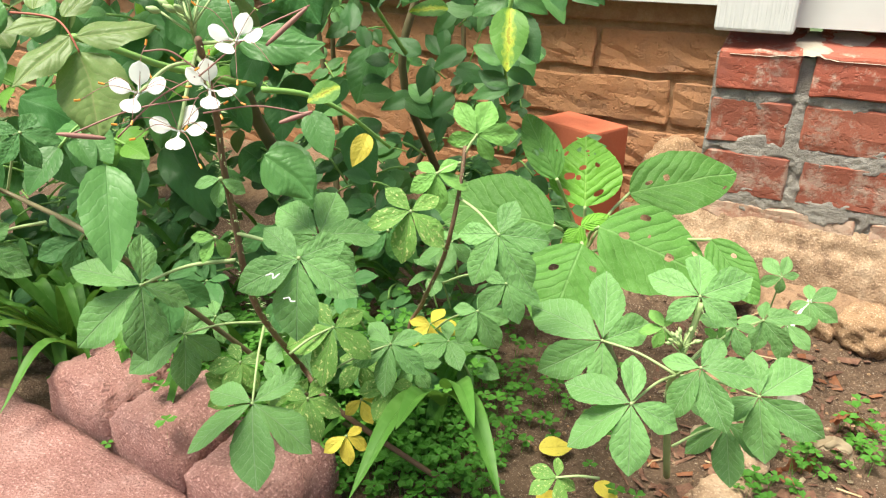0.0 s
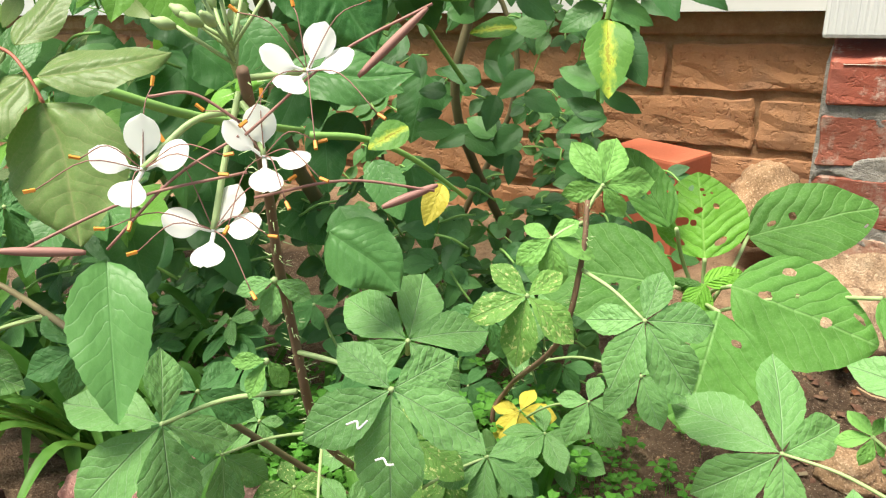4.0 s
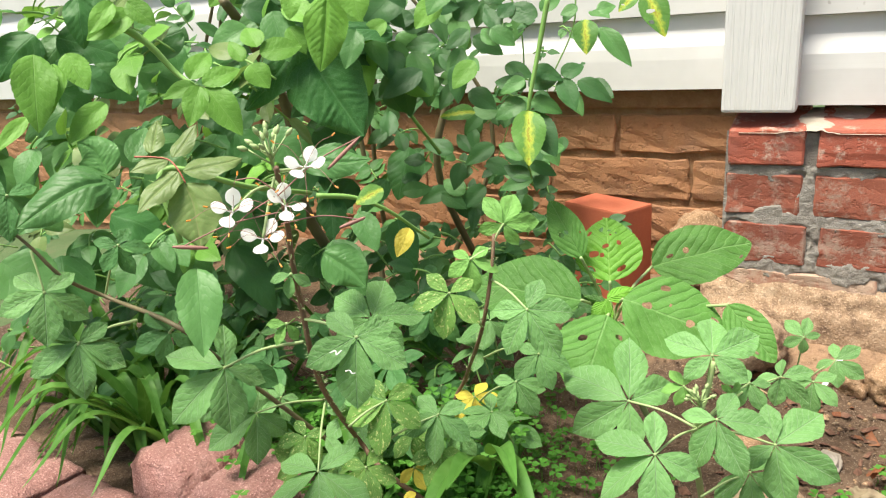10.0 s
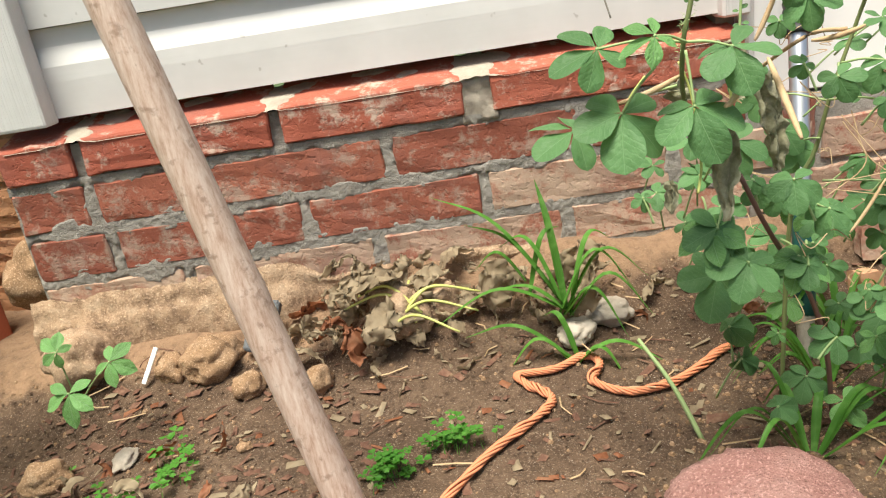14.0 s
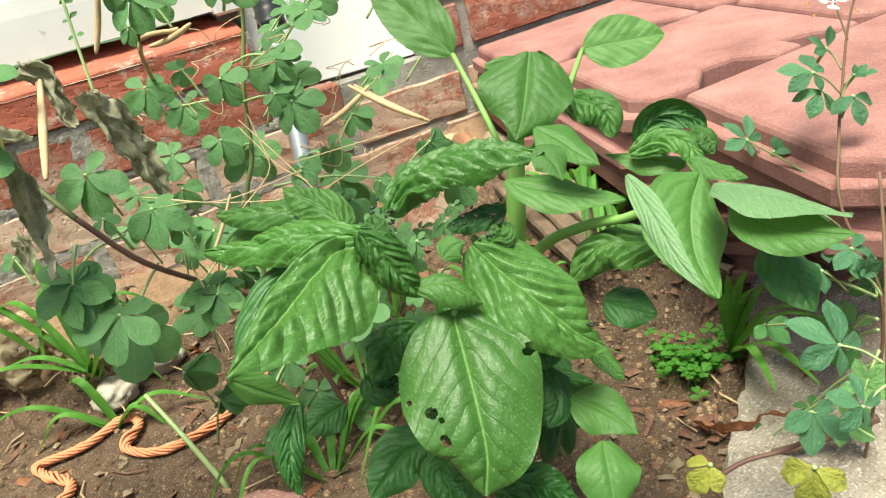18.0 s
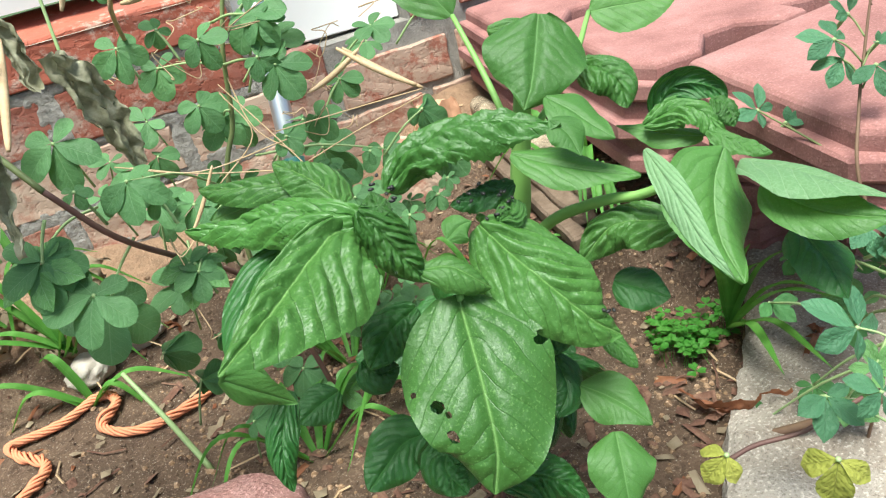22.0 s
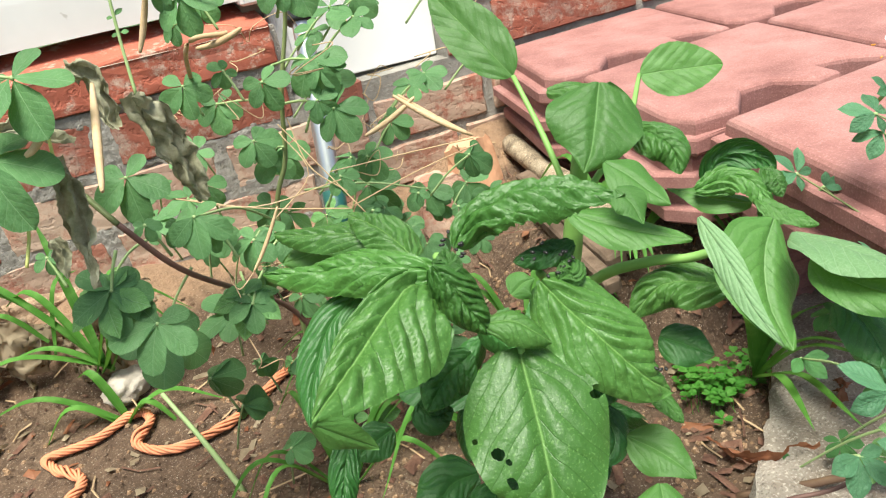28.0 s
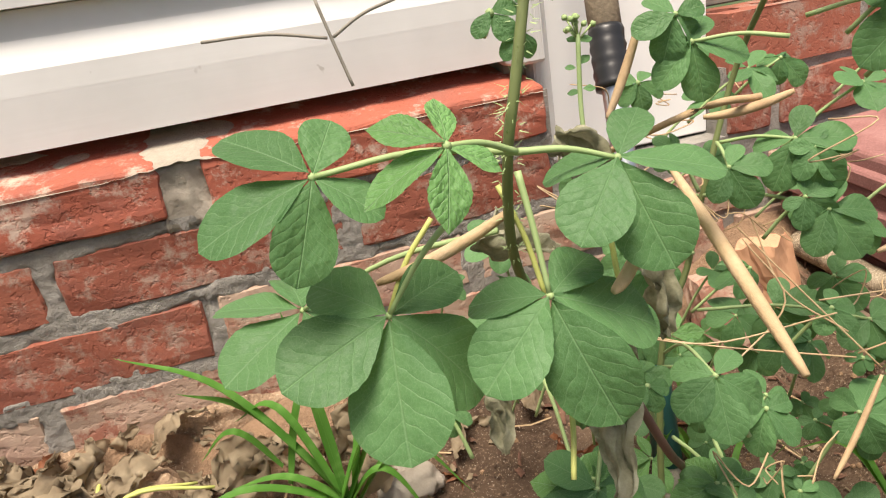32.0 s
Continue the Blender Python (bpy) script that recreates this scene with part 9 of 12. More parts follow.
# broad-leaved seedling at the wall
amaranth_a = thing("amaranth_plant", at_ground(-0.020, -0.250), "low amaranth with broad insect-eaten leaves", "amaranth", "amaranths")
single(amaranth_a, "leaf", (-0.051, -0.333, 0.186), (-0.066, -0.298, 0.248), (0.245, -0.813, 0.528), 0.97, "amaranth", "amaranth_bright", holes=14, label="bright young leaf full of small holes")
single(amaranth_a, "leaf", (-0.030, -0.244, 0.176), (0.067, -0.191, 0.204), (0.162, -0.675, 0.720), 0.66, "amaranth", "amaranth_matt", 3, holes=3)
single(amaranth_a, "leaf", (-0.026, -0.371, 0.183), (0.074, -0.368, 0.162), (0.183, -0.648, 0.740), 0.84, "amaranth", "amaranth_matt", holes=6)
single(amaranth_a, "leaf", (-0.060, -0.395, 0.186), (-0.169, -0.415, 0.201), (0.219, -0.636, 0.740), 0.72, "amaranth", "amaranth_matt", 3, holes=3)
single(amaranth_a, "leaf", (-0.027, -0.417, 0.183), (-0.031, -0.482, 0.135), (0.178, -0.584, 0.792), 0.98, "amaranth", "amaranth_matt", holes=3)
single(amaranth_a, "leaf", (-0.077, -0.346, 0.213), (-0.119, -0.326, 0.268), (0.282, -0.816, 0.505), 0.49, "amaranth", "amaranth_matt", 3, holes=4)
single(amaranth_a, "leaf", (0.068, -0.352, 0.183), (0.115, -0.384, 0.149), (0.089, -0.667, 0.740), 0.56, "amaranth", "amaranth_matt", 3, holes=2)
single(amaranth_a, "leaf", (-0.046, -0.358, 0.176), (-0.053, -0.380, 0.158), (0.196, -0.644, 0.740), 0.67, "amaranth", "amaranth_bright", 1)
single(amaranth_a, "leaf", (-0.046, -0.358, 0.176), (-0.021, -0.337, 0.187), (0.196, -0.644, 0.740), 0.51, "amaranth", "amaranth_bright", 1)
single(amaranth_a, "leaf", (-0.048, -0.359, 0.175), (-0.070, -0.361, 0.179), (0.199, -0.643, 0.740), 0.63, "amaranth", "amaranth_crinkled", 2)
single(amaranth_a, "leaf", (-0.048, -0.360, 0.173), (-0.038, -0.373, 0.158), (0.198, -0.641, 0.742), 0.57, "amaranth", "amaranth_bright")
stem(amaranth_a, [(-0.051, -0.341, 0.166), (-0.049, -0.323, 0.127), (-0.043, -0.309, 0.082), (-0.020, -0.250, -0.030)], (0.003, 0.004), "stem", "stem", "")
stem(amaranth_a, [(-0.048, -0.330, 0.137), (-0.032, -0.321, 0.175), (-0.030, -0.244, 0.176)], 0.0016, "stem", "leaf_stalk", "")
stem(amaranth_a, [(-0.048, -0.330, 0.137), (-0.044, -0.331, 0.158), (-0.026, -0.371, 0.183)], 0.0016, "stem", "leaf_stalk", "")
stem(amaranth_a, [(-0.048, -0.330, 0.137), (-0.064, -0.337, 0.157), (-0.060, -0.395, 0.186)], 0.0016, "stem", "leaf_stalk", "")
stem(amaranth_a, [(-0.048, -0.330, 0.137), (-0.050, -0.336, 0.150), (-0.027, -0.417, 0.183)], 0.0016, "stem", "leaf_stalk", "")
stem(amaranth_a, [(-0.048, -0.330, 0.137), (-0.051, -0.330, 0.167), (-0.051, -0.333, 0.186)], 0.0016, "stem", "leaf_stalk", "")
stem(amaranth_a, [(-0.048, -0.330, 0.137), (0.007, -0.318, 0.157), (0.068, -0.352, 0.183)], 0.0016, "stem", "leaf_stalk", "")
stem(amaranth_a, [(-0.048, -0.330, 0.137), (-0.067, -0.330, 0.178), (-0.065, -0.382, 0.225)], 0.0016, "stem", "leaf_stalk", "")

# large glossy amaranth
amaranth_b = thing("amaranth_plant", at_ground(0.970, -0.530), "large glossy amaranth with puckered insect-eaten leaves", "amaranth", "amaranths")
leaf_blade(amaranth_b, [(0.889, -0.631, 0.249), (0.878, -0.639, 0.256), (0.864, -0.648, 0.254), (0.840, -0.668, 0.249), (0.819, -0.689, 0.248)], 0.0305, (-0.040, -0.569, 0.821), (0.55, 1.35), 0.165, 0.05, "amaranth", shape="ovate", lop=0.62, label="large puckered leaf arching over at its base")
leaf_blade(amaranth_b, [(0.863, -0.607, 0.242), (0.846, -0.612, 0.236), (0.831, -0.624, 0.220), (0.823, -0.636, 0.207)], 0.0105, (-0.321, -0.690, 0.648), (0.4, 0.5), 0.08, 0.03, "amaranth_dark")
leaf_blade(amaranth_b, [(0.819, -0.688, 0.246), (0.827, -0.690, 0.238), (0.838, -0.690, 0.227)], 0.0065, (-0.331, -0.930, 0.160), (0.2, 0.5), 0.02, 0.015, "amaranth_smooth", shape="ovate")
leaf_blade(amaranth_b, [(0.916, -0.652, 0.214), (0.911, -0.667, 0.202), (0.905, -0.684, 0.187), (0.900, -0.695, 0.170), (0.894, -0.697, 0.152)], 0.0325, (-0.181, -0.708, 0.683), (0.45, 0.45), 0.04, 0.012, "amaranth", holes=((0.62, 0.52, 0.026), (0.52, 0.56, 0.014), (0.6, 0.67, 0.028), (0.3, 0.64, 0.012), (0.85, 0.42, 0.012), (-0.92, 0.3, 0.03)), label="large glossy leaf with brown-edged holes")
leaf_blade(amaranth_b, [(0.937, -0.641, 0.234), (0.942, -0.652, 0.224), (0.950, -0.669, 0.210), (0.960, -0.680, 0.194), (0.971, -0.683, 0.182)], 0.0215, (-0.261, -0.589, 0.765), (0.5, 0.55), 0.132, 0.05, "amaranth", label="broad puckered leaf with deep veins")
leaf_blade(amaranth_b, [(1.013, -0.590, 0.297), (1.000, -0.603, 0.283), (0.991, -0.610, 0.272), (0.984, -0.612, 0.263)], 0.0255, (-0.149, -0.637, 0.757), (0.4, 0.4), 0.02, 0.015, "amaranth_smooth", shape="ovate", label="leaf hanging from the top of the stem")
leaf_blade(amaranth_b, [(0.909, -0.617, 0.253), (0.920, -0.618, 0.267), (0.938, -0.628, 0.275), (0.955, -0.644, 0.275), (0.970, -0.662, 0.271)], 0.019, (0.001, -0.325, 0.946), (1.5, 1.5), 0.133, 0.165, "amaranth_crinkled", label="rolled crinkled leaf arching over")
leaf_blade(amaranth_b, [(0.968, -0.658, 0.273), (0.971, -0.665, 0.268), (0.971, -0.671, 0.260)], 0.0085, (0.040, -0.840, 0.541), (0.3, 0.3), 0.02, 0.015, "amaranth_smooth", shape="ovate")
leaf_blade(amaranth_b, [(0.894, -0.637, 0.254), (0.882, -0.629, 0.259), (0.866, -0.614, 0.261), (0.847, -0.596, 0.256), (0.829, -0.580, 0.255)], 0.0155, (-0.012, -0.439, 0.898), (1.3, 1.3), 0.16, 0.165, "amaranth_crinkled", label="crinkled leaf curling down at its sides")
leaf_blade(amaranth_b, [(0.889, -0.619, 0.256), (0.885, -0.602, 0.263), (0.879, -0.593, 0.268), (0.873, -0.584, 0.271)], 0.013, (0.063, -0.742, 0.667), (0.8, 0.8), 0.176, 0.08, "amaranth")
leaf_blade(amaranth_b, [(0.888, -0.602, 0.256), (0.874, -0.586, 0.262), (0.857, -0.570, 0.262), (0.842, -0.556, 0.262)], 0.0125, (-0.112, -0.414, 0.904), (1.0, 0.9), 0.132, 0.08, "amaranth")
leaf_blade(amaranth_b, [(0.870, -0.568, 0.250), (0.856, -0.562, 0.249), (0.842, -0.556, 0.246)], 0.0125, (-0.189, -0.688, 0.701), (0.4, 0.4), 0.02, 0.015, "amaranth_smooth", shape="ovate")
leaf_blade(amaranth_b, [(0.889, -0.638, 0.259), (0.893, -0.643, 0.252), (0.898, -0.648, 0.239), (0.905, -0.651, 0.225)], 0.0115, (-0.345, -0.482, 0.805), (0.9, 0.9), 0.16, 0.132, "amaranth_crinkled")
leaf_blade(amaranth_b, [(0.904, -0.648, 0.230), (0.914, -0.654, 0.230), (0.922, -0.659, 0.223), (0.928, -0.660, 0.215)], 0.0125, (-0.012, -0.439, 0.898), (1.4, 1.4), 0.08, 0.03, "amaranth", label="glossy rolled leaf")
leaf_blade(amaranth_b, [(0.960, -0.635, 0.243), (0.948, -0.632, 0.242), (0.932, -0.627, 0.240)], 0.0085, (0.060, -0.504, 0.862), (0.9, 0.9), 0.285, 0.28, "amaranth_dark", label="dark stunted leaf full of black insects")
leaf_blade(amaranth_b, [(0.921, -0.642, 0.234), (0.927, -0.643, 0.238), (0.933, -0.643, 0.238)], 0.0075, (-0.189, -0.688, 0.701), (0.6, 0.6), 0.02, 0.015, "amaranth_smooth", shape="ovate")
leaf_blade(amaranth_b, [(0.944, -0.644, 0.233), (0.951, -0.646, 0.237), (0.950, -0.639, 0.240)], 0.0075, (-0.189, -0.688, 0.701), (0.8, 0.8), 0.199, 0.198, "amaranth_crinkled")
leaf_blade(amaranth_b, [(0.890, -0.638, 0.254), (0.896, -0.638, 0.258), (0.898, -0.632, 0.262)], 0.0075, (-0.137, -0.620, 0.773), (0.8, 0.8), 0.199, 0.198, "amaranth_crinkled")
leaf_blade(amaranth_b, [(0.994, -0.616, 0.267), (0.999, -0.627, 0.262), (1.003, -0.637, 0.255), (1.007, -0.646, 0.249)], 0.0125, (0.032, -0.547, 0.836), (0.5, 0.4), 0.02, 0.015, "amaranth_smooth", shape="ovate")
leaf_blade(amaranth_b, [(0.978, -0.604, 0.242), (0.990, -0.619, 0.237), (1.003, -0.633, 0.232), (1.018, -0.647, 0.227)], 0.0135, (-0.012, -0.439, 0.898), (0.5, 0.5), 0.02, 0.015, "amaranth_smooth", shape="ovate")
leaf_blade(amaranth_b, [(1.029, -0.592, 0.269), (1.032, -0.608, 0.268), (1.034, -0.618, 0.261), (1.032, -0.624, 0.250)], 0.0135, (-0.345, -0.482, 0.805), (0.9, 0.9), 0.133, 0.099, "amaranth_crinkled")
leaf_blade(amaranth_b, [(1.007, -0.549, 0.288), (1.015, -0.557, 0.289), (1.027, -0.568, 0.284), (1.029, -0.578, 0.275)], 0.01, (-0.026, -0.461, 0.887), (0.8, 0.8), 0.154, 0.08, "amaranth")
leaf_blade(amaranth_b, [(1.049, -0.624, 0.238), (1.054, -0.625, 0.250), (1.062, -0.631, 0.254), (1.070, -0.640, 0.250), (1.072, -0.646, 0.244)], 0.0105, (0.518, 0.842, -0.150), (1.1, 1.1), 0.114, 0.12, "amaranth_dark")
leaf_blade(amaranth_b, [(1.040, -0.625, 0.239), (1.053, -0.635, 0.246), (1.059, -0.645, 0.244), (1.060, -0.652, 0.234), (1.057, -0.651, 0.225)], 0.0105, (0.003, -0.589, 0.808), (0.9, 0.9), 0.16, 0.165, "amaranth_crinkled")
leaf_blade(amaranth_b, [(1.067, -0.642, 0.247), (1.069, -0.650, 0.243), (1.067, -0.655, 0.235)], 0.0085, (0.039, -0.697, 0.716), (0.9, 0.9), 0.199, 0.198, "amaranth_crinkled")
leaf_blade(amaranth_b, [(1.056, -0.649, 0.236), (1.061, -0.664, 0.232), (1.066, -0.677, 0.228)], 0.0075, (-0.026, -0.461, 0.887), (1.0, 1.0), 0.199, 0.198, "amaranth_crinkled")
leaf_blade(amaranth_b, [(1.061, -0.642, 0.230), (1.052, -0.630, 0.232), (1.036, -0.609, 0.237)], 0.0095, (-0.026, -0.461, 0.887), (0.7, 0.7), 0.02, 0.015, "amaranth_smooth", shape="ovate")
leaf_blade(amaranth_b, [(1.042, -0.673, 0.238), (1.027, -0.683, 0.229), (1.015, -0.697, 0.215), (1.011, -0.712, 0.201)], 0.0225, (-0.084, -0.737, 0.671), (0.9, 0.3), 0.02, 0.015, "amaranth_smooth", shape="ovate", label="dull drooping leaf with pale curled edges")
leaf_blade(amaranth_b, [(1.013, -0.657, 0.244), (1.008, -0.678, 0.233), (1.004, -0.697, 0.218), (1.006, -0.712, 0.205)], 0.0062, (-0.627, -0.403, 0.667), (0.3, 0.3), 0.02, 0.015, "amaranth_pale", shape="ovate")
leaf_blade(amaranth_b, [(1.035, -0.690, 0.240), (1.036, -0.711, 0.242), (1.037, -0.732, 0.241), (1.041, -0.750, 0.238)], 0.0185, (0.187, -0.297, 0.937), (0.9, 0.5), 0.02, 0.015, "amaranth_pale", shape="ovate", label="broad dull leaf folded along its rib")
leaf_blade(amaranth_b, [(1.030, -0.704, 0.235), (1.030, -0.724, 0.232), (1.033, -0.740, 0.232), (1.040, -0.753, 0.232)], 0.0135, (-0.166, -0.658, 0.734), (0.4, 0.4), 0.02, 0.015, "amaranth_smooth", shape="ovate")
leaf_blade(amaranth_b, [(1.043, -0.709, 0.212), (1.040, -0.722, 0.208), (1.038, -0.731, 0.201), (1.037, -0.737, 0.193)], 0.0135, (-0.166, -0.658, 0.734), (0.6, 0.5), 0.08, 0.03, "amaranth_dark")
leaf_blade(amaranth_b, [(1.031, -0.659, 0.202), (1.017, -0.648, 0.206), (1.004, -0.639, 0.204), (0.988, -0.635, 0.190)], 0.0155, (-0.055, -0.505, 0.862), (0.9, 0.9), 0.22, 0.096, "amaranth")
leaf_blade(amaranth_b, [(1.005, -0.635, 0.171), (1.012, -0.645, 0.169), (1.021, -0.657, 0.164)], 0.0125, (-0.166, -0.658, 0.734), (0.5, 0.4), 0.08, 0.03, "amaranth_dark")
leaf_blade(amaranth_b, [(0.960, -0.663, 0.148), (0.966, -0.675, 0.146), (0.970, -0.685, 0.143), (0.974, -0.694, 0.137)], 0.0125, (-0.146, -0.710, 0.689), (0.4, 0.4), 0.02, 0.015, "amaranth_smooth", shape="ovate")
leaf_blade(amaranth_b, [(0.960, -0.686, 0.136), (0.954, -0.697, 0.132), (0.950, -0.704, 0.124), (0.947, -0.709, 0.111)], 0.0155, (-0.189, -0.688, 0.701), (0.5, 0.5), 0.02, 0.015, "amaranth_smooth", shape="ovate")
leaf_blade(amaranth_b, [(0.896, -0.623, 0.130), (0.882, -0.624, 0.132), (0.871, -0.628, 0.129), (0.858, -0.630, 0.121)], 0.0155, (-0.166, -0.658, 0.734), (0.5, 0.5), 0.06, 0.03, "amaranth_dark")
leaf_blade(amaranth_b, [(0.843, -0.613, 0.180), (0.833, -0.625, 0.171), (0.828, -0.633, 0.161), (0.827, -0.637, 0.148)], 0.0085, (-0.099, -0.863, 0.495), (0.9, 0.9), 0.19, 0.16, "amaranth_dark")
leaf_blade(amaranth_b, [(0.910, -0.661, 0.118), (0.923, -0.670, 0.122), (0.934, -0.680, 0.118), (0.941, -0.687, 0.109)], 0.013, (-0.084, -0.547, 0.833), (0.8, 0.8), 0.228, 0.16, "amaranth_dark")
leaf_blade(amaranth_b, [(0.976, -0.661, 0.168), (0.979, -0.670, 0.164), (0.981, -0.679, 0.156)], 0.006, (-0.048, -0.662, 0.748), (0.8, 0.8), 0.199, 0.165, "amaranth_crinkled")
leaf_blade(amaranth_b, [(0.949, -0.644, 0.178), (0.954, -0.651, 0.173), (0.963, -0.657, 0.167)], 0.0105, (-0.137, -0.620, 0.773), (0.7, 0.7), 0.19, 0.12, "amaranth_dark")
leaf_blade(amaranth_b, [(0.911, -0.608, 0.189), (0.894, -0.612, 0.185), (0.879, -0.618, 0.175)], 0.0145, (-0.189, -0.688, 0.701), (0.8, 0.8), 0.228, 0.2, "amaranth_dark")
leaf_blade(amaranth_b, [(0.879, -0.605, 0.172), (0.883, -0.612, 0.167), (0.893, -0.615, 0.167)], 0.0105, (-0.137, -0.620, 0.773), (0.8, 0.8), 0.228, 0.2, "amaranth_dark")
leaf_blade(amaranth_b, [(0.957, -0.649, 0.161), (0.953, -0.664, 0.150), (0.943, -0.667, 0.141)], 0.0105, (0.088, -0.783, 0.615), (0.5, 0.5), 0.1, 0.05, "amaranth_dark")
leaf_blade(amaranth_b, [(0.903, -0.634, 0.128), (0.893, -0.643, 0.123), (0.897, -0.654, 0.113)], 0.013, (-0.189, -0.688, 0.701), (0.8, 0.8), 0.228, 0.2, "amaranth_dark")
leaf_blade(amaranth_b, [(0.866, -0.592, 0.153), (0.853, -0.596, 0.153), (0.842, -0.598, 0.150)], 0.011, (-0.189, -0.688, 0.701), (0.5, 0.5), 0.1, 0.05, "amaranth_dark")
single(amaranth_b, "leaf", (0.998, -0.530, 0.296), (0.974, -0.489, 0.348), (-0.361, -0.806, 0.469), 0.47, "amaranth", "amaranth_smooth", 3, label="leaf standing up on a long stalk")
single(amaranth_b, "leaf", (1.086, -0.529, 0.274), (1.128, -0.556, 0.275), (-0.465, -0.693, 0.551), 0.69, "amaranth", "amaranth_smooth", 3)
stem(amaranth_b, [(0.998, -0.593, 0.273), (0.991, -0.589, 0.230), (0.988, -0.581, 0.194), (0.983, -0.541, 0.113), (0.971, -0.510, 0.044), (0.970, -0.530, -0.030)], (0.0045, 0.008), "rose_cane", "stem", "")
stem(amaranth_b, [(0.984, -0.552, 0.136), (0.943, -0.584, 0.177), (0.913, -0.598, 0.218), (0.901, -0.614, 0.250)], (0.0036, 0.0022), "rose_cane", "branch", "")
stem(amaranth_b, [(0.984, -0.579, 0.172), (0.994, -0.606, 0.200), (1.007, -0.632, 0.214), (1.019, -0.650, 0.219), (1.041, -0.674, 0.234)], (0.0034, 0.002), "rose_cane", "branch", "")
stem(amaranth_b, [(0.992, -0.588, 0.233), (0.993, -0.565, 0.267), (0.998, -0.530, 0.296)], (0.002, 0.0014), "rose_cane", "leaf_stalk", "")
stem(amaranth_b, [(0.997, -0.593, 0.242), (1.036, -0.579, 0.265), (1.086, -0.529, 0.274)], (0.002, 0.0014), "rose_cane", "leaf_stalk", "")
stem(amaranth_b, [(0.983, -0.541, 0.113), (0.939, -0.620, 0.181), (0.916, -0.653, 0.213)], (0.003, 0.002), "rose_cane", "leaf_stalk", "")
stem(amaranth_b, [(0.984, -0.584, 0.185), (0.960, -0.608, 0.211), (0.944, -0.628, 0.230)], (0.003, 0.002), "rose_cane", "leaf_stalk", "")
speck(amaranth_b, (0.945, -0.643, 0.236), 0)
speck(amaranth_b, (0.951, -0.644, 0.240), 1)
speck(amaranth_b, (0.949, -0.641, 0.243), 2)
speck(amaranth_b, (0.950, -0.641, 0.244), 3)
speck(amaranth_b, (0.943, -0.636, 0.249), 4)
speck(amaranth_b, (0.938, -0.635, 0.246), 5)
speck(amaranth_b, (0.948, -0.643, 0.238), 6)
speck(amaranth_b, (0.949, -0.641, 0.243), 7)
speck(amaranth_b, (0.951, -0.642, 0.244), 8)
speck(amaranth_b, (0.933, -0.634, 0.244), 9)
speck(amaranth_b, (0.943, -0.638, 0.245), 10)
speck(amaranth_b, (0.941, -0.641, 0.235), 11)
speck(amaranth_b, (0.953, -0.644, 0.241), 12)
speck(amaranth_b, (0.938, -0.636, 0.243), 13)
speck(amaranth_b, (0.901, -0.625, 0.255), 14)
speck(amaranth_b, (0.901, -0.623, 0.259), 15)
speck(amaranth_b, (0.909, -0.626, 0.258), 16)
speck(amaranth_b, (0.906, -0.626, 0.256), 17)
speck(amaranth_b, (0.909, -0.626, 0.257), 18)
speck(amaranth_b, (0.905, -0.628, 0.250), 19)
speck(amaranth_b, (0.902, -0.623, 0.261), 20)
speck(amaranth_b, (0.908, -0.626, 0.258), 21)
speck(amaranth_b, (0.899, -0.625, 0.254), 22)
speck(amaranth_b, (0.907, -0.628, 0.253), 23)
speck(amaranth_b, (0.908, -0.628, 0.254), 24)
speck(amaranth_b, (0.905, -0.623, 0.264), 25)
speck(amaranth_b, (0.962, -0.678, 0.196), 40)
speck(amaranth_b, (0.964, -0.679, 0.195), 41)
speck(amaranth_b, (0.966, -0.680, 0.195), 42)
speck(amaranth_b, (0.967, -0.682, 0.195), 43)
speck(amaranth_b, (0.969, -0.683, 0.195), 44)

# spider flower at the stake
cleome_e = thing("spider_flower", at_ground(0.900, -0.360), "tall spider flower with dull leaves and seed pods", "flower plant", "spider flowers")
stem(cleome_e, [(0.767, -0.476, 0.523), (0.754, -0.464, 0.453), (0.747, -0.464, 0.424), (0.734, -0.469, 0.379), (0.730, -0.465, 0.354), (0.736, -0.447, 0.318), (0.752, -0.430, 0.288), (0.772, -0.452, 0.258)], (0.00144, 0.00187), "stem_olive", "stem", "")
stem(cleome_e, [(0.772, -0.452, 0.258), (0.795, -0.440, 0.215), (0.828, -0.405, 0.170), (0.862, -0.375, 0.125), (0.885, -0.37, 0.06), (0.90, -0.36, -0.03)], (0.0018, 0.0024), "stem_purple")
hairs(cleome_e, [(0.754, -0.464, 0.453), (0.747, -0.464, 0.424), (0.734, -0.469, 0.379), (0.730, -0.465, 0.354), (0.736, -0.447, 0.318)], 240, 0.003, 5)
stem(cleome_e, [(0.912, -0.454, 0.499), (0.893, -0.438, 0.440), (0.928, -0.337, 0.357), (0.908, -0.326, 0.280), (0.898, -0.320, 0.228), (0.877, -0.319, 0.168), (0.870, -0.320, -0.030)], (0.0013, 0.0023), "stem_olive", "stem", "")
palm(cleome_e, (0.675, -0.463, 0.361), (0.644, -0.466, 0.357), (0.013, -0.708, 0.707), (0.729, -0.474, 0.358), matname="cleome_dull")
palm(cleome_e, (0.688, -0.464, 0.317), (0.680, -0.492, 0.287), (-0.017, -0.736, 0.677), (0.708, -0.476, 0.346), matname="cleome_dull")
palm(cleome_e, (0.729, -0.485, 0.319), (0.730, -0.512, 0.297), (-0.108, -0.630, 0.769), (0.728, -0.475, 0.353), matname="cleome_dull")
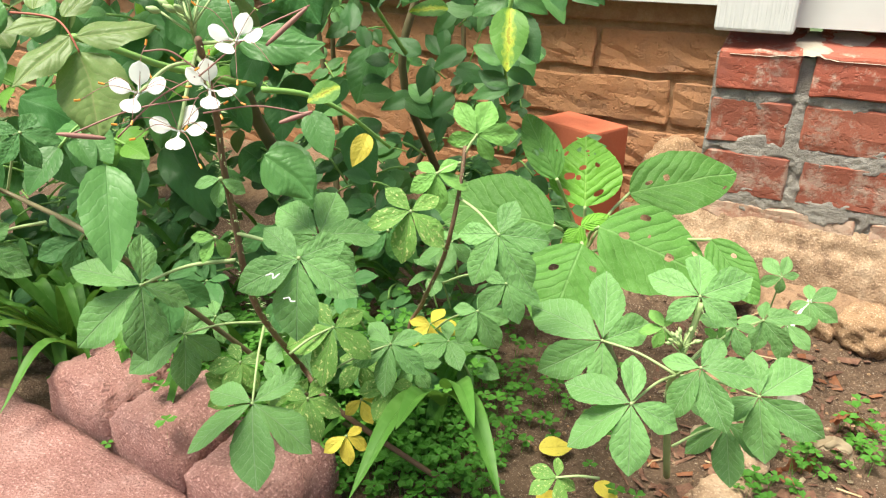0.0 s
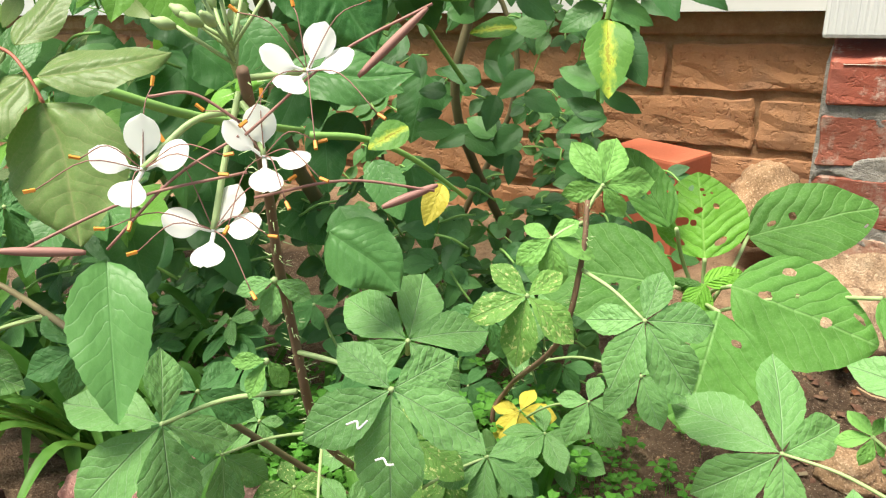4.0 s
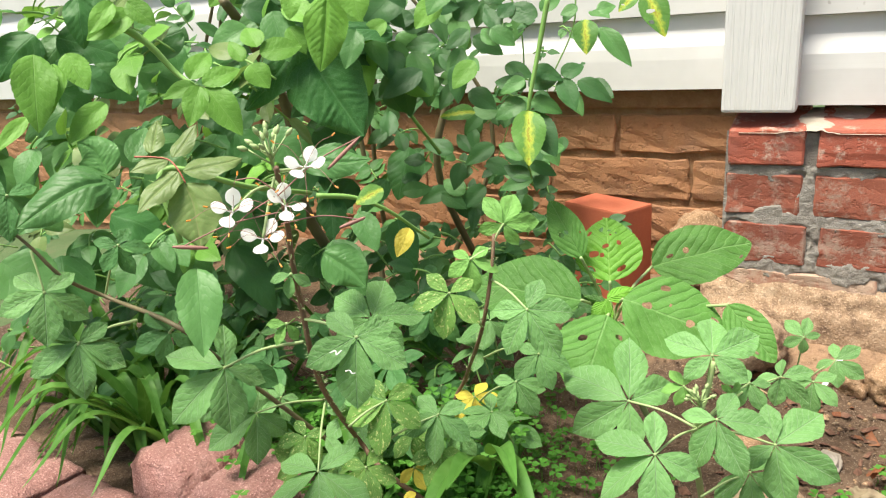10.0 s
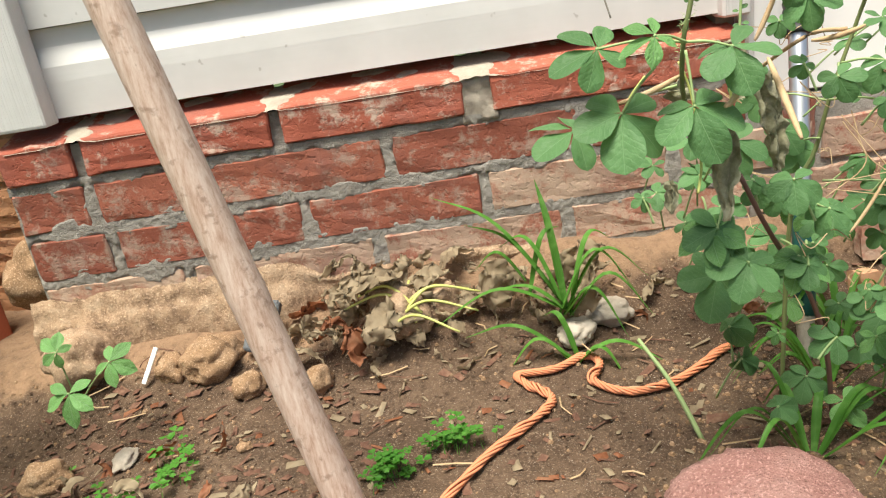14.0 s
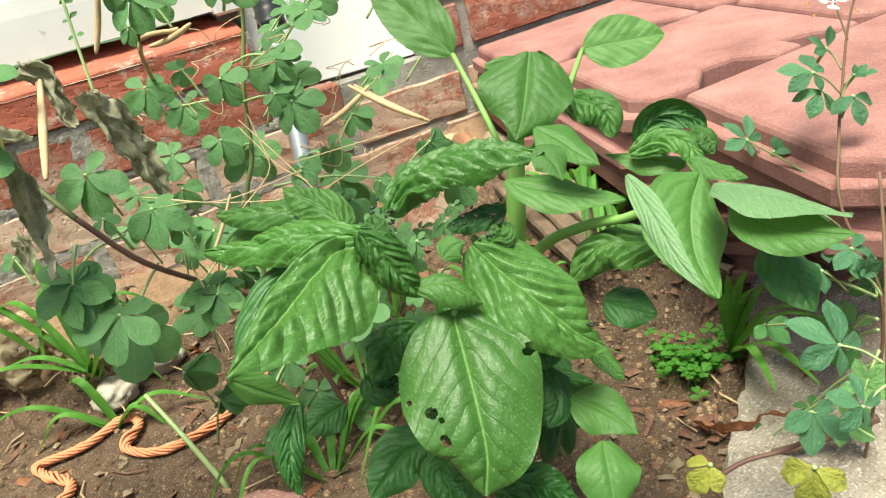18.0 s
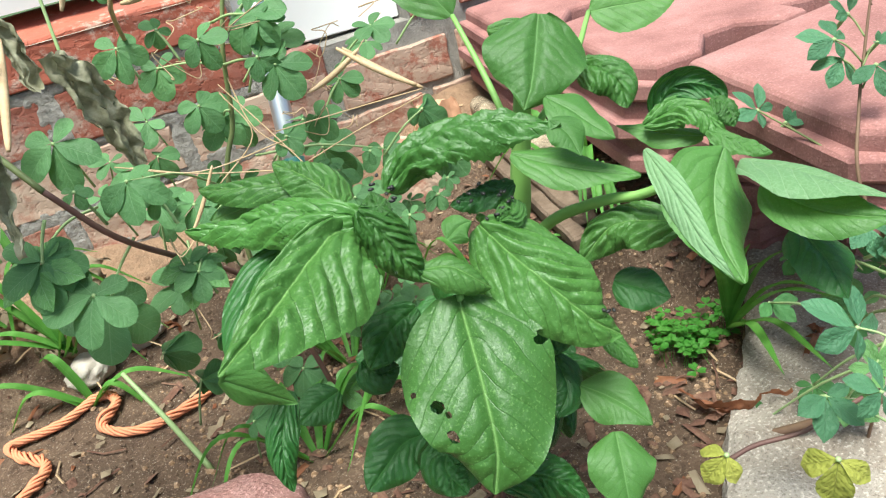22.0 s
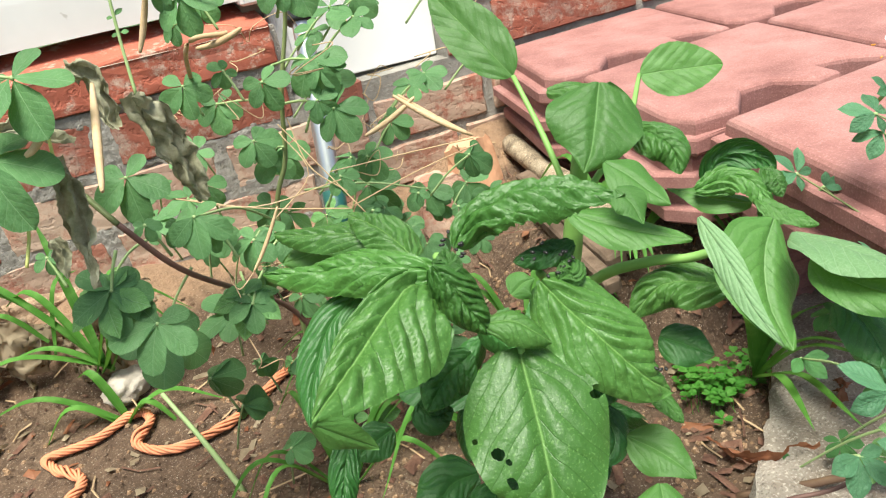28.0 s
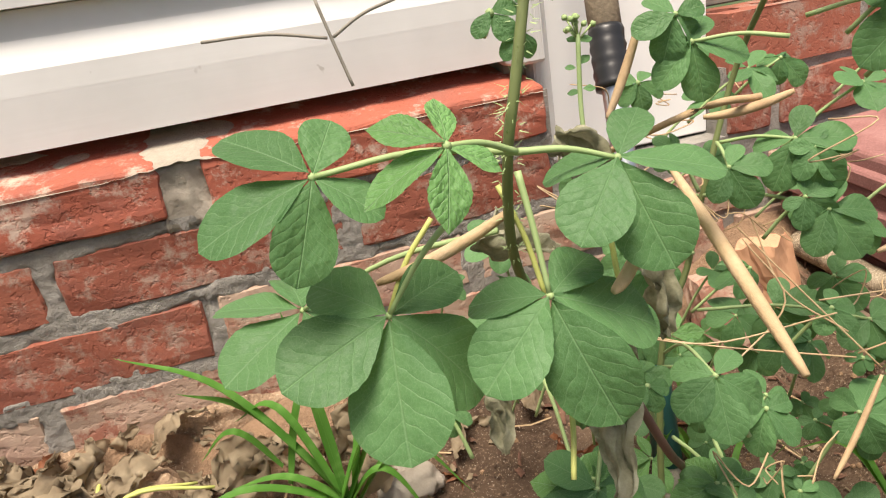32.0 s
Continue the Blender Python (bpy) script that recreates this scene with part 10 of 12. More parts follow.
palm(cleome_e, (0.706, -0.484, 0.366), (0.683, -0.488, 0.360), (-0.064, -0.704, 0.707), (0.729, -0.474, 0.358), label="young yellow-green leaf")
palm(cleome_e, (0.755, -0.482, 0.352), (0.760, -0.506, 0.331), (-0.176, -0.668, 0.723), (0.729, -0.474, 0.358), matname="cleome_dull")
palm(cleome_e, (0.671, -0.387, 0.294), (0.640, -0.402, 0.281), (0.018, -0.658, 0.752), (0.733, -0.443, 0.326), matname="cleome_dull")
palm(cleome_e, (0.850, -0.392, 0.366), (0.852, -0.404, 0.344), (-0.380, -0.836, 0.397), (0.878, -0.416, 0.364), matname="cleome_dull")
palm(cleome_e, (0.929, -0.390, 0.273), (0.935, -0.408, 0.255), (-0.466, -0.704, 0.535), (0.905, -0.327, 0.272), matname="cleome_dull")
palm(cleome_e, (0.784, -0.414, 0.273), (0.781, -0.431, 0.250), (-0.227, -0.773, 0.592), (0.790, -0.338, 0.221), matname="cleome_dull")
palm(cleome_e, (0.813, -0.448, 0.247), (0.809, -0.463, 0.228), (-0.294, -0.701, 0.649), (0.881, -0.317, 0.175), matname="cleome_dull")
palm(cleome_e, (0.843, -0.442, 0.218), (0.832, -0.451, 0.204), (-0.333, -0.660, 0.673), (0.877, -0.319, 0.168), matname="cleome_dull")
palm(cleome_e, (0.830, -0.431, 0.177), (0.815, -0.446, 0.158), (-0.284, -0.636, 0.717), (0.832, -0.392, 0.178))
palm(cleome_e, (0.750, -0.450, 0.219), (0.747, -0.471, 0.198), (-0.151, -0.693, 0.705), (0.786, -0.344, 0.208))
palm(cleome_e, (0.904, -0.454, 0.375), (0.904, -0.469, 0.347), (-0.538, -0.747, 0.391), (0.884, -0.418, 0.371), matname="cleome_dull")
palm(cleome_e, (0.864, -0.282, 0.276), (0.861, -0.293, 0.255), (-0.308, -0.811, 0.497), (0.909, -0.318, 0.269), matname="cleome_dull")
palm(cleome_e, (0.889, -0.367, 0.299), (0.894, -0.381, 0.283), (-0.403, -0.769, 0.497), (0.905, -0.339, 0.304), matname="cleome_dull")
palm(cleome_e, (0.896, -0.292, 0.227), (0.876, -0.296, 0.210), (-0.344, -0.756, 0.557), (0.898, -0.326, 0.239), matname="cleome_dull")
palm(cleome_e, (0.998, -0.358, 0.179), (0.995, -0.375, 0.160), (-0.486, -0.622, 0.614), (0.907, -0.316, 0.196), matname="cleome_dull")
palm(cleome_e, (0.924, -0.373, 0.307), (0.931, -0.392, 0.285), (-0.464, -0.747, 0.477), (0.906, -0.340, 0.304), matname="cleome_dull")
palm(cleome_e, (0.949, -0.376, 0.227), (0.955, -0.391, 0.214), (-0.461, -0.668, 0.584), matname="cleome_dull")
palm(cleome_e, (1.045, -0.378, 0.165), (1.048, -0.397, 0.150), (-0.539, -0.571, 0.619), matname="cleome_dull")
palm(cleome_e, (0.844, -0.361, 0.348), (0.844, -0.367, 0.335), (-0.340, -0.841, 0.421), matname="cleome_dull")
palm(cleome_e, (0.804, -0.409, 0.231), (0.804, -0.420, 0.218), (-0.250, -0.724, 0.643), matname="cleome_dull")
palm(cleome_e, (0.771, -0.411, 0.164), (0.757, -0.431, 0.135), (0.088, -0.832, 0.548), (0.802, -0.397, 0.196), matname="cleome_dull")
palm(cleome_e, (0.755, -0.453, 0.221), (0.746, -0.469, 0.196), (0.129, -0.861, 0.491), (0.765, -0.445, 0.241), matname="cleome_dull")
palm(cleome_e, (0.830, -0.439, 0.174), (0.824, -0.449, 0.159), (-0.009, -0.834, 0.552), (0.846, -0.405, 0.179), matname="cleome_dull")
palm(cleome_e, (0.745, -0.458, 0.430), (0.749, -0.462, 0.424), (-0.184, -0.876, 0.445), matname="cleome_dull", count=3)
palm(cleome_e, (0.756, -0.461, 0.425), (0.749, -0.462, 0.420), (-0.213, -0.864, 0.457), matname="cleome_dull", count=3)
palm(cleome_e, (0.747, -0.462, 0.402), (0.739, -0.463, 0.397), (-0.183, -0.840, 0.510), matname="cleome_dull", count=3)
palm(cleome_e, (0.732, -0.460, 0.394), (0.736, -0.465, 0.387), (-0.141, -0.837, 0.528), matname="cleome_dull", count=3)
palm(cleome_e, (0.739, -0.463, 0.388), (0.732, -0.464, 0.383), (-0.159, -0.825, 0.541), matname="cleome_dull", count=3)
palm(cleome_e, (0.881, -0.433, 0.406), (0.884, -0.440, 0.398), (-0.452, -0.751, 0.481), matname="cleome_dull", count=3)
palm(cleome_e, (0.887, -0.438, 0.398), (0.879, -0.437, 0.392), (-0.463, -0.735, 0.496), matname="cleome_dull", count=3)
pod(cleome_e, (0.703, -0.582, 0.469), (0.655, -0.590, 0.443), 0.0028, 'pod', 0.004, 'green seed pod')
pod(cleome_e, (0.799, -0.513, 0.448), (0.865, -0.542, 0.423), 0.0026, 'pod', 0.004, 'green seed pod')
pod(cleome_e, (0.747, -0.576, 0.430), (0.783, -0.588, 0.407), 0.0026, 'pod', 0.004, 'green seed pod')
pod(cleome_e, (0.689, -0.487, 0.476), (0.710, -0.486, 0.457), 0.0026, 'pod', 0.004, 'green seed pod')
stem(cleome_e, [(0.805, -0.494, 0.447), (0.763, -0.485, 0.459), (0.722, -0.481, 0.469)], 0.0008, "stem", "pod_stalk", "")
stem(cleome_e, [(0.762, -0.478, 0.417), (0.736, -0.473, 0.439), (0.710, -0.471, 0.457)], 0.0008, "stem", "pod_stalk", "")
stem(cleome_e, [(0.698, -0.466, 0.471), (0.693, -0.467, 0.474), (0.687, -0.467, 0.474)], 0.0008, "stem", "pod_stalk", "")
pod(cleome_e, (0.734, -0.453, 0.335), (0.690, -0.445, 0.320), 0.0021, 'straw', 0.002, 'dry tan seed pod')
pod(cleome_e, (0.877, -0.420, 0.343), (0.850, -0.398, 0.335), 0.0021, 'straw', 0.002, 'dry tan seed pod')
pod(cleome_e, (0.967, -0.411, 0.275), (1.001, -0.451, 0.245), 0.0021, 'straw', 0.002, 'dry tan seed pod')
pod(cleome_e, (0.835, -0.379, 0.378), (0.818, -0.375, 0.338), 0.0021, 'straw', 0.002, 'dry tan seed pod')
pod(cleome_e, (0.979, -0.420, 0.272), (0.942, -0.407, 0.252), 0.0021, 'straw', 0.002, 'dry tan seed pod')
pod(cleome_e, (0.858, -0.482, 0.249), (0.833, -0.486, 0.216), 0.0012, 'straw', 0.002, 'dry tan seed pod')
pod(cleome_e, (0.760, -0.484, 0.327), (0.747, -0.488, 0.316), 0.0021, 'straw', 0.002, 'dry tan seed pod')
pod(cleome_e, (0.974, -0.401, 0.272), (1.016, -0.425, 0.234), 0.0021, 'straw', 0.002, 'dry tan seed pod')
drape(cleome_e, [(0.803, -0.418, 0.320), (0.816, -0.407, 0.286), (0.825, -0.403, 0.243)], 0.034, (-0.266, -0.785, 0.560), 1)
drape(cleome_e, [(0.757, -0.471, 0.308), (0.756, -0.469, 0.272), (0.752, -0.477, 0.235)], 0.025, (-0.266, -0.785, 0.560), 2)
drape(cleome_e, [(0.773, -0.408, 0.343), (0.787, -0.409, 0.334), (0.789, -0.414, 0.303)], 0.028, (-0.266, -0.785, 0.560), 3)
drape(cleome_e, [(0.730, -0.431, 0.321), (0.748, -0.424, 0.316), (0.766, -0.420, 0.304)], 0.024, (-0.266, -0.785, 0.560), 4)
drape(cleome_e, [(0.733, -0.415, 0.251), (0.734, -0.419, 0.240), (0.732, -0.423, 0.227)], 0.016, (-0.266, -0.785, 0.560), 5)
pod(cleome_e, (0.787, -0.462, 0.338), (0.776, -0.528, 0.299), 0.0022, 'straw', 0.0, 'dry tan seed pod')
palm(cleome_e, (0.844, -0.390, 0.378), (0.836, -0.394, 0.360), (-0.206, -0.923, 0.326), (0.855, -0.375, 0.355), matname="cleome_dull")
palm(cleome_e, (0.863, -0.366, 0.360), (0.871, -0.373, 0.346), (-0.228, -0.909, 0.349), (0.870, -0.371, 0.340), matname="cleome_dull")
palm(cleome_e, (0.898, -0.451, 0.380), (0.890, -0.452, 0.369), (-0.340, -0.880, 0.332), (0.892, -0.430, 0.363), matname="cleome_dull")
palm(cleome_e, (0.916, -0.459, 0.377), (0.931, -0.469, 0.366), (-0.378, -0.862, 0.338), (0.911, -0.438, 0.359), matname="cleome_dull")
palm(cleome_e, (0.902, -0.455, 0.364), (0.908, -0.463, 0.352), (-0.348, -0.865, 0.363), (0.897, -0.435, 0.346), matname="cleome_dull")
palm(cleome_e, (0.867, -0.356, 0.311), (0.855, -0.355, 0.305), (-0.222, -0.878, 0.424), (0.874, -0.363, 0.289), matname="cleome_dull")
palm(cleome_e, (0.840, -0.325, 0.303), (0.838, -0.335, 0.281), (-0.168, -0.888, 0.427), (0.847, -0.332, 0.280), matname="cleome_dull")
palm(cleome_e, (0.920, -0.384, 0.280), (0.931, -0.394, 0.271), (-0.313, -0.823, 0.474), (0.910, -0.367, 0.256), matname="cleome_dull")
palm(cleome_e, (0.881, -0.298, 0.243), (0.889, -0.311, 0.224), (-0.213, -0.843, 0.493), (0.893, -0.291, 0.211), matname="cleome_dull")
palm(cleome_e, (0.977, -0.365, 0.244), (0.984, -0.376, 0.231), (-0.373, -0.779, 0.504), (0.960, -0.364, 0.225), matname="cleome_dull")
palm(cleome_e, (0.918, -0.404, 0.228), (0.923, -0.414, 0.217), (-0.303, -0.776, 0.553), (0.907, -0.388, 0.203), matname="cleome_dull")
palm(cleome_e, (0.863, -0.420, 0.206), (0.846, -0.425, 0.194), (-0.217, -0.770, 0.600), (0.846, -0.423, 0.191), matname="cleome_dull")
palm(cleome_e, (0.785, -0.444, 0.250), (0.786, -0.450, 0.241), (-0.091, -0.820, 0.565), (0.793, -0.435, 0.223), matname="cleome_dull")
palm(cleome_e, (0.825, -0.437, 0.230), (0.817, -0.443, 0.219), (-0.161, -0.795, 0.585), (0.830, -0.447, 0.212), matname="cleome_dull")
palm(cleome_e, (0.827, -0.430, 0.178), (0.824, -0.444, 0.161), (-0.153, -0.749, 0.645), (0.836, -0.426, 0.149), matname="cleome_dull")
palm(cleome_e, (0.860, -0.429, 0.101), (0.839, -0.433, 0.092), (-0.189, -0.673, 0.715), (0.842, -0.435, 0.087), matname="cleome_dull")
palm(cleome_e, (1.039, -0.347, 0.168), (1.050, -0.364, 0.154), (-0.414, -0.710, 0.570), (1.019, -0.347, 0.146), matname="cleome_dull")
palm(cleome_e, (0.929, -0.381, 0.303), (0.934, -0.391, 0.288), (-0.331, -0.836, 0.438), (0.920, -0.362, 0.279), matname="cleome_dull")
palm(cleome_e, (0.756, -0.449, 0.222), (0.752, -0.464, 0.203), (-0.033, -0.792, 0.610), (0.762, -0.441, 0.195), matname="cleome_dull")
palm(cleome_e, (0.772, -0.465, 0.196), (0.757, -0.482, 0.174), (-0.063, -0.754, 0.654), (0.779, -0.459, 0.168), matname="cleome_dull")
palm(cleome_e, (0.721, -0.389, 0.231), (0.721, -0.396, 0.221), (0.032, -0.828, 0.560), (0.726, -0.398, 0.211), matname="cleome_dull")
stem(cleome_e, [(0.891, -0.370, 0.268), (0.907, -0.395, 0.238), (0.924, -0.428, 0.204)], 0.00045, "straw", "dry_tendril", "")
stem(cleome_e, [(0.817, -0.357, 0.230), (0.857, -0.381, 0.217), (0.917, -0.420, 0.208)], 0.00045, "straw", "dry_tendril", "")
stem(cleome_e, [(0.999, -0.467, 0.242), (0.961, -0.441, 0.227), (0.918, -0.420, 0.210)], 0.00045, "straw", "dry_tendril", "")
stem(cleome_e, [(0.898, -0.372, 0.271), (0.901, -0.391, 0.238), (0.918, -0.414, 0.219)], 0.00045, "straw", "dry_tendril", "")
stem(cleome_e, [(0.889, -0.376, 0.264), (0.898, -0.395, 0.234), (0.865, -0.396, 0.209)], 0.00045, "straw", "dry_tendril", "")
stem(cleome_e, [(0.808, -0.365, 0.236), (0.857, -0.387, 0.220), (0.917, -0.408, 0.227)], 0.00045, "straw", "dry_tendril", "")
stem(cleome_e, [(0.912, -0.402, 0.233), (0.960, -0.426, 0.237), (1.003, -0.454, 0.242)], 0.00045, "straw", "dry_tendril", "")
stem(cleome_e, [(0.851, -0.273, 0.288), (0.845, -0.397, 0.338), (0.870, -0.409, 0.341)], 0.0016, "straw", "dry_tendril", "")
stem(cleome_e, [(0.807, -0.376, 0.313), (0.809, -0.369, 0.342), (0.812, -0.366, 0.375)], 0.0011, "stem", "shoot", "")
bud_head(cleome_e, (0.812, -0.366, 0.376), 12, 0.007, 12)
single(cleome_e, "leaf", (0.810, -0.366, 0.361), (0.806, -0.363, 0.362), (-0.384, -0.680, 0.625), 0.58, "cleome", "cleome_dull")
single(cleome_e, "leaf", (0.811, -0.366, 0.362), (0.817, -0.366, 0.366), (-0.385, -0.680, 0.624), 0.57, "cleome", "cleome_dull")
single(cleome_e, "leaf", (0.810, -0.368, 0.351), (0.805, -0.365, 0.351), (-0.380, -0.668, 0.640), 0.58, "cleome", "cleome_dull")
single(cleome_e, "leaf", (0.811, -0.368, 0.352), (0.816, -0.371, 0.352), (-0.381, -0.668, 0.639), 0.59, "cleome", "cleome_dull")
single(cleome_e, "leaf", (0.812, -0.366, 0.372), (0.809, -0.361, 0.374), (-0.393, -0.690, 0.607), 0.55, "cleome", "cleome_dull")
single(cleome_e, "leaf", (0.812, -0.366, 0.372), (0.818, -0.368, 0.373), (-0.394, -0.690, 0.608), 0.60, "cleome", "cleome_dull")
stem(cleome_e, [(0.706, -0.350, 0.405), (0.710, -0.352, 0.387), (0.714, -0.354, 0.370)], 0.0007, "wood", "dry_tendril", "")
stem(cleome_e, [(0.660, -0.345, 0.396), (0.685, -0.347, 0.395), (0.708, -0.351, 0.390)], 0.0007, "wood", "dry_tendril", "")
stem(cleome_e, [(0.710, -0.352, 0.390), (0.723, -0.354, 0.397), (0.737, -0.358, 0.401)], 0.0007, "wood", "dry_tendril", "")
stem(cleome_e, [(0.732, -0.450, 0.343), (0.736, -0.457, 0.327), (0.737, -0.465, 0.310)], 0.0009, "wilted", "dry_tendril", "")
stem(cleome_e, [(0.735, -0.475, 0.290), (0.733, -0.483, 0.277), (0.727, -0.492, 0.263)], 0.0009, "wilted", "dry_tendril", "")
stem(cleome_e, [(0.761, -0.465, 0.339), (0.759, -0.469, 0.324), (0.757, -0.476, 0.308)], 0.0009, "wilted", "dry_tendril", "")
stem(cleome_e, [(0.711, -0.444, 0.336), (0.700, -0.445, 0.324), (0.691, -0.449, 0.310)], 0.0009, "wilted", "dry_tendril", "")
stem(cleome_e, [(0.727, -0.460, 0.311), (0.723, -0.464, 0.299), (0.719, -0.467, 0.291)], 0.0009, "wilted", "dry_tendril", "")
palm(cleome_e, (0.999, -0.449, 0.165), (0.988, -0.450, 0.157), (-0.528, -0.523, 0.669), matname="cleome_dull")
palm(cleome_e, (1.039, -0.339, 0.158), (1.033, -0.346, 0.146), (-0.508, -0.604, 0.614), matname="cleome_dull")
palm(cleome_e, (0.934, -0.409, 0.197), (0.928, -0.411, 0.191), (-0.445, -0.625, 0.642), matname="cleome_dull")
palm(cleome_e, (1.011, -0.353, 0.125), (1.016, -0.364, 0.120), (-0.471, -0.586, 0.659), matname="cleome_dull")
palm(cleome_e, (1.004, -0.356, 0.161), (1.011, -0.368, 0.155), (-0.482, -0.610, 0.629), matname="cleome_dull")
palm(cleome_e, (0.984, -0.451, 0.196), (0.984, -0.458, 0.191), (-0.532, -0.551, 0.643), matname="cleome_dull")
palm(cleome_e, (0.936, -0.393, 0.163), (0.930, -0.398, 0.155), (-0.421, -0.611, 0.670), matname="cleome_dull")
palm(cleome_e, (0.961, -0.414, 0.145), (0.950, -0.412, 0.140), (-0.454, -0.566, 0.688), matname="cleome_dull")
palm(cleome_e, (0.934, -0.381, 0.144), (0.936, -0.391, 0.136), (-0.403, -0.610, 0.682), matname="cleome_dull")
palm(cleome_e, (0.957, -0.473, 0.134), (0.946, -0.471, 0.128), (-0.470, -0.495, 0.731), matname="cleome_dull")
palm(cleome_e, (0.991, -0.370, 0.111), (0.981, -0.377, 0.098), (-0.449, -0.571, 0.687), matname="cleome_dull")
palm(cleome_e, (0.900, -0.405, 0.126), (0.906, -0.413, 0.122), (-0.359, -0.588, 0.725), matname="cleome_dull")
palm(cleome_e, (1.066, -0.408, 0.081), (1.063, -0.414, 0.075), (-0.525, -0.486, 0.699), matname="cleome_dull")
palm(cleome_e, (1.002, -0.465, 0.181), (0.999, -0.471, 0.174), (-0.551, -0.513, 0.658), matname="cleome_dull")
palm(cleome_e, (0.970, -0.413, 0.200), (0.968, -0.419, 0.192), (-0.496, -0.601, 0.626), matname="cleome_dull")
palm(cleome_e, (0.964, -0.342, 0.124), (0.965, -0.351, 0.116), (-0.413, -0.616, 0.671), matname="cleome_dull")
palm(cleome_e, (0.963, -0.406, 0.172), (0.953, -0.407, 0.163), (-0.467, -0.592, 0.657), matname="cleome_dull")
palm(cleome_e, (0.948, -0.359, 0.095), (0.948, -0.365, 0.090), (-0.388, -0.588, 0.710), matname="cleome_dull")
palm(cleome_e, (0.948, -0.420, 0.174), (0.951, -0.433, 0.166), (-0.456, -0.588, 0.668), matname="cleome_dull")
palm(cleome_e, (0.959, -0.434, 0.142), (0.949, -0.436, 0.134), (-0.459, -0.545, 0.702), matname="cleome_dull")
palm(cleome_e, (0.969, -0.465, 0.166), (0.965, -0.473, 0.157), (-0.502, -0.522, 0.690), matname="cleome_dull")
palm(cleome_e, (1.033, -0.400, 0.060), (1.022, -0.401, 0.053), (-0.479, -0.496, 0.724), matname="cleome_dull")
palm(cleome_e, (0.897, -0.381, 0.004), (0.903, -0.402, -0.012), (-0.386, -0.639, 0.665))
palm(cleome_e, (0.977, -0.231, 0.021), (0.983, -0.246, 0.007), (-0.411, -0.698, 0.586), matname="cleome_dull")
palm(cleome_e, (0.960, -0.322, 0.185), (0.968, -0.341, 0.164), (-0.478, -0.737, 0.478), matname="cleome_dull")
palm(cleome_e, (0.933, -0.251, 0.143), (0.940, -0.268, 0.122), (-0.412, -0.760, 0.503))
palm(cleome_e, (1.001, -0.294, 0.013), (0.999, -0.306, -0.001), (-0.449, -0.657, 0.606), matname="cleome_dull")
palm(cleome_e, (0.928, -0.292, 0.099), (0.935, -0.306, 0.086), (-0.411, -0.724, 0.554), matname="cleome_dull")
palm(cleome_e, (0.852, -0.348, 0.065), (0.846, -0.353, 0.055), (-0.349, -0.707, 0.615))
palm(cleome_e, (0.947, -0.342, 0.173), (0.951, -0.355, 0.157), (-0.471, -0.728, 0.498), matname="cleome_dull")
palm(cleome_e, (0.879, -0.350, 0.015), (0.866, -0.363, -0.006), (-0.362, -0.669, 0.649), matname="cleome_dull")
palm(cleome_e, (0.919, -0.389, 0.071), (0.922, -0.404, 0.056), (-0.432, -0.662, 0.612))
palm(cleome_e, (1.003, -0.257, 0.110), (1.008, -0.272, 0.094), (-0.465, -0.715, 0.522), matname="cleome_dull")
palm(cleome_e, (0.987, -0.253, -0.023), (0.995, -0.276, -0.043), (-0.414, -0.665, 0.621), matname="cleome_dull")
palm(cleome_e, (0.906, -0.259, 0.051), (0.884, -0.262, 0.033), (-0.367, -0.723, 0.585))
palm(cleome_e, (0.995, -0.294, -0.044), (0.973, -0.299, -0.064), (-0.427, -0.633, 0.646), matname="cleome_dull")
palm(cleome_e, (0.938, -0.371, 0.084), (0.917, -0.376, 0.062), (-0.447, -0.672, 0.590), matname="cleome_dull")
palm(cleome_e, (0.943, -0.362, 0.079), (0.946, -0.380, 0.061), (-0.446, -0.673, 0.590))
palm(cleome_e, (0.928, -0.358, 0.095), (0.917, -0.363, 0.081), (-0.436, -0.689, 0.579), matname="cleome_dull")
palm(cleome_e, (0.872, -0.370, 0.131), (0.875, -0.381, 0.118), (-0.397, -0.726, 0.562), matname="cleome_dull")
palm(cleome_e, (0.894, -0.284, 0.170), (0.886, -0.294, 0.148), (-0.395, -0.775, 0.493))
palm(cleome_e, (0.879, -0.298, 0.185), (0.863, -0.303, 0.165), (-0.390, -0.783, 0.485), matname="cleome_dull")
palm(cleome_e, (0.912, -0.233, 0.212), (0.916, -0.248, 0.188), (-0.402, -0.805, 0.437), matname="cleome_dull")
palm(cleome_e, (0.989, -0.216, 0.112), (0.992, -0.231, 0.093), (-0.438, -0.739, 0.512))
palm(cleome_e, (0.967, -0.267, -0.065), (0.979, -0.284, -0.074), (-0.391, -0.645, 0.656), matname="cleome_dull")
palm(cleome_e, (0.882, -0.349, 0.151), (0.888, -0.358, 0.142), (-0.405, -0.742, 0.533), matname="cleome_dull")

